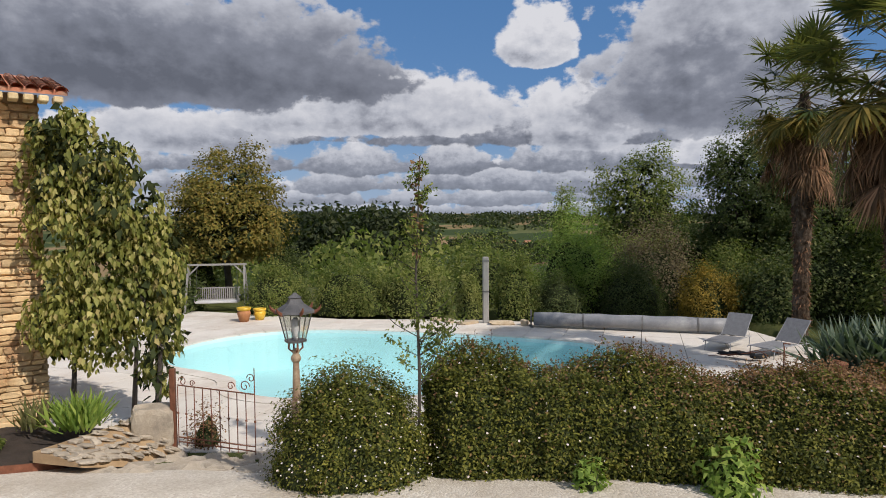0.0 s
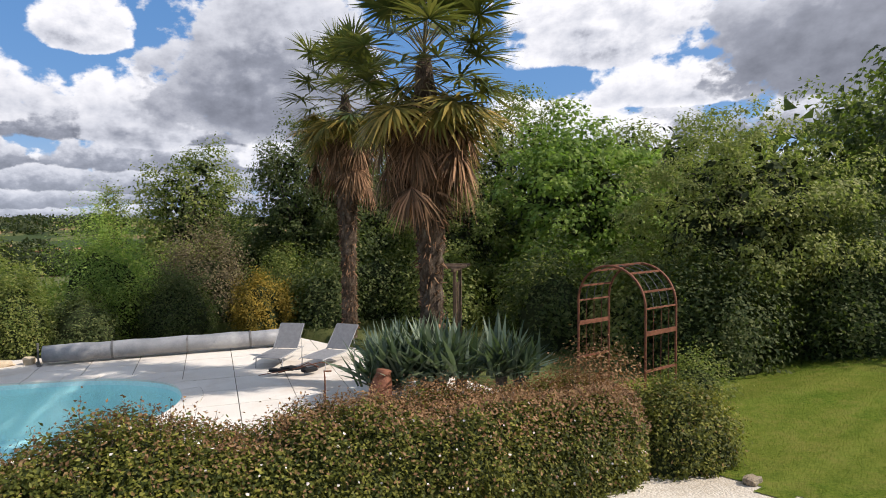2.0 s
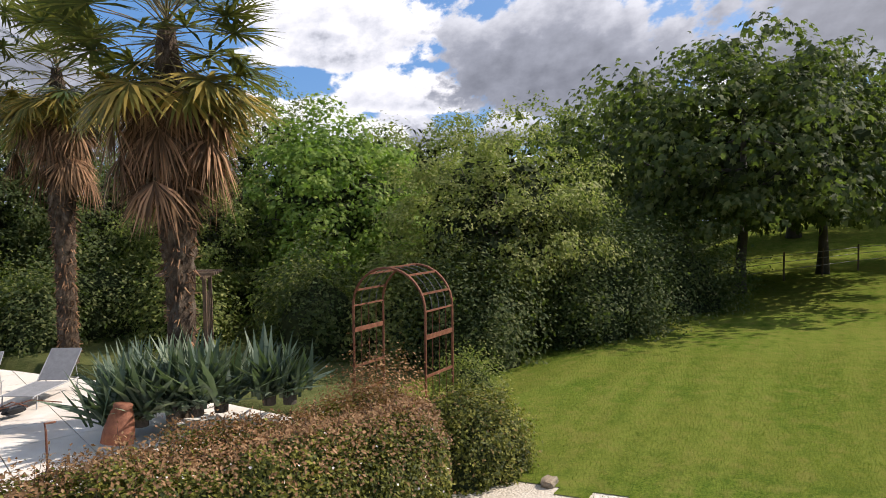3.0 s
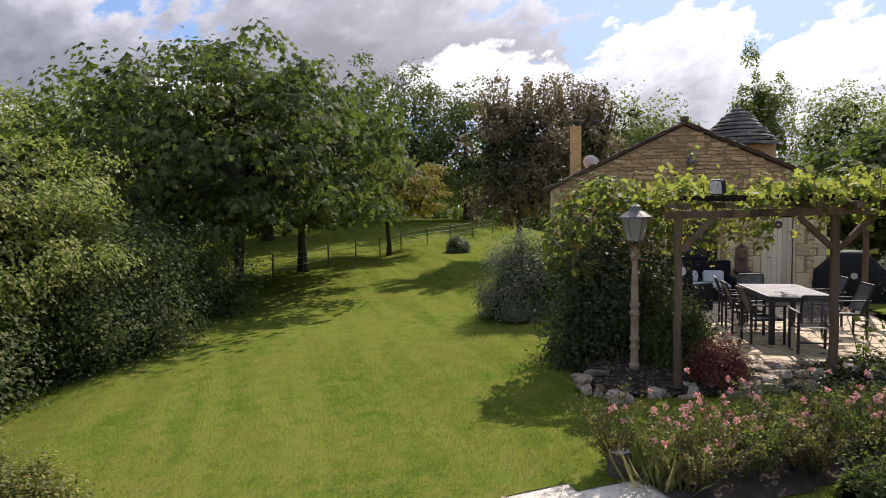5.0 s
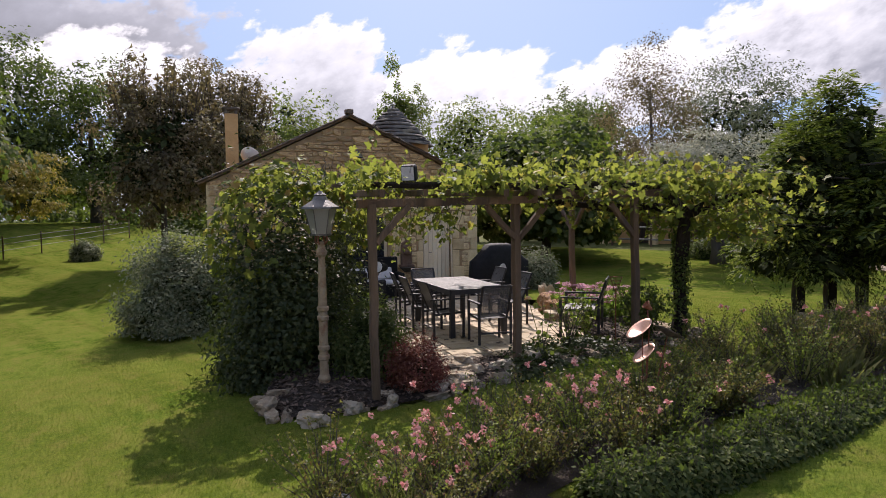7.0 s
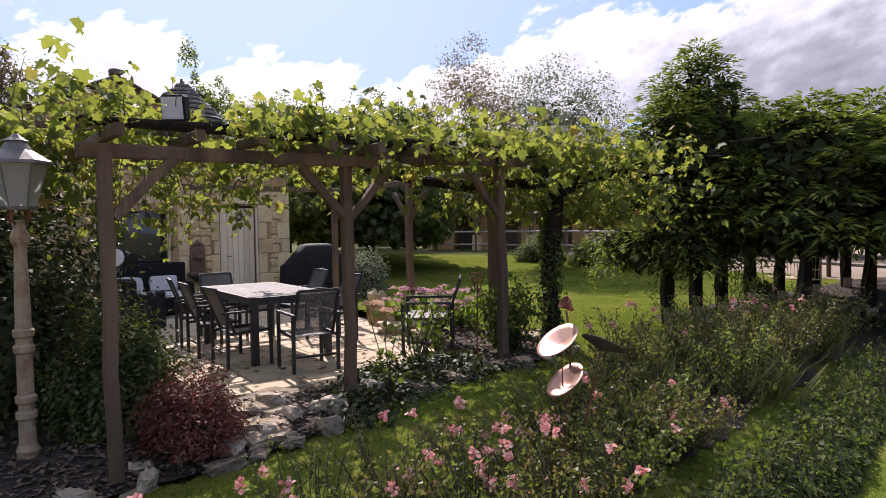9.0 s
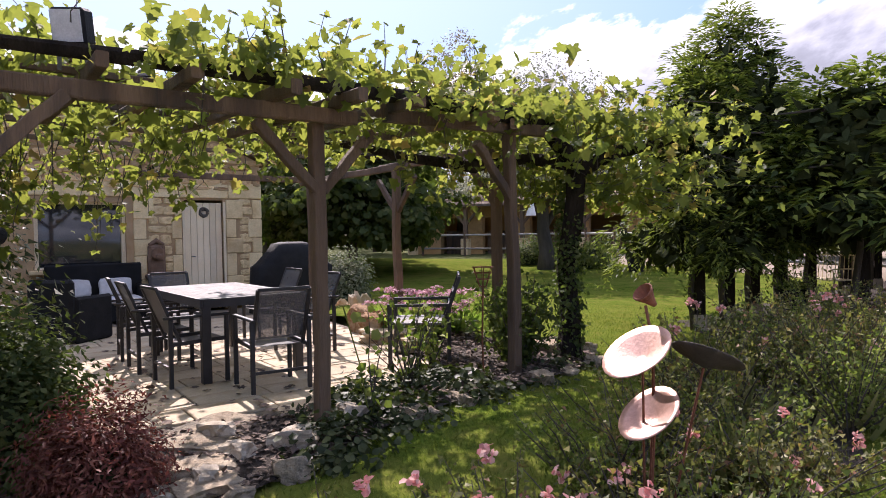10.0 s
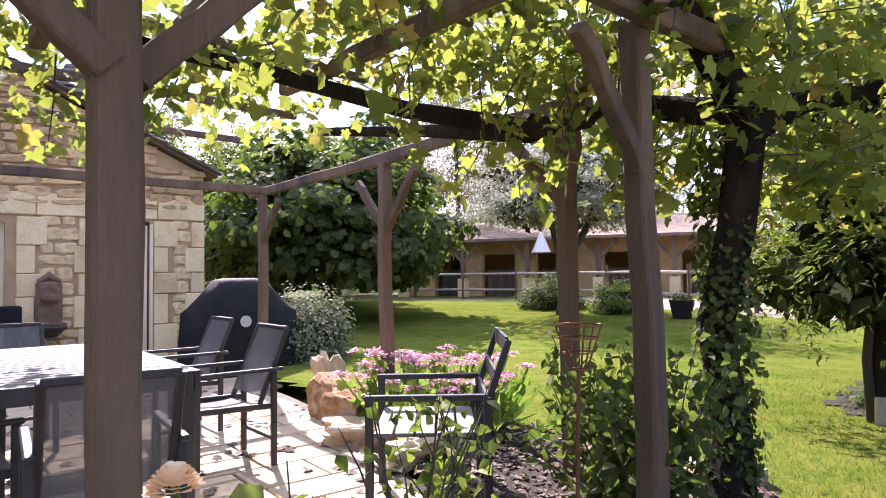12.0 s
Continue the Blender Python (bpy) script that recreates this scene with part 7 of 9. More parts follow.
    for pts in ([(10.05, -6.4, 2.35), (10.6, -6.25, 2.42), (11.3, -6.35, 2.38), (12.0, -5.9, 2.5), (12.6, -5.2, 2.66), (13.2, -4.4, 2.76)], [(10.1, -6.5, 2.2), (9.7, -6.9, 2.5), (9.3, -7.3, 2.6), (8.9, -7.4, 2.7)], [(10.25, -6.0, 2.75), (10.5, -4.8, 2.76), (11.0, -3.4, 2.74), (11.7, -1.9, 2.76), (12.4, -0.8, 2.78)], [(11.3, -6.35, 2.38), (12.4, -6.9, 2.6), (13.6, -7.0, 2.75)]):
        bm = bmesh.new()
        tube(bm, pts, list(np.linspace(0.095, 0.035, len(pts))), 9, 0.5)
        part("limb", bm, M["vinebark"], v)
    # ivy on the trunk
    n = 2200
    a, h = rng.uniform(0, 6.28, n), rng.uniform(0.0, 2.3, n)
    P = np.stack([10.17 + np.cos(a) * 0.135, -6.62 + np.sin(a) * 0.135, h], 1) + rng.normal(size=(n, 3)) * 0.03
    leaves("ivy", P, np.stack([np.cos(a), np.sin(a), 0 * a], 1), 0.045, M["leaf_dark"], v, ROUND, 0.6, rng=rng, label="ivy climbing the trunk")


vine()


# ---- cottage stonework ----
def stonework():
    rng = np.random.default_rng(88)
    W, EAVE, APEX = 8.18, 3.3, 5.22
    def prof(x):
        return EAVE + (APEX - EAVE) * (1 - abs(x - W / 2) / (W / 2))
    shapes = []
    for k in range(14):
        bm = bmesh.new()
        boulder(bm, (0, 0, 0), (0.60, 0.62, 0.60), k, 2, 0.30)
        me = bpy.data.meshes.new("stone")
        bm.to_mesh(me)
        bm.free()
        me.materials.append(M["limestone"])
        shapes.append(me)
    pale_shapes = []
    for me in shapes[:8]:
        other = me.copy()
        other.materials.clear()
        other.materials.append(M["palestone"])
        pale_shapes.append(other)
    count = 0
    z = 2.62
    while z < 5.1:
        h = rng.uniform(0.07, 0.22)
        x = 0.02 + rng.uniform(0, 0.1)
        while x < W - 0.05:
            w = rng.uniform(0.14, 0.66)
            mid = x + w / 2
            if z + h * 0.8 < prof(mid) - 0.02 and mid < W - 0.03:
                ob = link_mesh("stone", shapes[count % 14], None, gable_wall)
                ob.matrix_basis = pose(mid, 0.03 - rng.uniform(0, 0.02), z + h / 2 + rng.normal() * 0.008, 0, rng.normal() * 4) @ Matrix.Diagonal((w * 0.93, 0.15, h * rng.uniform(0.82, 1.02), 1))
                count += 1
            x += w
        z += h
    # dressed blocks round the openings
    def block(x0, x1, z0, z1, proud=0.03):
        bm = bmesh.new()
        box(bm, ((x0 + x1) / 2, 0.02 - proud / 2, (z0 + z1) / 2), (x1 - x0 - 0.012, 0.06 + proud, z1 - z0 - 0.012), bevel=0.012)
        part("ashlar_block", bm, M["palestone"], gable_wall)
    z = -0.15
    k = 0
    while z < 2.4:
        h = 0.36 + 0.16 * ((k * 7) % 3) / 2
        h = min(h, 2.42 - z)
        a = 0.16 * (k % 2)
        block(5.36, 5.62 + a, z, z + h)
        block(6.14 + a * 0.4, 6.36, z, z + h)
        block(7.34, 7.58 + a, z, z + h)
        block(7.86 + a * 0.6, 8.20, z, z + h)
        block(-0.02, 0.32 + a, z, z + h)
        z += h
        k += 1
    block(-0.02, 0.42, 2.42, 2.9)
    block(-0.02, 0.34, 2.9, 3.25)
    for x0, x1 in ((3.3, 4.6), (4.6, 5.62), (5.62, 6.3), (6.3, 7.4), (7.4, 8.2)):
        block(x0, x1, 2.44, 2.80)
    # rubble between the dressed blocks
    z = -0.1
    while z < 2.4:
        h = rng.uniform(0.12, 0.26)
        for x0, x1 in ((5.66, 6.12), (7.66, 7.92)):
            x = x0
            while x < x1:
                w = rng.uniform(0.18, 0.42)
                ob = link_mesh("stone", pale_shapes[count % 8], None, gable_wall)
                ob.matrix_basis = pose(min(x + w / 2, x1), 0.035, z + h / 2) @ Matrix.Diagonal((w * 0.9, 0.12, h * 0.9, 1))
                count += 1
                x += w
        z += h
    # edge slabs along the roof verge
    for s in (-1, 1):
        n = 15
        for i in range(n):
            f = (i + 0.5) / n
            x = W / 2 + s * f * (W / 2 + 0.22)
            zz = APEX + 0.10 - (APEX - EAVE) / (W / 2) * f * (W / 2 + 0.22)
            bm = bmesh.new()
            boulder(bm, (0, 0, 0), (0.25, 0.22, 0.042), i + 20 * s, 2, 0.3)
            part("verge_slab", bm, M["verge"], cottage, at=pose(x, -0.04, zz + 0.02, 0, s * 25.2, rng.normal() * 5))
    bm = bmesh.new()
    boulder(bm, (0, 0, 0), (0.15, 0.22, 0.10), 3, 2, 0.1)
    part("ridge_cap", bm, M["verge"], cottage, at=pose(W / 2, -0.08, APEX + 0.20))
    # window
    wnd = thing("window", "wide window with a pale painted frame", "window", COT, kind="structure")
    wnd.name = "window_1"
    for a, b in (((3.55, 0.95), (5.22, 0.95)), ((3.55, 2.32), (5.22, 2.32))):
        bm = bmesh.new()
        bar(bm, (a[0], 0.14, a[1]), (b[0], 0.14, b[1]), 0.09, 0.09)
        part("frame_rail", bm, M["cream"], wnd)
    for x in (3.58, 5.19):
        bm = bmesh.new()
        bar(bm, (x, 0.141, 0.99), (x, 0.141, 2.28), 0.09, 0.09)
        part("frame_stile", bm, M["cream"], wnd)
    bm = bmesh.new()
    box(bm, (4.385, 0.16, 1.635), (1.5, 0.012, 1.28))
    part("pane", bm, M["pane"], wnd, "dark reflecting window glass")
    bm = bmesh.new()
    box(bm, (4.385, -0.06, 0.90), (1.9, 0.22, 0.08), bevel=0.01)
    part("sill", bm, M["palestone"], wnd)
    dr = thing("door", "cream painted plank door with a wreath", "door", COT, kind="structure")
    dr.name = "door_1"
    for k in range(6):
        bm = bmesh.new()
        x = 6.45 + 0.14 * k + 0.045
        box(bm, (x, 0.08, 1.13), (0.132, 0.05, 2.42), bevel=0.004)
        part("plank", bm, M["cream"], dr)
    for x in (6.395, 7.305):
        bm = bmesh.new()
        box(bm, (x, 0.06, 1.13), (0.05, 0.2, 2.46))
        part("jamb", bm, M["cream"], dr)
    bm = bmesh.new()
    tube(bm, [(6.56, 0.03, 1.12), (6.66, 0.02, 1.12)], 0.012, 6)
    part("handle", bm, M["zinc"], dr)
    bm = bmesh.new()
    pts = [(6.86 + 0.085 * math.cos(q), 0.035, 2.12 + 0.085 * math.sin(q)) for q in np.linspace(0, 6.283, 17)]
    tube(bm, pts, 0.035, 6, 0.5)
    part("wreath", bm, M["bark"], dr, "small brown twig wreath")
    # mask fountain
    f = thing("wall_fountain", "terracotta lion mask wall fountain", "fountain", COT @ pose(5.80, -0.02, 0.70))
    bm = bmesh.new()
    box(bm, (0, -0.05, 0.36), (0.36, 0.12, 0.72), bevel=0.05)
    box(bm, (0, -0.06, 0.03), (0.48, 0.16, 0.08), bevel=0.02)
    tube(bm, [(-0.15, -0.06, 0.70), (0, -0.06, 0.80), (0.15, -0.06, 0.70)], [0.04, 0.06, 0.04], 8)
    boulder(bm, (0, -0.13, 0.52), (0.15, 0.12, 0.17), 4, 3, 0.3)
    boulder(bm, (0, -0.20, 0.46), (0.07, 0.08, 0.06), 6, 2, 0.2)
    part("mask", bm, M["brownclay"], f)
    bm = bmesh.new()
    lathe(bm, [(0.10, -0.16), (0.24, -0.02), (0.26, 0.0), (0.2, 0.0)], 14, (0, -0.14, 0))
    part("basin", bm, M["bark"], f, "dark stone basin")
    # chimney
    c = thing("chimney", "rendered chimney stack with a dark cap", "chimney", pose(25.6, -5.74, 3.6, 0, 0, -116))
    bm = bmesh.new()
    box(bm, (0, 0, 1.05), (0.42, 0.42, 2.3), bevel=0.02)
    part("shaft", bm, M["ochre"], c)
    for sx in (-1, 1):
        for sy in (-1, 1):
            bm = bmesh.new()
            box(bm, (sx * 0.16, sy * 0.16, 2.26), (0.09, 0.09, 0.14))
            part("cap_leg", bm, M["lauze"], c)
    bm = bmesh.new()
    boulder(bm, (0, 0, 2.37), (0.36, 0.36, 0.06), 2, 2, 0.1)
    part("cap_slab", bm, M["lauze"], c)
    d = thing("satellite_dish", "pale satellite dish beside the chimney", "dish", pose(25.2, -6.15, 4.35, 60, 0, 40))
    bm = bmesh.new()
    lathe(bm, [(0.05, 0.0), (0.2, 0.03), (0.32, 0.10), (0.33, 0.11), (0.2, 0.045), (0.05, 0.015)], 18)
    part("bowl", bm, M["white"], d, smooth=True)
    bm = bmesh.new()
    tube(bm, [(0, 0, 0), (0, -0.1, -0.35)], 0.025, 6)
    part("mast", bm, M["zinc"], d)
    # wall lantern
    l = thing("wall_lantern", "dark iron lantern on the gable", "lamp", COT @ pose(4.29, -0.24, 3.75))
    bm = bmesh.new()
    lathe(bm, [(0.07, 0.0), (0.14, 0.30)], 6)
    part("lantern_glass", bm, M["glass"], l)
    bm = bmesh.new()
    lathe(bm, [(0.19, 0.30), (0.10, 0.42), (0.04, 0.47), (0.02, 0.54)], 6)
    part("cap", bm, M["zinc"], l)
    bm = bmesh.new()
    tube(bm, [(0, 0.24, 0.0), (0, 0.12, -0.06), (0, 0, 0.0)], 0.018, 6)
    part("bracket", bm, M["zinc"], l)


stonework()


def dovecote():
    t = thing("dovecote_tower", "round-capped stone dovecote with a stepped stone roof", "tower", pose(24.4, -11.9, 0, 0, 0, -26) @ Matrix.Diagonal((0.87, 0.87, 0.98, 1)))
    bm = bmesh.new()
    box(bm, (0, 0, 2.1), (2.5, 2.5, 6.0))
    part("wall", bm, M["ochre"], t)
    rng = np.random.default_rng(4)
    rings = 11
    for i in range(rings):
        f = i / (rings - 1)
        r = 1.72 * (1 - f) ** 0.85 + 0.06
        z = 5.08 + 1.55 * f
        bm = bmesh.new()
        n = max(6, int(20 * (1 - f)) + 5)
        lathe(bm, [(r, z), (r + 0.02, z + 0.03), (r - 0.03, z + 0.10), (max(r - 0.20, 0.02), z + 0.15)], n)
        for v in bm.verts:
            v.co.x += rng.normal() * 0.025
            v.co.y += rng.normal() * 0.025
            v.co.z += rng.normal() * 0.012
        part("roof_course", bm, M["lauze"], t)


dovecote()


# ---- terrace furniture ----
TABLE = pose(14.44, -5.15, FLOOR_Z, 0, 0, -25)


def table():
    t = thing("dining_table", "long outdoor dining table with grey slats and dark frame", "table", TABLE)
    L, W, H = 2.42, 1.25, 0.96
    n = 21
    for k in range(n):
        bm = bmesh.new()
        w = (L - 0.04) / n
        box(bm, (-L / 2 + 0.02 + w * (k + 0.5), 0, H - 0.015), (w - 0.026, W - 0.06, 0.03), bevel=0.004)
        part("slat", bm, M["slatwood"], t)
    bm = bmesh.new()
    for s in (-1, 1):
        bar(bm, (-L / 2, s * (W / 2 - 0.015), H - 0.05), (L / 2, s * (W / 2 - 0.015), H - 0.05), 0.035, 0.10)
        bar(bm, (s * (L / 2 - 0.015), -W / 2 + 0.04, H - 0.05), (s * (L / 2 - 0.015), W / 2 - 0.04, H - 0.05), 0.035, 0.10)
    part("apron", bm, M["anthracite"], t)
    for sx in (-1, 1):
        for sy in (-1, 1):
            bm = bmesh.new()
            box(bm, (sx * (L / 2 - 0.07), sy * (W / 2 - 0.07), (H - 0.08) / 2), (0.10, 0.10, H - 0.08), bevel=0.006)
            part("leg", bm, M["anthracite"], t)


table()


def chair():
    t = thing("garden_armchair", "anthracite metal garden armchair with grey sling seat", "chair", group="chairs round the table")
    W, D, S, A, B = 0.62, 0.62, 0.50, 0.76, 1.10
    for s in (-1, 1):
        x = s * W / 2
        bm = bmesh.new()
        bar(bm, (x, D / 2, 0), (x, D / 2, A), 0.045, 0.045, 0.006)
        part("front_leg", bm, M["anthracite"], t)
        bm = bmesh.new()
        bar(bm, (x, -D / 2, 0), (x, -D / 2, A), 0.045, 0.045, 0.006)
        part("rear_leg", bm, M["anthracite"], t)
        bm = bmesh.new()
        bar(bm, (x, -D / 2 - 0.08, A + 0.015), (x, D / 2 + 0.04, A + 0.015), 0.05, 0.03, 0.008)
        part("armrest", bm, M["anthracite"], t)
        bm = bmesh.new()
        bar(bm, (x * 0.90, -D / 2 + 0.12, S - 0.03), (x * 0.90, -D / 2 - 0.13, B), 0.04, 0.035, 0.006)
        part("back_stile", bm, M["anthracite"], t)
        bm = bmesh.new()
        bar(bm, (x * 0.94, -D / 2, S - 0.02), (x * 0.94, D / 2, S), 0.035, 0.045, 0.006)
        part("seat_rail", bm, M["anthracite"], t)
    bm = bmesh.new()
    bar(bm, (-W / 2 * 0.9, -D / 2 - 0.13, B), (W / 2 * 0.9, -D / 2 - 0.13, B), 0.04, 0.035, 0.006)
    part("top_rail", bm, M["anthracite"], t)
    bm = bmesh.new()
    bar(bm, (-W / 2, -D / 2, 0.22), (W / 2, -D / 2, 0.22), 0.03, 0.03)
    part("stretcher", bm, M["anthracite"], t)
    bm = bmesh.new()
    n = 6
    rows = []
    for i in range(n + 1):
        y = -D / 2 + 0.10 + (D - 0.10) * i / n
        z = S - 0.03 * math.sin(math.pi * (y + D / 2) / D)
        rows.append([bm.verts.new((sx * W * 0.44, y, z + dz)) for sx, dz in ((-1, 0), (1, 0), (1, -0.008), (-1, -0.008))])
    for r0, r1 in zip(rows, rows[1:]):
        for j in range(4):
            bm.faces.new((r0[j], r0[(j + 1) % 4], r1[(j + 1) % 4], r1[j]))
    bm.faces.new(rows[0])
    bm.faces.new(rows[-1])
    part("seat_sling", bm, M["mesh"], t)
    bm = bmesh.new()
    bar(bm, (0, -D / 2 + 0.10, S + 0.06), (0, -D / 2 - 0.12, B - 0.02), W * 0.84, 0.010)
    part("back_sling", bm, M["mesh"], t)
    return t


def facing(x, y, deg):
    """Chair pose from the middle of its back and the way it faces (degrees from +x)."""
    d = radians(deg)
    return pose(x + math.cos(d) * 0.31, y + math.sin(d) * 0.31, FLOOR_Z, 0, 0, deg - 90)


first = chair()
first.matrix_basis = facing(12.61, -4.25, -29)
for x, y, deg in ((15.07, -4.31, -116), (14.07, -3.93, -113), (13.85, -6.55, 66), (15.15, -7.25, 66), (16.3, -5.9, 155), (16.0, -4.8, -122)):
    copy_thing(first, facing(x, y, deg))


def bench_chair():
    t = thing("garden_armchair", "dark metal garden armchair with pale slatted seat among the roses", "chair", pose(12.0, -6.18, FLOOR_Z, 0, 0, 27 - 90))
    W, D, A, S, B = 0.86, 0.72, 0.78, 0.55, 1.12
    for s in (-1, 1):
        x = s * W / 2
        for y in (-D / 2, D / 2):
            bm = bmesh.new()
            bar(bm, (x, y, 0), (x, y, A), 0.05, 0.05, 0.006)
            part("leg", bm, M["anthracite"], t)
        bm = bmesh.new()
        bar(bm, (x, -D / 2, A), (x, D / 2 + 0.03, A), 0.055, 0.035, 0.006)
        part("armrest", bm, M["anthracite"], t)
        bm = bmesh.new()
        bar(bm, (x * 0.92, -D / 2 + 0.08, S - 0.05), (x * 0.92, -D / 2 - 0.14, B), 0.05, 0.04, 0.006)
        part("back_stile", bm, M["anthracite"], t)
    for z in (S + 0.18, S + 0.34, B - 0.03):
        bm = bmesh.new()
        y = -D / 2 + 0.08 - 0.22 * (z - S + 0.05) / (B - S + 0.05)
        bar(bm, (-W / 2 * 0.92, y, z), (W / 2 * 0.92, y, z), 0.02, 0.10)
        part("back_slat", bm, M["anthracite"], t)
    for k in range(5):
        bm = bmesh.new()
        y = -D / 2 + 0.12 + k * 0.13
        bar(bm, (-W / 2 + 0.02, y, S), (W / 2 - 0.02, y, S), 0.115, 0.025, 0.004)
        part("seat_slat", bm, M["slatwood"], t)


bench_chair()


def sofa():
    at = COT @ pose(4.55, -0.62, FLOOR_Z)
    t = thing("garden_sofa", "black wicker garden sofa with pale cushions against the wall", "sofa", at)
    bm = bmesh.new()
    box(bm, (0, 0.30, 0.60), (1.75, 0.16, 1.10), bevel=0.03)
    part("back", bm, M["black"], t)
    for s in (-1, 1):
        bm = bmesh.new()
        box(bm, (s * 0.82, -0.12, 0.36), (0.13, 0.85, 0.70), bevel=0.03)
        part("arm", bm, M["black"], t)
    bm = bmesh.new()
    box(bm, (0, -0.12, 0.20), (1.5, 0.82, 0.36), bevel=0.02)
    part("base", bm, M["black"], t)
    bm = bmesh.new()
    box(bm, (0, -0.15, 0.43), (1.48, 0.76, 0.14), bevel=0.05)
    part("seat_cushion", bm, M["cushion"], t)
    for k, x in enumerate((-0.42, 0.34)):
        c = thing("cushion", "pale grey scatter cushion on the sofa", "cushion", at @ pose(x, 0.06, 0.67, -18, 0, 6 - 10 * k), "sofa cushions")
        bm = bmesh.new()
        boulder(bm, (0, 0, 0), (0.37, 0.12, 0.23), 2 + k, 3, 0.08)
        part("cover", bm, M["cushion"], c, smooth=True)
    a = thing("wicker_armchair", "black wicker garden armchair", "chair", pose(18.2, -5.48, FLOOR_Z, 0, 0, -165))
    bm = bmesh.new()
    box(bm, (0, -0.36, 0.52), (0.85, 0.14, 1.0), bevel=0.05)
    part("back", bm, M["black"], a)
    for s in (-1, 1):
        bm = bmesh.new()
        box(bm, (s * 0.40, 0.06, 0.37), (0.11, 0.80, 0.74), bevel=0.04)
        part("arm", bm, M["black"], a)
    bm = bmesh.new()
    box(bm, (0, 0.06, 0.22), (0.7, 0.75, 0.40), bevel=0.03)
    part("base", bm, M["black"], a)


sofa()


def barbecue():
    t = thing("covered_barbecue", "barbecue under a black weatherproof cover", "barbecue", pose(17.55, -10.15, FLOOR_Z, 0, 0, 64))
    bm = bmesh.new()
    secs = [(0.0, 0.90, 0.42), (0.5, 0.91, 0.42), (0.98, 0.88, 0.40), (1.06, 0.78, 0.38), (1.32, 0.52, 0.34), (1.48, 0.42, 0.26), (1.52, 0.25, 0.14)]
    rings = []
    for i, (z, w, d) in enumerate(secs):
        ring = []
        for j in range(28):
            a = 2 * math.pi * j / 28
            k = (abs(math.cos(a)) ** 4 + abs(math.sin(a)) ** 4) ** -0.25
            fold = 1 + 0.03 * math.sin(a * 9 + i) * (1 if i < 3 else 0.4)
            ring.append(bm.verts.new((w * math.cos(a) * k * fold, d * math.sin(a) * k * fold, z)))
        rings.append(ring)
    for a, b in zip(rings, rings[1:]):
        for j in range(28):
            bm.faces.new((a[j], a[(j + 1) % 28], b[(j + 1) % 28], b[j]))
    bm.faces.new(rings[-1])
    part("cover", bm, M["black"], t, smooth=True)
    bm = bmesh.new()
    tube(bm, [(-0.02, 0.40, 0.92), (0.02, 0.40, 0.92)], 0.09, 12)
    bm2 = bmesh.new()
    bm.free()
    lathe(bm2, [(0.06, 0.0), (0.09, 0.005), (0.09, 0.012), (0.06, 0.012)], 14)
    part("badge", bm2, M["cushion"], t, "small round pale badge", at=pose(0.05, 0.425, 0.85, -90))


barbecue()


def spotlights():
    for m, s in ((pose(12.02, -1.66, 2.79, 0, 0, 32), 1.0),):
        t = thing("floodlight", "square floodlight on the pergola beam", "lamp", m)
        bm = bmesh.new()
        box(bm, (0, 0, 0.16), (0.22, 0.16, 0.24), bevel=0.02, tilt=Matrix.Rotation(radians(-12), 4, "X"))
        part("housing", bm, M["black"], t)
        bm = bmesh.new()
        box(bm, (0, 0.085, 0.145), (0.185, 0.012, 0.20), tilt=Matrix.Rotation(radians(-12), 4, "X"))
        part("lens", bm, M["cushion"], t)
        bm = bmesh.new()
        bar(bm, (-0.09, 0, -0.12), (-0.09, 0, 0.10), 0.02)
        bar(bm, (0.09, 0, -0.12), (0.09, 0, 0.10), 0.02)
        part("bracket", bm, M["zinc"], t)
    t = thing("spotlight", "small round black spotlight on the pergola post", "lamp", pose(12.0, -1.07, 1.58, 0, 0, 20))
    bm = bmesh.new()
    tube(bm, [(0, -0.11, 0), (0, 0.09, 0.02)], [0.055, 0.085], 14)
    part("can", bm, M["black"], t)
    bm = bmesh.new()
    tube(bm, [(0, 0.09, 0.02), (0, 0.105, 0.0215)], 0.075, 14)
    part("lens", bm, M["cushion"], t)
    bm = bmesh.new()
    bar(bm, (0, 0, 0), (0, 0.1, -0.10), 0.02)
    part("bracket", bm, M["zinc"], t)


spotlights()


def festoon():
    t = thing("festoon_light", "string of small clear glass bulbs under the vine", "lamp")
    a, b = Vector((13.2, -3.4, 2.52)), Vector((15.9, -5.2, 2.56))
    pts = [a.lerp(b, k / 8) - Vector((0, 0, 0.10 * math.sin(math.pi * k / 8))) for k in range(9)]
    bm = bmesh.new()
    tube(bm, pts, 0.006, 5)
    part("cable", bm, M["black"], t)
    for p in pts[1:-1]:
        bm = bmesh.new()
        lathe(bm, [(0.006, -0.005), (0.018, -0.03), (0.036, -0.07), (0.038, -0.10), (0.02, -0.13)], 10, p)
        bulb = part("bulb", bm, M["glass"], t, smooth=True)
        bm = bmesh.new()
        lathe(bm, [(0.014, 0.01), (0.016, -0.03)], 8, p)
        part("socket", bm, M["black"], bulb)


festoon()

# ---- beds and border ----
BIG_STONES = [(12.30, -1.38, 0.20), (12.05, -1.62, 0.21), (11.72, -1.87, 0.27), (11.52, -2.20, 0.17), (11.60, -2.62, 0.17), (11.28, -2.92, 0.22), (11.18, -3.50, 0.21), (12.32, -0.72, 0.22), (12.20, 0.0, 0.24), (11.95, -1.2, 0.15), (12.10, -2.85, 0.20)]


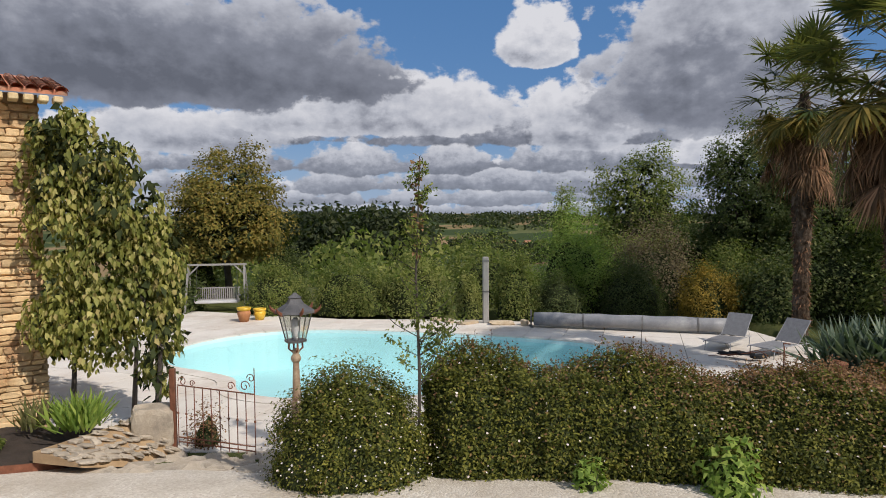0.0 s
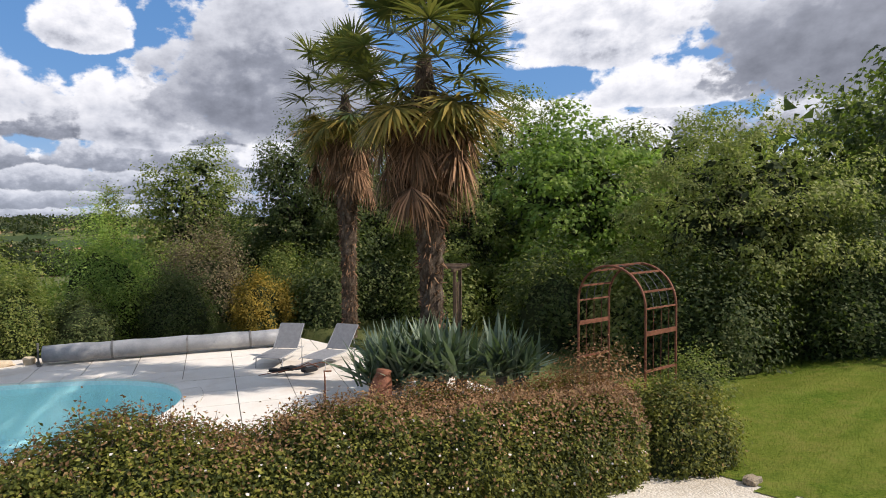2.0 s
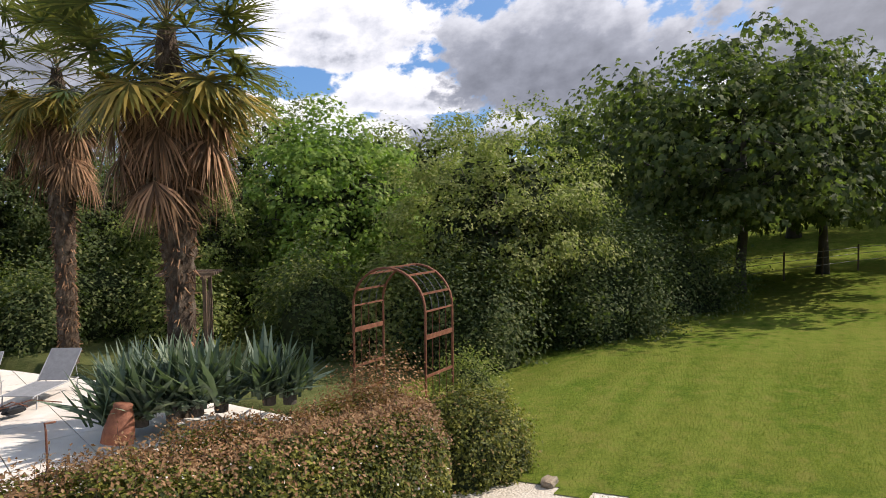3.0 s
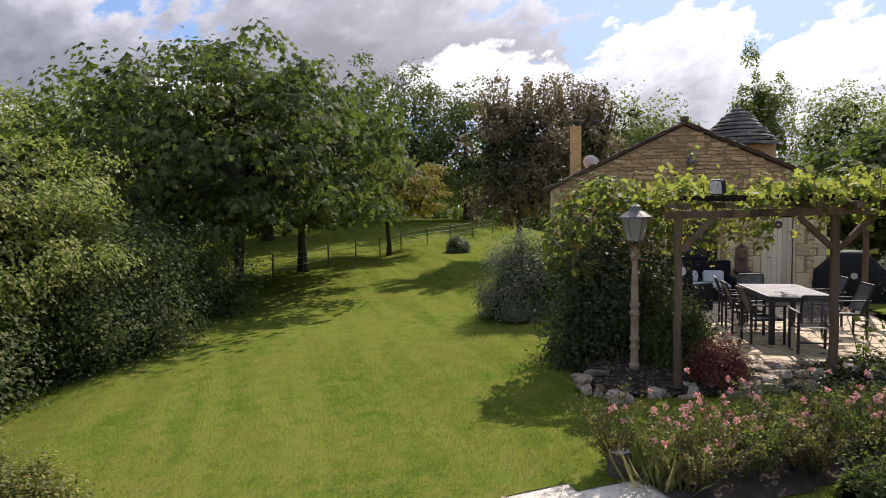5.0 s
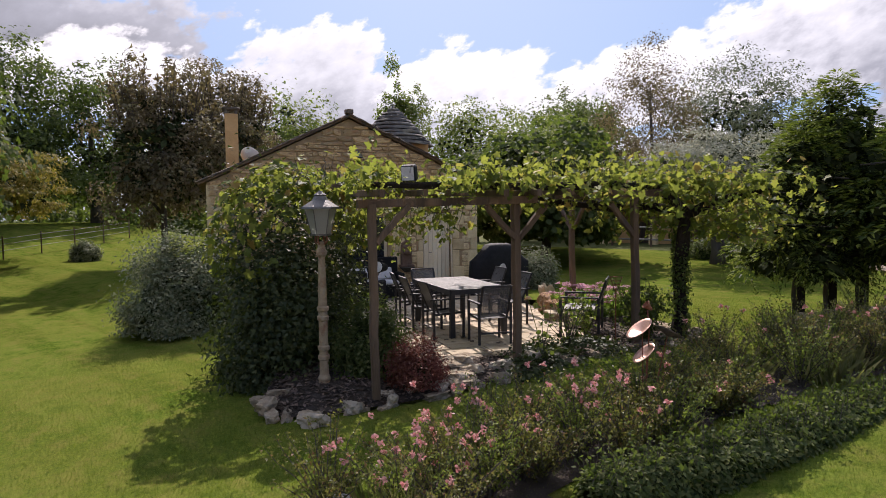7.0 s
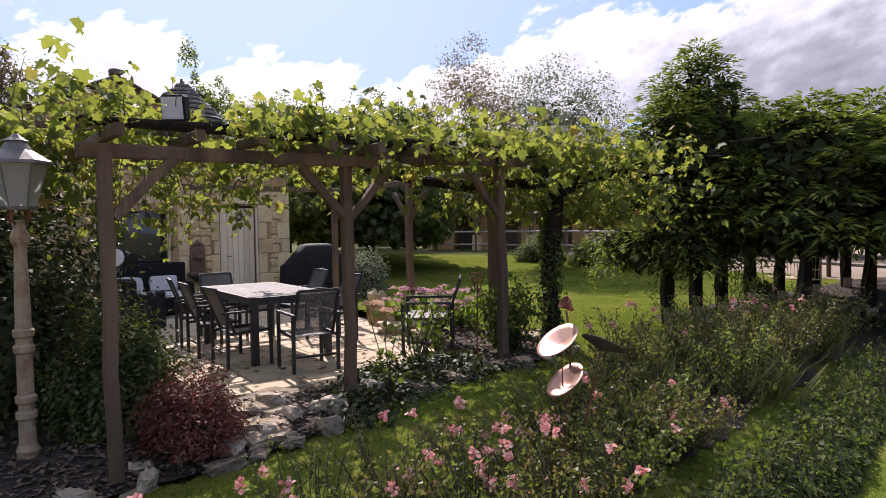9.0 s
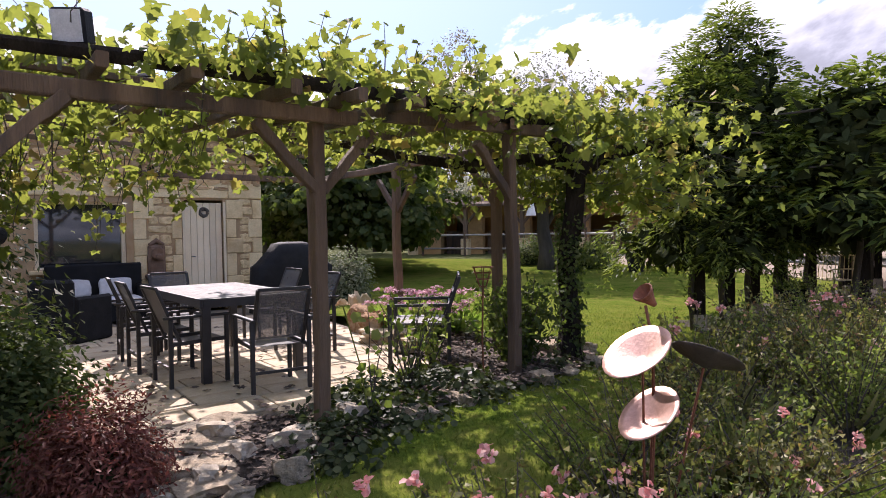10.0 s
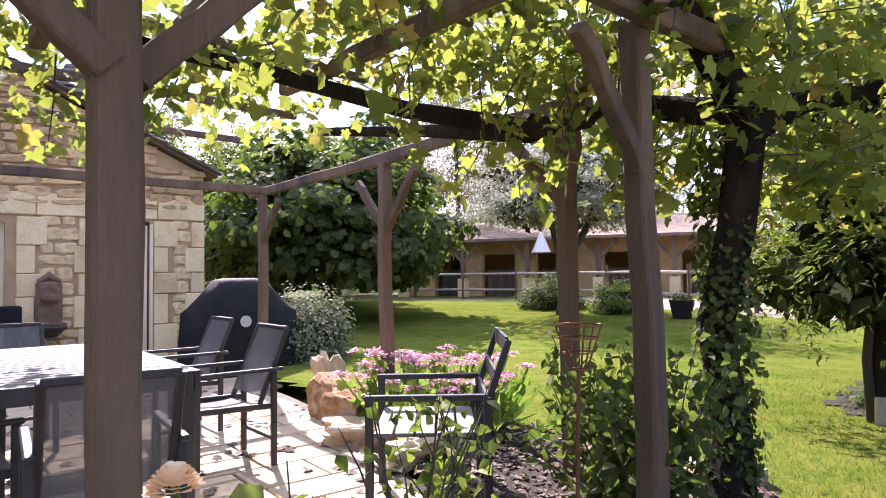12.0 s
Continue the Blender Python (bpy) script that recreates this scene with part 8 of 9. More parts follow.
def border():
    rng = np.random.default_rng(61)
    line = BED_LINE
    b = thing("planting_bed", "dark mulched planting bed along the terrace", "flower bed", kind="structure")
    inner = [(14.5, -1.0), (13.9, -1.2), (13.3, -1.6), (13.0, -2.0), (12.8, -2.3), (12.5, -2.7), (12.2, -3.1), (12.0, -3.5), (11.9, -4.0), (11.7, -4.6), (11.5, -5.1), (11.5, -5.6), (11.8, -6.2), (12.2, -6.6), (12.6, -6.9), (12.9, -7.2), (13.6, -7.8)]
    bm = bmesh.new()
    rows = []
    for (x0, y0), (x1, y1) in zip(line, inner):
        row = []
        for k in range(5):
            f = k / 4
            x, y = x0 + (x1 - x0) * f, y0 + (y1 - y0) * f
            z = float(gz(x0, y0)) * (1 - f) + (FLOOR_Z - 0.04) * f + 0.04 + 0.05 * math.sin(math.pi * f)
            row.append(bm.verts.new((x, y, z)))
        rows.append(row)
    for r0, r1 in zip(rows, rows[1:]):
        for k in range(4):
            bm.faces.new((r0[k], r0[k + 1], r1[k + 1], r1[k]))
    part("soil", bm, M["soil"], b, smooth=True)
    n = 5200
    i = rng.integers(0, len(line) - 1, n)
    u, f = rng.random(n), rng.random(n)
    L0, I0 = np.array(line), np.array(inner)
    a = L0[i] + (L0[i + 1] - L0[i]) * u[:, None]
    c = I0[i] + (I0[i + 1] - I0[i]) * u[:, None]
    xy = a + (c - a) * f[:, None]
    z = gz(a[:, 0], a[:, 1]) * (1 - f) + (FLOOR_Z - 0.04) * f + 0.055 + 0.05 * np.sin(np.pi * f)
    P = np.stack([xy[:, 0], xy[:, 1], z], 1)
    leaves("leaf_litter", P, np.tile([(0, 0, 1.5)], (n, 1)), 0.075, M["mulch"], b, OVAL, 0.0, rng=rng, wild=0.5)
    s = np.concatenate([[0], np.cumsum(np.linalg.norm(np.diff(L0, axis=0), axis=1))])
    d = 0.0
    k = 0
    while d < s[-1]:
        w = rng.uniform(0.18, 0.42)
        x, y = np.interp(d + w / 2, s, L0[:, 0]), np.interp(d + w / 2, s, L0[:, 1])
        x2, y2 = np.interp(d + w / 2 + 0.1, s, L0[:, 0]), np.interp(d + w / 2 + 0.1, s, L0[:, 1])
        bm = bmesh.new()
        boulder(bm, (0, 0, 0), (w * 0.52, rng.uniform(0.09, 0.17), rng.uniform(0.05, 0.12)), k, 3, 0.55)
        ob = part("border_stone", bm, M["rock"], None, at=pose(x, y, float(gz(x, y)) + rng.uniform(-0.01, 0.05), rng.normal() * 10, rng.normal() * 10, math.degrees(math.atan2(y2 - y, x2 - x)) + rng.normal() * 15))
        tagged(ob, "rough grey-brown limestone border stone", "stone", "stones edging the bed")
        d += w * (rng.uniform(0.95, 2.2) if y > -2.2 else rng.uniform(1.3, 5.0))
        k += 1
    for k, (x, y, w) in enumerate([(13.75, -0.05, 0.3), (13.55, -0.3, 0.34), (13.45, -0.05, 0.28), (13.2, 0.15, 0.3), (12.95, 0.2, 0.26)]):
        bm = bmesh.new()
        boulder(bm, (0, 0, 0), (w * 0.62, w * 0.42, 0.085), k + 40, 3, 0.4)
        ob = part("border_stone", bm, M["rock"], None, at=pose(x, y, float(gz(x, y)) + 0.07 + 0.10 * (k % 2), 10 * (k % 3), 8, k * 40))
        tagged(ob, "rough pale limestone heaped at the end of the bed", "stone", "stones edging the bed")
    for k, (x, y, w) in enumerate(BIG_STONES):
        bm = bmesh.new()
        boulder(bm, (0, 0, 0), (w * 0.95, w * 0.55, 0.10), k + 80, 3, 0.55)
        ob = part("border_stone", bm, M["greystone"], None, at=pose(x, y, float(gz(x, y)) + 0.08, k * 9 % 14, 6, -35 + 23 * (k % 3)))
        tagged(ob, "large rough pale limestone at the lawn edge", "stone", "stones edging the bed")
    # steps take the darker rock colour in place of leaf shade on them
    for k, (x, y, w, d2) in enumerate([(12.05, -2.65, 0.42, 0.24), (11.75, -2.35, 0.36, 0.2), (11.45, -2.15, 0.3, 0.2), (12.3, -3.0, 0.5, 0.3), (11.7, -3.0, 0.34, 0.22)]):
        bm = bmesh.new()
        boulder(bm, (0, 0, 0), (w, d2, 0.06), k + 60, 3, 0.2)
        ob = part("stepping_stone", bm, M["rock"], None, at=pose(x, y, FLOOR_Z - 0.03 - 0.03 * (k % 3), 0, 0, 20 + 25 * k))
        tagged(ob, "flat worn stepping stone before the terrace", "stone", "steps up to the terrace")


border()


def big_rocks():
    for x, y, s, mat, lab, seed, tilt in ((14.75, -8.75, (0.20, 0.16, 0.42), "flag", "upright pale pink standing rock", 3, 14), (14.1, -8.1, (0.36, 0.28, 0.30), "ochrerock", "rust-coloured weathered boulder by the terrace", 5, 0), (13.75, -7.75, (0.26, 0.22, 0.24), "ochrerock", "rust-coloured weathered boulder by the terrace", 6, 0), (13.3, -7.45, (0.48, 0.28, 0.12), "flag", "flat pale rock at the terrace edge", 7, 0), (12.6, -7.0, (0.3, 0.2, 0.12), "flag", "flat pale rock at the terrace edge", 8, 0), (10.6, -6.9, (0.26, 0.2, 0.18), "rock", "grey rock in the planting bed", 9, 0), (11.0, -7.3, (0.3, 0.2, 0.15), "rock", "grey rock in the planting bed", 10, 0)):
        bm = bmesh.new()
        boulder(bm, (0, 0, 0), s, seed, 4, 0.45)
        ob = part("garden_rock", bm, M[mat], None, at=pose(x, y, FLOOR_Z + s[2] * 0.6, 0, tilt, seed * 30))
        tagged(ob, lab, "rock", "rocks by the terrace")


big_rocks()


def sedum():
    t = thing("sedum_clump", "sedum clump with flat mauve-pink flower heads", "plant", pose(12.8, -7.9, -0.05))
    rng = np.random.default_rng(63)
    n = 60
    xy = rng.normal(size=(n, 2)) * np.array([0.55, 0.30])
    xy = xy @ np.array([[0.9, -0.43], [0.43, 0.9]])
    bm = bmesh.new()
    heads, lv = [], []
    for x, y in xy:
        h = rng.uniform(0.42, 0.72)
        tube(bm, [(x * 0.6, y * 0.6, 0), (x, y, h)], [0.012, 0.008], 5)
        for q in range(14):
            f = rng.uniform(0.2, 0.95)
            lv.append((x * (0.6 + 0.4 * f), y * (0.6 + 0.4 * f), h * f))
        for q in range(55):
            r, a = 0.10 * math.sqrt(rng.random()), rng.uniform(0, 6.28)
            heads.append((x + r * math.cos(a), y + r * math.sin(a), h + 0.03 - r * r * 2 + rng.normal() * 0.008))
    tagged(part("stem", bm, M["leaf_bright"], t), kind="stuff")
    lv = np.array(lv) + rng.normal(size=(len(lv), 3)) * 0.03
    leaves("foliage", lv, ball(rng, len(lv)), 0.10, M["leaf_bright"], t, ROUND, 0.1, rng=rng)
    heads = np.array(heads)
    leaves("flower_head", heads, np.tile([(0, 0, 1.5)], (len(heads), 1)), 0.035, M["petal_mauve"], t, ROUND, 0.0, rng=rng, label="flat mauve flower heads")


sedum()
tuft("fern_clump", "bright green fern behind the armchair", 12.4, -8.0, -0.05, 90, 0.75, "leaf_bright", 64, 0.12, 0.7)


def cane_plant(name, label, x, y, z, stems, height, mat, seed, leaf=0.08, lean=0.3, shape=OVAL, flower=None, blooms=0, density=9, category="rose bush", group=""):
    """An open bush of arching canes."""
    rng = np.random.default_rng(seed)
    t = thing(name, label, category, pose(x, y, z), group)
    bm = bmesh.new()
    P, tips = [], []
    for k in range(stems):
        a, ln = rng.uniform(0, 6.28), lean * rng.uniform(0.3, 1.2)
        h = height * rng.uniform(0.55, 1.05)
        pts = [(math.cos(a) * ln * q ** 1.3 + rng.normal() * 0.015, math.sin(a) * ln * q ** 1.3 + rng.normal() * 0.015, h * q) for q in np.linspace(0, 1, 6)]
        tube(bm, pts, [0.009, 0.008, 0.007, 0.005, 0.004, 0.002], 4)
        tips.append(pts[-1])
        for q in range(density):
            f = rng.uniform(0.25, 1.0)
            i = min(int(f * 5), 4)
            p = np.array(pts[i]) + (np.array(pts[i + 1]) - np.array(pts[i])) * (f * 5 - i)
            P.append(p + rng.normal(size=3) * leaf * 0.7)
    part("cane", bm, M["bark"], t)
    P = np.array(P)
    leaves("foliage", P, ball(rng, len(P)), leaf, M[mat], t, shape, 0.35, rng=rng)
    if flower:
        H = []
        for p in [tips[i] for i in rng.integers(0, len(tips), blooms)]:
            c = np.array(p) + rng.normal(size=3) * 0.09
            H.append(c + ball(rng, 16) * 0.022)
        H = np.concatenate(H)
        tagged(leaves("bloom", H, ball(rng, len(H)), 0.030, M[flower], t, ROUND, 0.0, rng=rng), kind="stuff")
    return t


bush("nandina_bush", "low red-leaved nandina bush in the bed", 12.0, -1.75, 0.36, 0.44, "leaf_red", 9000, 0.056, LANCE, seed=72, z0=-0.22, lump=0.3, spread=0.17)
bush("box_bush", "dark green bush beside the pergola post", 13.15, -1.75, 0.80, 0.62, "leaf_dark", 11000, 0.06, seed=73, z0=-0.2, lump=0.25, spread=0.16)
cane_plant("rose_bush", "leggy rose bush with few leaves in the bed", 11.35, -4.75, -0.1, 16, 1.05, "leaf_dark", 74, 0.07, 0.55, OVAL_WIDE, density=6)
cane_plant("rose_bush", "leggy rose bush with glossy leaves before the armchair", 11.45, -5.5, -0.1, 9, 0.95, "leaf_green", 75, 0.072, 0.35, OVAL_WIDE, density=20)
cane_plant("rose_bush", "tall glossy-leaved rose bush by the vine trunk", 10.55, -5.9, -0.1, 30, 1.15, "leaf_dark", 76, 0.068, 0.55, OVAL_WIDE, density=46)
cane_plant("rose_bush", "tall glossy-leaved rose bush by the pergola post", 10.8, -6.3, -0.1, 26, 0.95, "leaf_dark", 77, 0.066, 0.5, OVAL_WIDE, density=40)
bush("ivy_patch", "low ivy creeping through the bed", 11.2, -3.9, 0.05, 0.7, "leaf_bay", 3500, 0.07, ROUND, seed=78, z0=-0.15, category="ivy", lump=0.3)
bush("ivy_patch", "low ivy creeping through the bed", 10.9, -4.9, 0.12, 0.6, "leaf_bay", 2500, 0.07, ROUND, seed=79, z0=-0.12, category="ivy", lump=0.3)
for k, (x, y, r) in enumerate([(10.95, -3.0, 0.45), (10.75, -3.75, 0.4), (10.5, -4.5, 0.45), (10.25, -5.3, 0.45), (10.15, -6.1, 0.4), (11.45, -4.4, 0.5), (11.3, -5.1, 0.4)]):
    bush("ivy_patch", "low ivy creeping through the bed", x, y, 0.02 + 0.04 * (k % 3), r, "leaf_bay", 1500, 0.065, ROUND, seed=180 + k, z0=-0.22, category="ivy", lump=0.35, spread=0.16)
cane_plant("standard_rose", "tall cream rose beside the terrace post", 11.0, -3.55, -0.15, 3, 1.05, "leaf_green", 80, 0.09, 0.15, ROUND, density=10)


def cream_bloom():
    t = thing("rose_bloom", "large open cream rose", "flower", pose(11.08, -3.28, 0.98))
    rng = np.random.default_rng(81)
    n = 70
    k = np.arange(n) / n
    a = k * 40
    r = 0.008 + 0.026 * k
    P = np.stack([np.cos(a) * r, np.sin(a) * r, 0.02 - 0.03 * k], 1)
    d = np.stack([np.cos(a) * (0.3 + k), np.sin(a) * (0.3 + k), 1.1 - k], 1)
    nor = np.stack([-np.cos(a), -np.sin(a), 0.6 + 0 * a], 1)
    V, F = leaf_arrays(P, d, nor, 0.036, ROUND)
    link_mesh("petals", array_mesh("petals", V, F), M["petal_cream"], t)
    bm = bmesh.new()
    tube(bm, [(0, 0, 0), (-0.05, -0.15, -0.5), (-0.08, -0.27, -1.1)], [0.006, 0.006, 0.008], 5)
    part("stem", bm, M["leaf_green"], t)


cream_bloom()

# the long rose border
rng_ = np.random.default_rng(90)
ROSES = [(9.0, 1.2), (9.05, 0.45), (8.95, -0.3), (8.8, -1.0), (8.6, -1.75), (8.4, -2.5), (8.2, -3.3), (8.0, -4.15), (7.75, -5.05), (7.5, -5.95), (7.25, -6.85), (7.0, -7.75)]
for k, (x, y) in enumerate(ROSES):
    for j in range(3):
        xx, yy = x + (j - 1) * 0.46 + rng_.normal() * 0.08, y + rng_.normal() * 0.2 + (j - 1) * 0.12
        top = (0.55 if y > -1 else 0.62) + rng_.normal() * 0.06 + (0.28 if y < -4 else 0)
        cane_plant("rose_bush", "loose ground-cover rose bush with small pink flowers", xx, yy, float(gz(xx, yy)), 30, top - float(gz(xx, yy)) * 0.7, ("leaf_rose", "leaf_green", "leaf_rose")[(k + j) % 3], 500 + 3 * k + j, 0.034, 0.52, TRI, "petal_pink" if (k + j) % 3 == 0 or (k < 4 and j == 1) else None, 30 if k in (0, 1, 3) and j == 1 else 5, 74, group="roses along the path")
    if k % 2 == 0 or k > 5:
        tuft("grass_tuft", "pale weedy grass among the roses", x + rng_.normal() * 0.25, y + rng_.normal() * 0.3, float(gz(x, y)), 110, 0.52, "grass_dry", 540 + k, 0.16, 0.45, "grass", "weeds in the rose bed")


sheet("rose_bed", "dark earth under the rose border", "flower bed", lambda X, Y: np.abs(X - np.interp(Y, [-8, -4.2, -1, 1.3], [6.9, 8.0, 8.8, 9.0])) < 0.62 + 0.10 * np.sin(Y * 3.0), 5.4, 10.4, -8.2, 1.5, 0.1, 0.018, M["soil"])


def ivy_kerb():
    hedge_run("ivy_edging", "low dark ivy edging along the grass path", [(7.9, 0.0), (7.6, -1.1), (7.2, -2.3), (6.8, -3.7), (6.4, -5.3), (6.1, -7.0)], [-0.02, 0.0, 0.02, 0.05, 0.08, 0.1], 0.7, "leaf_dark", 16000, 0.06, 91)


ivy_kerb()


def dish_flower():
    t = thing("garden_sculpture", "copper flower sculpture with shallow dish petals on stalks", "sculpture", pose(8.45, -2.05, -0.2))
    def dish(c, r, n, lab="", spin=0, mat="copper"):
        c, n = Vector(c), Vector(n).normalized()
        q = n.to_track_quat("Z", "Y").to_matrix().to_4x4() @ Matrix.Rotation(radians(spin), 4, "Z")
        bm = bmesh.new()
        rings = []
        m = 22
        for k in range(6):
            f = k / 5
            ring = []
            for j in range(m):
                a = 2 * math.pi * j / m
                ring.append(bm.verts.new((r * f * math.cos(a) * 1.06 + 0.0001 * j, r * f * math.sin(a), 0.36 * r * f)))
            rings.append(ring)
        for a, b in zip(rings, rings[1:]):
            for j in range(m):
                bm.faces.new((a[j], a[(j + 1) % m], b[(j + 1) % m], b[j]))
        bmesh.ops.remove_doubles(bm, verts=bm.verts, dist=0.002)
        bmesh.ops.solidify(bm, geom=bm.faces[:], thickness=0.004)
        part("dish", bm, M[mat], t, lab, at=Matrix.Translation(c) @ q, smooth=True)
        bm = bmesh.new()
        tube(bm, [(0, 0, 0), (c.x * 0.5, c.y * 0.5, c.z * 0.45), c], 0.0065, 6)
        part("stalk", bm, M["rust"], t)
    dish((0.0, 0.035, 1.15), 0.168, (0.40, 0.50, 0.77), spin=18)
    dish((-0.05, 0.02, 0.874), 0.152, (0.46, 0.52, 0.72), spin=50)
    # this one shows its underside; the shade there is in its dark colour
    dish((-0.25, -0.07, 1.117), 0.160, (-0.24, -0.42, 0.84), "dish coloured dark for its shaded underside", mat="bark")
    bm = bmesh.new()
    lathe(bm, [(0.012, -0.10), (0.030, -0.05), (0.055, 0.0), (0.050, 0.004), (0.02, -0.04)], 12)
    part("bud", bm, M["rust"], t, "rusty cup-shaped bud", at=pose(0.02, -0.08, 1.457, -35, 35, 0))
    bm = bmesh.new()
    tube(bm, [(0, 0, 0), (-0.03, -0.05, 0.9), (-0.03, -0.07, 1.2), (0.01, -0.10, 1.39)], 0.008, 6)
    part("stalk", bm, M["rust"], t)


dish_flower()


def torch():
    t = thing("garden_torch", "rusty iron basket torch on a thin stake", "torch", pose(10.75, -5.35, -0.15))
    bm = bmesh.new()
    tube(bm, [(0, 0, 0), (0.02, -0.01, 0.55), (0, 0, 1.12)], 0.011, 6)
    part("stake", bm, M["rust"], t)
    for z, r in ((1.12, 0.04), (1.20, 0.07), (1.27, 0.095), (1.33, 0.115)):
        bm = bmesh.new()
        tube(bm, [(r * math.cos(a), r * math.sin(a), z) for a in np.linspace(0, 6.283, 17)], 0.005, 4)
        part("ring", bm, M["rust"], t)
    for k in range(6):
        a = k * math.pi / 3
        bm = bmesh.new()
        tube(bm, [(0.04 * math.cos(a), 0.04 * math.sin(a), 1.12), (0.115 * math.cos(a), 0.115 * math.sin(a), 1.34)], 0.005, 4)
        part("rib", bm, M["rust"], t)


torch()


def stump(x, y, h, r, label, seed):
    t = thing("log_stump", label, "log", pose(x, y, float(gz(x, y))))
    bm = bmesh.new()
    tube(bm, [(0, 0, -0.1), (0, 0, h * 0.5), (0.01, 0, h)], [r * 1.05, r, r * 0.97], 14, 0.08)
    part("log", bm, M["bark"], t)
    bm = bmesh.new()
    lathe(bm, [(r * 0.9, h - 0.01), (r * 0.88, h + 0.008)], 14)
    part("cut_face", bm, M["greywood"], t)


stump(9.43, 1.55, 0.26, 0.14, "short upright log marking the drive edge", 1)
stump(9.55, 0.9, 0.22, 0.10, "short dark upright log in the rose bed", 2)
for k, (x, y) in enumerate([(9.75, 6.75), (9.3, 5.3), (9.25, 4.2), (9.2, 3.0), (7.35, -1.35), (7.5, -1.2)]):
    bm = bmesh.new()
    boulder(bm, (0, 0, 0), (0.16, 0.12, 0.08), k + 5, 2, 0.35)
    ob = part("edging_stone", bm, M["rock"], None, at=pose(x, y, float(gz(x, y)) + 0.02, 0, 0, k * 50))
    tagged(ob, "small rough stone at the lawn edge", "stone", "stones along the drive")


# ---- paving ----
def paving():
    rng = np.random.default_rng(99)
    rim = [Vector((*p, 0)) for p in terrace_rim]
    turn = radians(64)
    ca, sa = math.cos(turn), math.sin(turn)
    v = -20.0
    row = 0
    while v < 6:
        h = 0.52 if row % 2 else 0.40
        u = -14.0 + rng.uniform(0, 0.5)
        while u < 22:
            w = rng.uniform(0.45, 0.85)
            c = Vector(((u + w / 2) * ca - (v + h / 2) * sa, (u + w / 2) * sa + (v + h / 2) * ca, 0))
            if inside(rim, c.x, c.y):
                bm = bmesh.new()
                box(bm, (0, 0, -0.02), (w - 0.018, h - 0.018, 0.05), bevel=0.008)
                part("flagstone", bm, M["flag"], terrace, at=pose(c.x, c.y, FLOOR_Z + rng.normal() * 0.002, 0, 0, 64))
            u += w
        v += h
        row += 1


paving()


def fallen_leaves():
    rng = np.random.default_rng(17)
    n = 420
    X, Y = rng.uniform(11.2, 17.5, n), rng.uniform(-9.0, -2.2, n)
    ok = within_outline(TERRACE_RIM, X, Y)
    P = np.stack([X[ok], Y[ok], np.full(ok.sum(), FLOOR_Z + 0.015)], 1)
    ob = leaves("fallen_leaf", P, np.tile([(0, 0, 3.0)], (len(P), 1)), 0.075, M["mulch"], None, LOBED, 0.0, rng=rng, wild=0.5, vary=0.5)
    tagged(ob, "dry brown vine leaves lying on the paving", "leaf litter", kind="stuff")


fallen_leaves()


# ---- barn, fence and yard beyond ----
def barn():
    t = thing("stable_barn", "long low ochre barn with timber posts and dark open bays", "barn", pose(10.0, -31.5, 0.35, 0, 0, 4))
    L, H, D = 16.0, 2.7, 5.0
    bays = [(1.0, 3.2), (4.6, 6.4), (7.6, 9.4), (10.4, 12.0), (12.8, 14.4)]
    x = 0.0
    for a, b in bays + [(L, L)]:
        bm = bmesh.new()
        box(bm, ((x + a) / 2, 0.2, H / 2), (a - x, 0.4, H))
        part("wall_panel", bm, M["ochre"], t)
        x = b
    for a, b in bays:
        bm = bmesh.new()
        box(bm, ((a + b) / 2, 0.2, H - 0.35), (b - a, 0.398, 0.7))
        part("lintel", bm, M["ochre"], t)
    for c, sz in (((0.2, -D / 2, H / 2), (0.4, D, H)), ((L - 0.2, -D / 2, H / 2), (0.4, D, H)), ((L / 2, -D + 0.2, H / 2), (L - 0.8, 0.4, H))):
        bm = bmesh.new()
        box(bm, c, sz)
        part("wall", bm, M["ochre"], t)
    bm = bmesh.new()
    vs = [bm.verts.new(p) for p in ((-0.5, 1.6, H - 0.15), (L + 0.5, 1.6, H - 0.15), (L + 0.5, -D - 0.3, H + 1.2), (-0.5, -D - 0.3, H + 1.2), (-0.5, 1.6, H - 0.03), (L + 0.5, 1.6, H - 0.03), (L + 0.5, -D - 0.3, H + 1.32), (-0.5, -D - 0.3, H + 1.32))]
    for f in ((0, 1, 2, 3), (7, 6, 5, 4), (0, 4, 5, 1), (1, 5, 6, 2), (2, 6, 7, 3), (3, 7, 4, 0)):
        bm.faces.new([vs[i] for i in f])
    part("roof", bm, M["verge"], t)
    for k in range(6):
        x = 0.4 + k * 3.05
        bm = bmesh.new()
        bar(bm, (x, 1.3, 0), (x, 1.3, H - 0.1), 0.18)
        part("timber_post", bm, M["wood"], t)
        for s in (-1, 1):
            bm = bmesh.new()
            bar(bm, (x, 1.3, H - 1.1), (x + s * 0.8, 1.3, H - 0.2), 0.12)
            part("curved_brace", bm, M["wood"], t)
        bm = bmesh.new()
        box(bm, (x, 1.3, 0.45), (0.42, 0.42, 0.9), bevel=0.02)
        part("pier", bm, M["palestone"], t)
    for a, b in bays:
        bm = bmesh.new()
        box(bm, ((a + b) / 2, -0.3, 0.65), (b - a - 0.1, 0.08, 1.3))
        part("stable_door", bm, M["wood"], t)


barn()


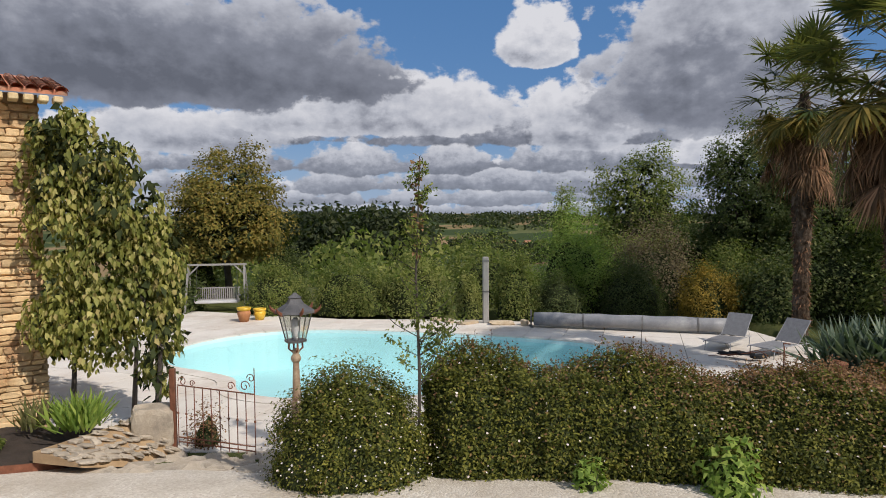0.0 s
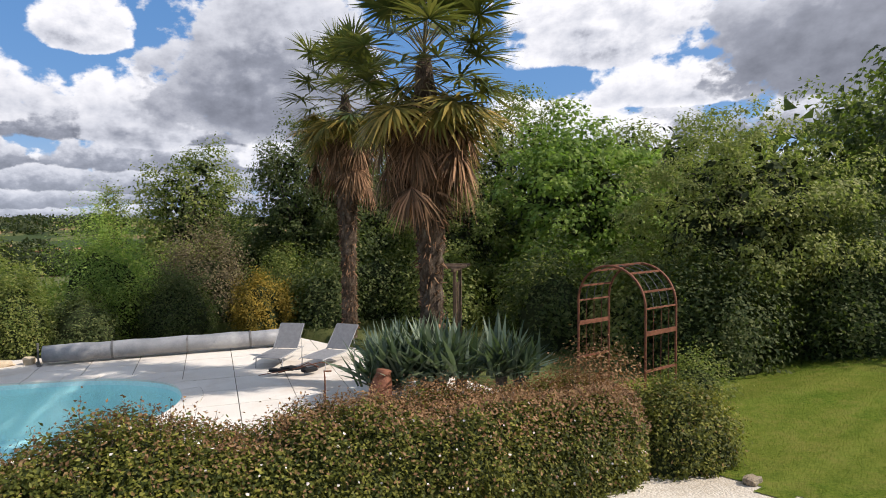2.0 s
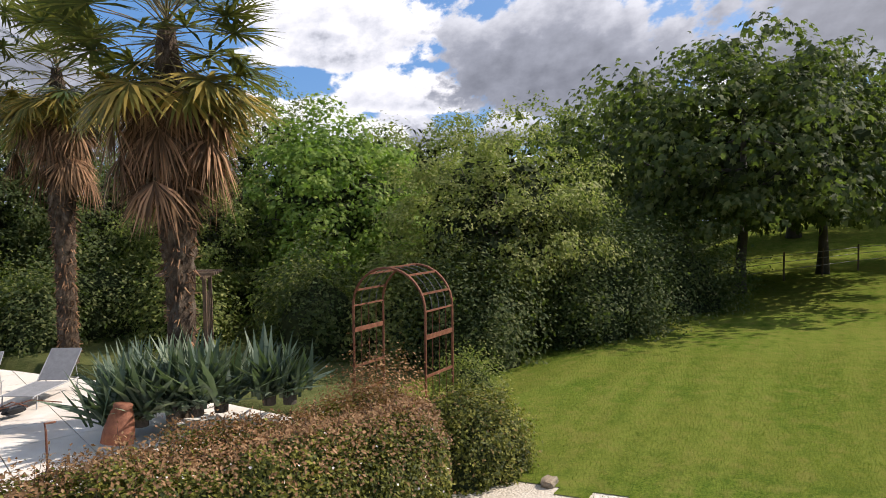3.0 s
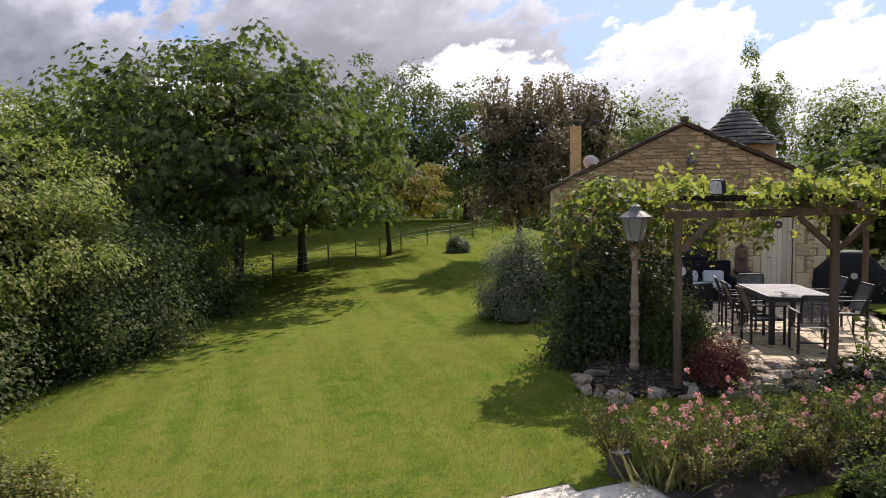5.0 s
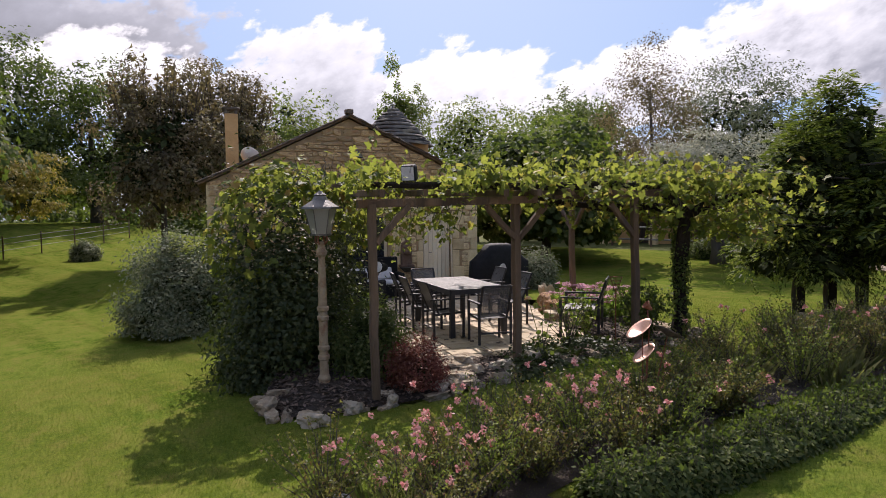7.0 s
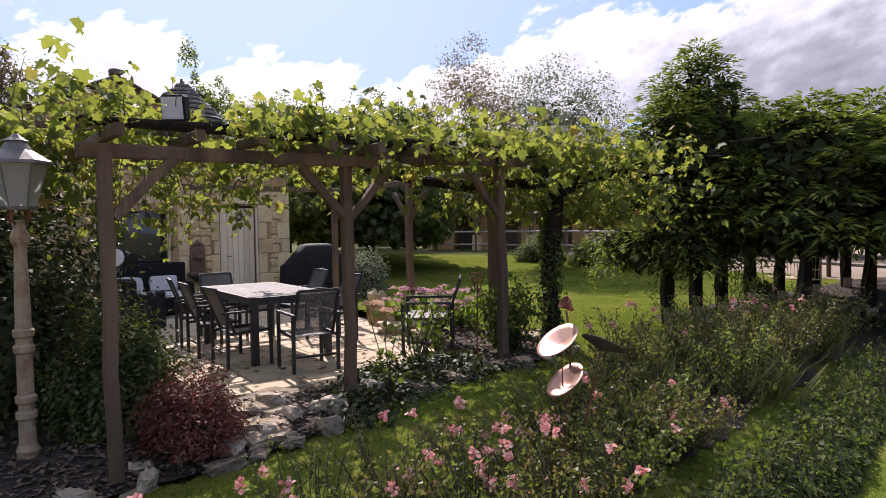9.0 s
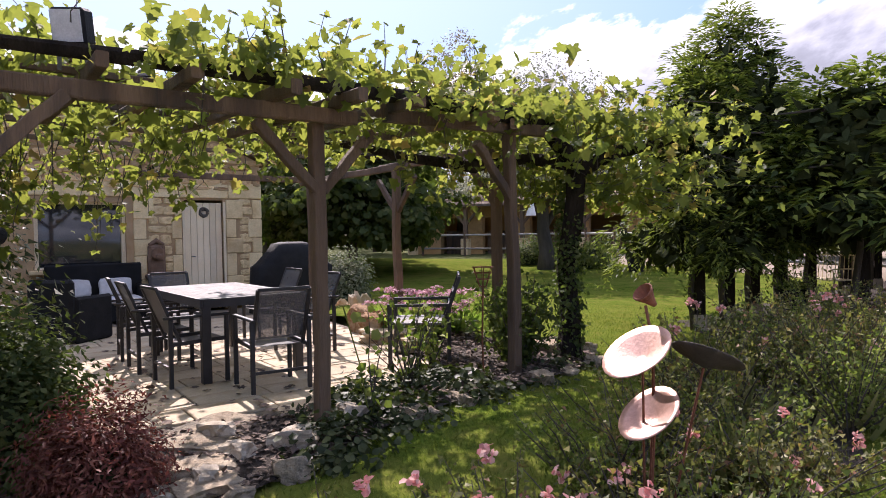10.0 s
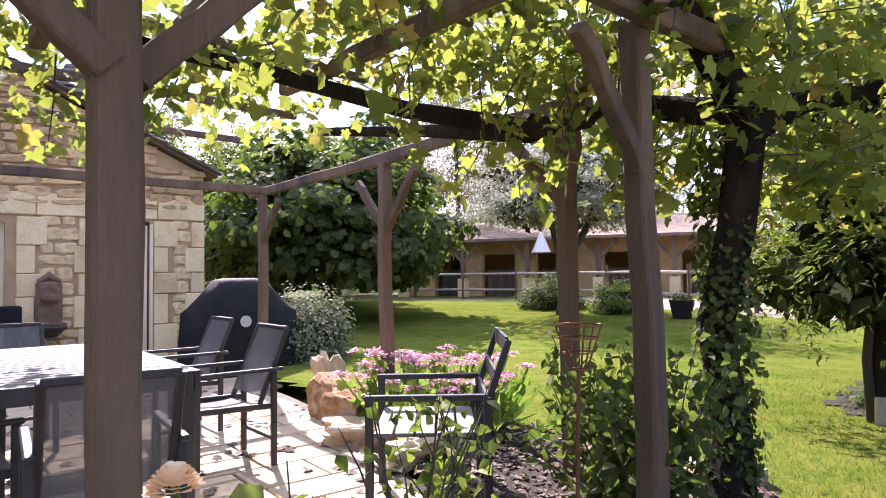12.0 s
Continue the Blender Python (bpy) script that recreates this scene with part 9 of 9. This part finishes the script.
def fence(pts, h, rails, name, label, spacing=2.4, thick=0.06, rail=0.045):
    t = thing(name, label, "fence")
    for (x0, y0), (x1, y1) in zip(pts, pts[1:]):
        n = max(1, round(math.hypot(x1 - x0, y1 - y0) / spacing))
        for i in range(n + (1 if (x1, y1) == pts[-1] else 0)):
            x, y = x0 + (x1 - x0) * i / n, y0 + (y1 - y0) * i / n
            z = float(gz(x, y))
            bm = bmesh.new()
            tube(bm, [(x, y, z - 0.1), (x, y, z + h + 0.1)], thick, 8)
            part("post", bm, M["wood"], t)
        for r in rails:
            bm = bmesh.new()
            ps = [(x0 + (x1 - x0) * k / n, y0 + (y1 - y0) * k / n) for k in range(n + 1)]
            tube(bm, [(x, y, float(gz(x, y)) + r) for x, y in ps], rail, 6)
            part("rail", bm, M["greywood"], t)


fence([(24.0, -27.5), (16.5, -26.5), (12.0, -22.2), (8.5, -19.5), (2.0, -16.8)], 1.15, (0.35, 1.0), "post_and_rail_fence", "weathered post and rail fence along the yard")
fence([(33.0, 7.0), (40.0, 2.5), (47.0, -3.0), (54.0, -12.0)], 1.2, (0.5, 0.85, 1.15), "wire_fence", "thin post and wire fence across the lawn", 3.2, 0.04, 0.014)


def far_bench():
    t = thing("garden_bench", "pale metal garden bench beside the yard", "bench", pose(7.2, -14.6, float(gz(7.2, -14.6)), 0, 0, -50))
    for s in (-1, 1):
        for y in (-0.25, 0.25):
            bm = bmesh.new()
            tube(bm, [(s * 0.62, y, 0), (s * 0.62, y, 0.45 if y > 0 else 0.95)], 0.018, 6)
            part("leg", bm, M["cream"], t)
        bm = bmesh.new()
        tube(bm, [(s * 0.62, -0.25, 0.68), (s * 0.62, 0.28, 0.68), (s * 0.62, 0.25, 0.45)], 0.016, 6)
        part("armrest", bm, M["cream"], t)
    for k in range(5):
        bm = bmesh.new()
        bar(bm, (-0.62, -0.2 + 0.1 * k, 0.45), (0.62, -0.2 + 0.1 * k, 0.45), 0.06, 0.02)
        part("seat_slat", bm, M["cream"], t)
    for k in range(11):
        bm = bmesh.new()
        tube(bm, [(-0.55 + 0.11 * k, -0.25, 0.45), (-0.55 + 0.11 * k, -0.28, 0.93)], 0.009, 5)
        part("back_rod", bm, M["cream"], t)
    bm = bmesh.new()
    tube(bm, [(-0.62, -0.26, 0.95), (0.62, -0.26, 0.95)], 0.018, 6)
    part("top_rail", bm, M["cream"], t)


far_bench()


def tub(x, y):
    t = thing("planter_tub", "dark round planter tub with low flowers", "planter", pose(x, y, float(gz(x, y))))
    bm = bmesh.new()
    lathe(bm, [(0.22, 0), (0.30, 0.42), (0.31, 0.45), (0.27, 0.45), (0.26, 0.40)], 16)
    part("tub", bm, M["black"], t)
    rng = np.random.default_rng(5)
    n = 350
    P = np.stack([rng.normal(size=n) * 0.16, rng.normal(size=n) * 0.16, 0.45 + np.abs(rng.normal(size=n)) * 0.08], 1)
    leaves("foliage", P, ball(rng, n), 0.06, M["leaf_dark"], t, OVAL, 0.2, rng=rng)


tub(7.75, -12.3)
tub(11.9, -19.4)


def cone_lamp():
    t = thing("hanging_lamp", "pale conical lampshade hanging in the barn bay", "lamp", pose(18.7, -29.2, 2.35))
    bm = bmesh.new()
    lathe(bm, [(0.42, 0), (0.40, 0.02), (0.06, 0.85), (0.03, 0.88)], 18)
    part("shade", bm, M["white"], t)
    bm = bmesh.new()
    tube(bm, [(0, 0, 0.85), (0, 0, 1.3)], 0.015, 5)
    part("cord", bm, M["black"], t)


cone_lamp()
bush("shrub", "grey-green bush beside the barbecue", 17.2, -11.4, 1.05, 0.75, "leaf_grey", 6000, 0.08, seed=95, lump=0.25, spread=0.15)
bush("shrub", "low green bush by the fence", 13.6, -20.6, 1.2, 0.9, "leaf_green", 5000, 0.09, seed=96, lump=0.2)
bush("shrub", "low green bush by the olive tree", 15.9, -21.5, 1.3, 1.0, "leaf_dark", 5000, 0.09, seed=97, lump=0.2)
for k, (x, y) in enumerate([(8.6, -10.6), (7.2, -12.4), (5.6, -10.8), (4.6, -13.5)]):
    bush("shrub", "low dark plants under the trained trees", x, y, 0.12, 0.6, "leaf_dark", 2000, 0.08, seed=150 + k, lump=0.3, spread=0.2)


# ---- far country ----
def far_woods():
    rng = np.random.default_rng(200)
    def wood(name, label, pts, r, h, n, leaf, mat):
        P = []
        for x, y in pts:
            k = n // len(pts)
            b = ball(rng, k)
            b[:, 2] = np.abs(b[:, 2])
            s = rng.uniform(0.45, 1.35)
            P.append(np.array([x, y, float(gz(x, y)) - 1]) + b * np.array([r, r, h]) * s * rng.uniform(0.85, 1.05, (k, 1)))
        P = np.concatenate(P)
        ob = leaves(name, P, ball(rng, len(P)), leaf, M[mat], None, TRI, 0.2, rng=rng)
        tagged(ob, label, "woodland", kind="stuff")
    # the first three woods carry cloud shade in their leaf colour
    wood("far_wood", "woods along the far ridge, coloured dark for cloud shade", [(rng.uniform(-420, 600), rng.uniform(420, 700)) for k in range(260)], 16, 7, 50000, 2.6, "leaf_wood_shaded")
    wood("valley_wood", "wood on the valley side, coloured dark for cloud shade", [(rng.uniform(-68, -8), rng.uniform(235, 265)) for k in range(110)], 9, 19, 26000, 2.2, "leaf_wood_shaded")
    wood("valley_wood", "woods and hedges on the far slope, coloured dark for cloud shade", [(rng.uniform(-5, 120), rng.uniform(250, 335)) for k in range(46)], 8, 7, 18000, 1.7, "leaf_wood_shaded")
    wood("valley_wood", "hedgerow trees across the valley", [(rng.uniform(-10, 120), rng.choice([150, 190, 300, 340]) + rng.normal() * 4) for k in range(70)], 6, 4, 14000, 1.6, "leaf_green")
    wood("wood_edge", "mixed wood below the garden", [(rng.uniform(-25, 45), rng.uniform(50, 80)) for k in range(60)], 4.5, 4.5, 34000, 0.55, "leaf_green")
    wood("wood_edge", "green wood beyond the trees of the garden", [(rng.uniform(34, 90), rng.uniform(18, 60)) for k in range(50)], 5, 8, 24000, 0.75, "leaf_dark")
    wood("wood_edge", "green wood beyond the lawn", [(rng.uniform(72, 100), rng.uniform(-40, 20)) for k in range(40)], 5, 9, 24000, 0.75, "leaf_dark")
    wood("wood_edge", "green wood behind the cottage and barn", [(rng.uniform(-10, 80), rng.uniform(-75, -55)) for k in range(50)], 6, 8, 24000, 0.75, "leaf_dark")


far_woods()


def far_house(x, y, s, turn):
    z = float(gz(x, y))
    t = thing("farmhouse", "small pale farmhouse with a red roof across the valley", "house", pose(x, y, z - 0.5, 0, 0, turn), "houses across the valley")
    bm = bmesh.new()
    box(bm, (0, 0, 2.2 * s), (10 * s, 6 * s, 4.4 * s))
    part("wall", bm, M["palestone"], t)
    bm = bmesh.new()
    v = [bm.verts.new(p) for p in ((-5.3 * s, -3.4 * s, 4.3 * s), (5.3 * s, -3.4 * s, 4.3 * s), (5.3 * s, 3.4 * s, 4.3 * s), (-5.3 * s, 3.4 * s, 4.3 * s), (-5.3 * s, 0, 6.6 * s), (5.3 * s, 0, 6.6 * s))]
    for f in ((0, 1, 5, 4), (2, 3, 4, 5), (0, 4, 3), (1, 2, 5), (0, 3, 2, 1)):
        bm.faces.new([v[i] for i in f])
    part("roof", bm, M["tile"], t)
    for k in (-3, 0, 3):
        bm = bmesh.new()
        box(bm, (k * s, -3.02 * s, 2.4 * s), (0.9 * s, 0.1, 1.3 * s))
        part("window", bm, M["pane"], t)


for x, y, s, a in ((30, 332, 0.5, 20), (36, 345, 0.45, -10), (44, 338, 0.5, 35), (-22, 470, 1.3, 10), (-75, 500, 1.1, 0)):
    far_house(x, y, s, a)


# ---- grass blades near the path ----
def grass_blades():
    rng = np.random.default_rng(300)
    def patch(name, n, x0, x1, y0, y1, h, label):
        X, Y = rng.uniform(x0, x1, n * 2), rng.uniform(y0, y1, n * 2)
        edge = np.minimum(np.minimum(X - x0 + 1.5, x1 - X), np.minimum(Y - y0, y1 - Y + 0.5)) / 3.5
        ok = lawn_test(X, Y) & (rng.random(n * 2) < edge)
        X, Y = X[ok][:n], Y[ok][:n]
        k = len(X)
        P = np.stack([X, Y, gz(X, Y) - 0.004], 1)
        d = np.stack([rng.normal(size=k) * 0.5, rng.normal(size=k) * 0.5, np.ones(k)], 1)
        T = (np.array([(-0.09, 0, 0), (0.09, 0, 0), (0, 1, 0)]), np.array([(0, 1, 2)]))
        V, F = leaf_arrays(P, d, ball(rng, k), h * rng.uniform(0.5, 1.2, k), T)
        tagged(link_mesh(name, array_mesh(name, V, F), M["grass_blade"]), label, "grass", kind="stuff")
    patch("grass", 80000, 5.5, 13.5, -13.0, 3.5, 0.045, "short mown grass blades beside the path")
    patch("grass", 55000, 9.2, 21.0, -2.5, 11.0, 0.045, "short mown grass blades on the lawn")


grass_blades()

# the plan above is drawn in its own unit: bring it to metres
for ob in list(scene.objects):
    if ob.parent is None and ob.type in {"MESH", "EMPTY"}:
        ob.matrix_basis = Matrix.Scale(SCALE, 4) @ ob.matrix_basis
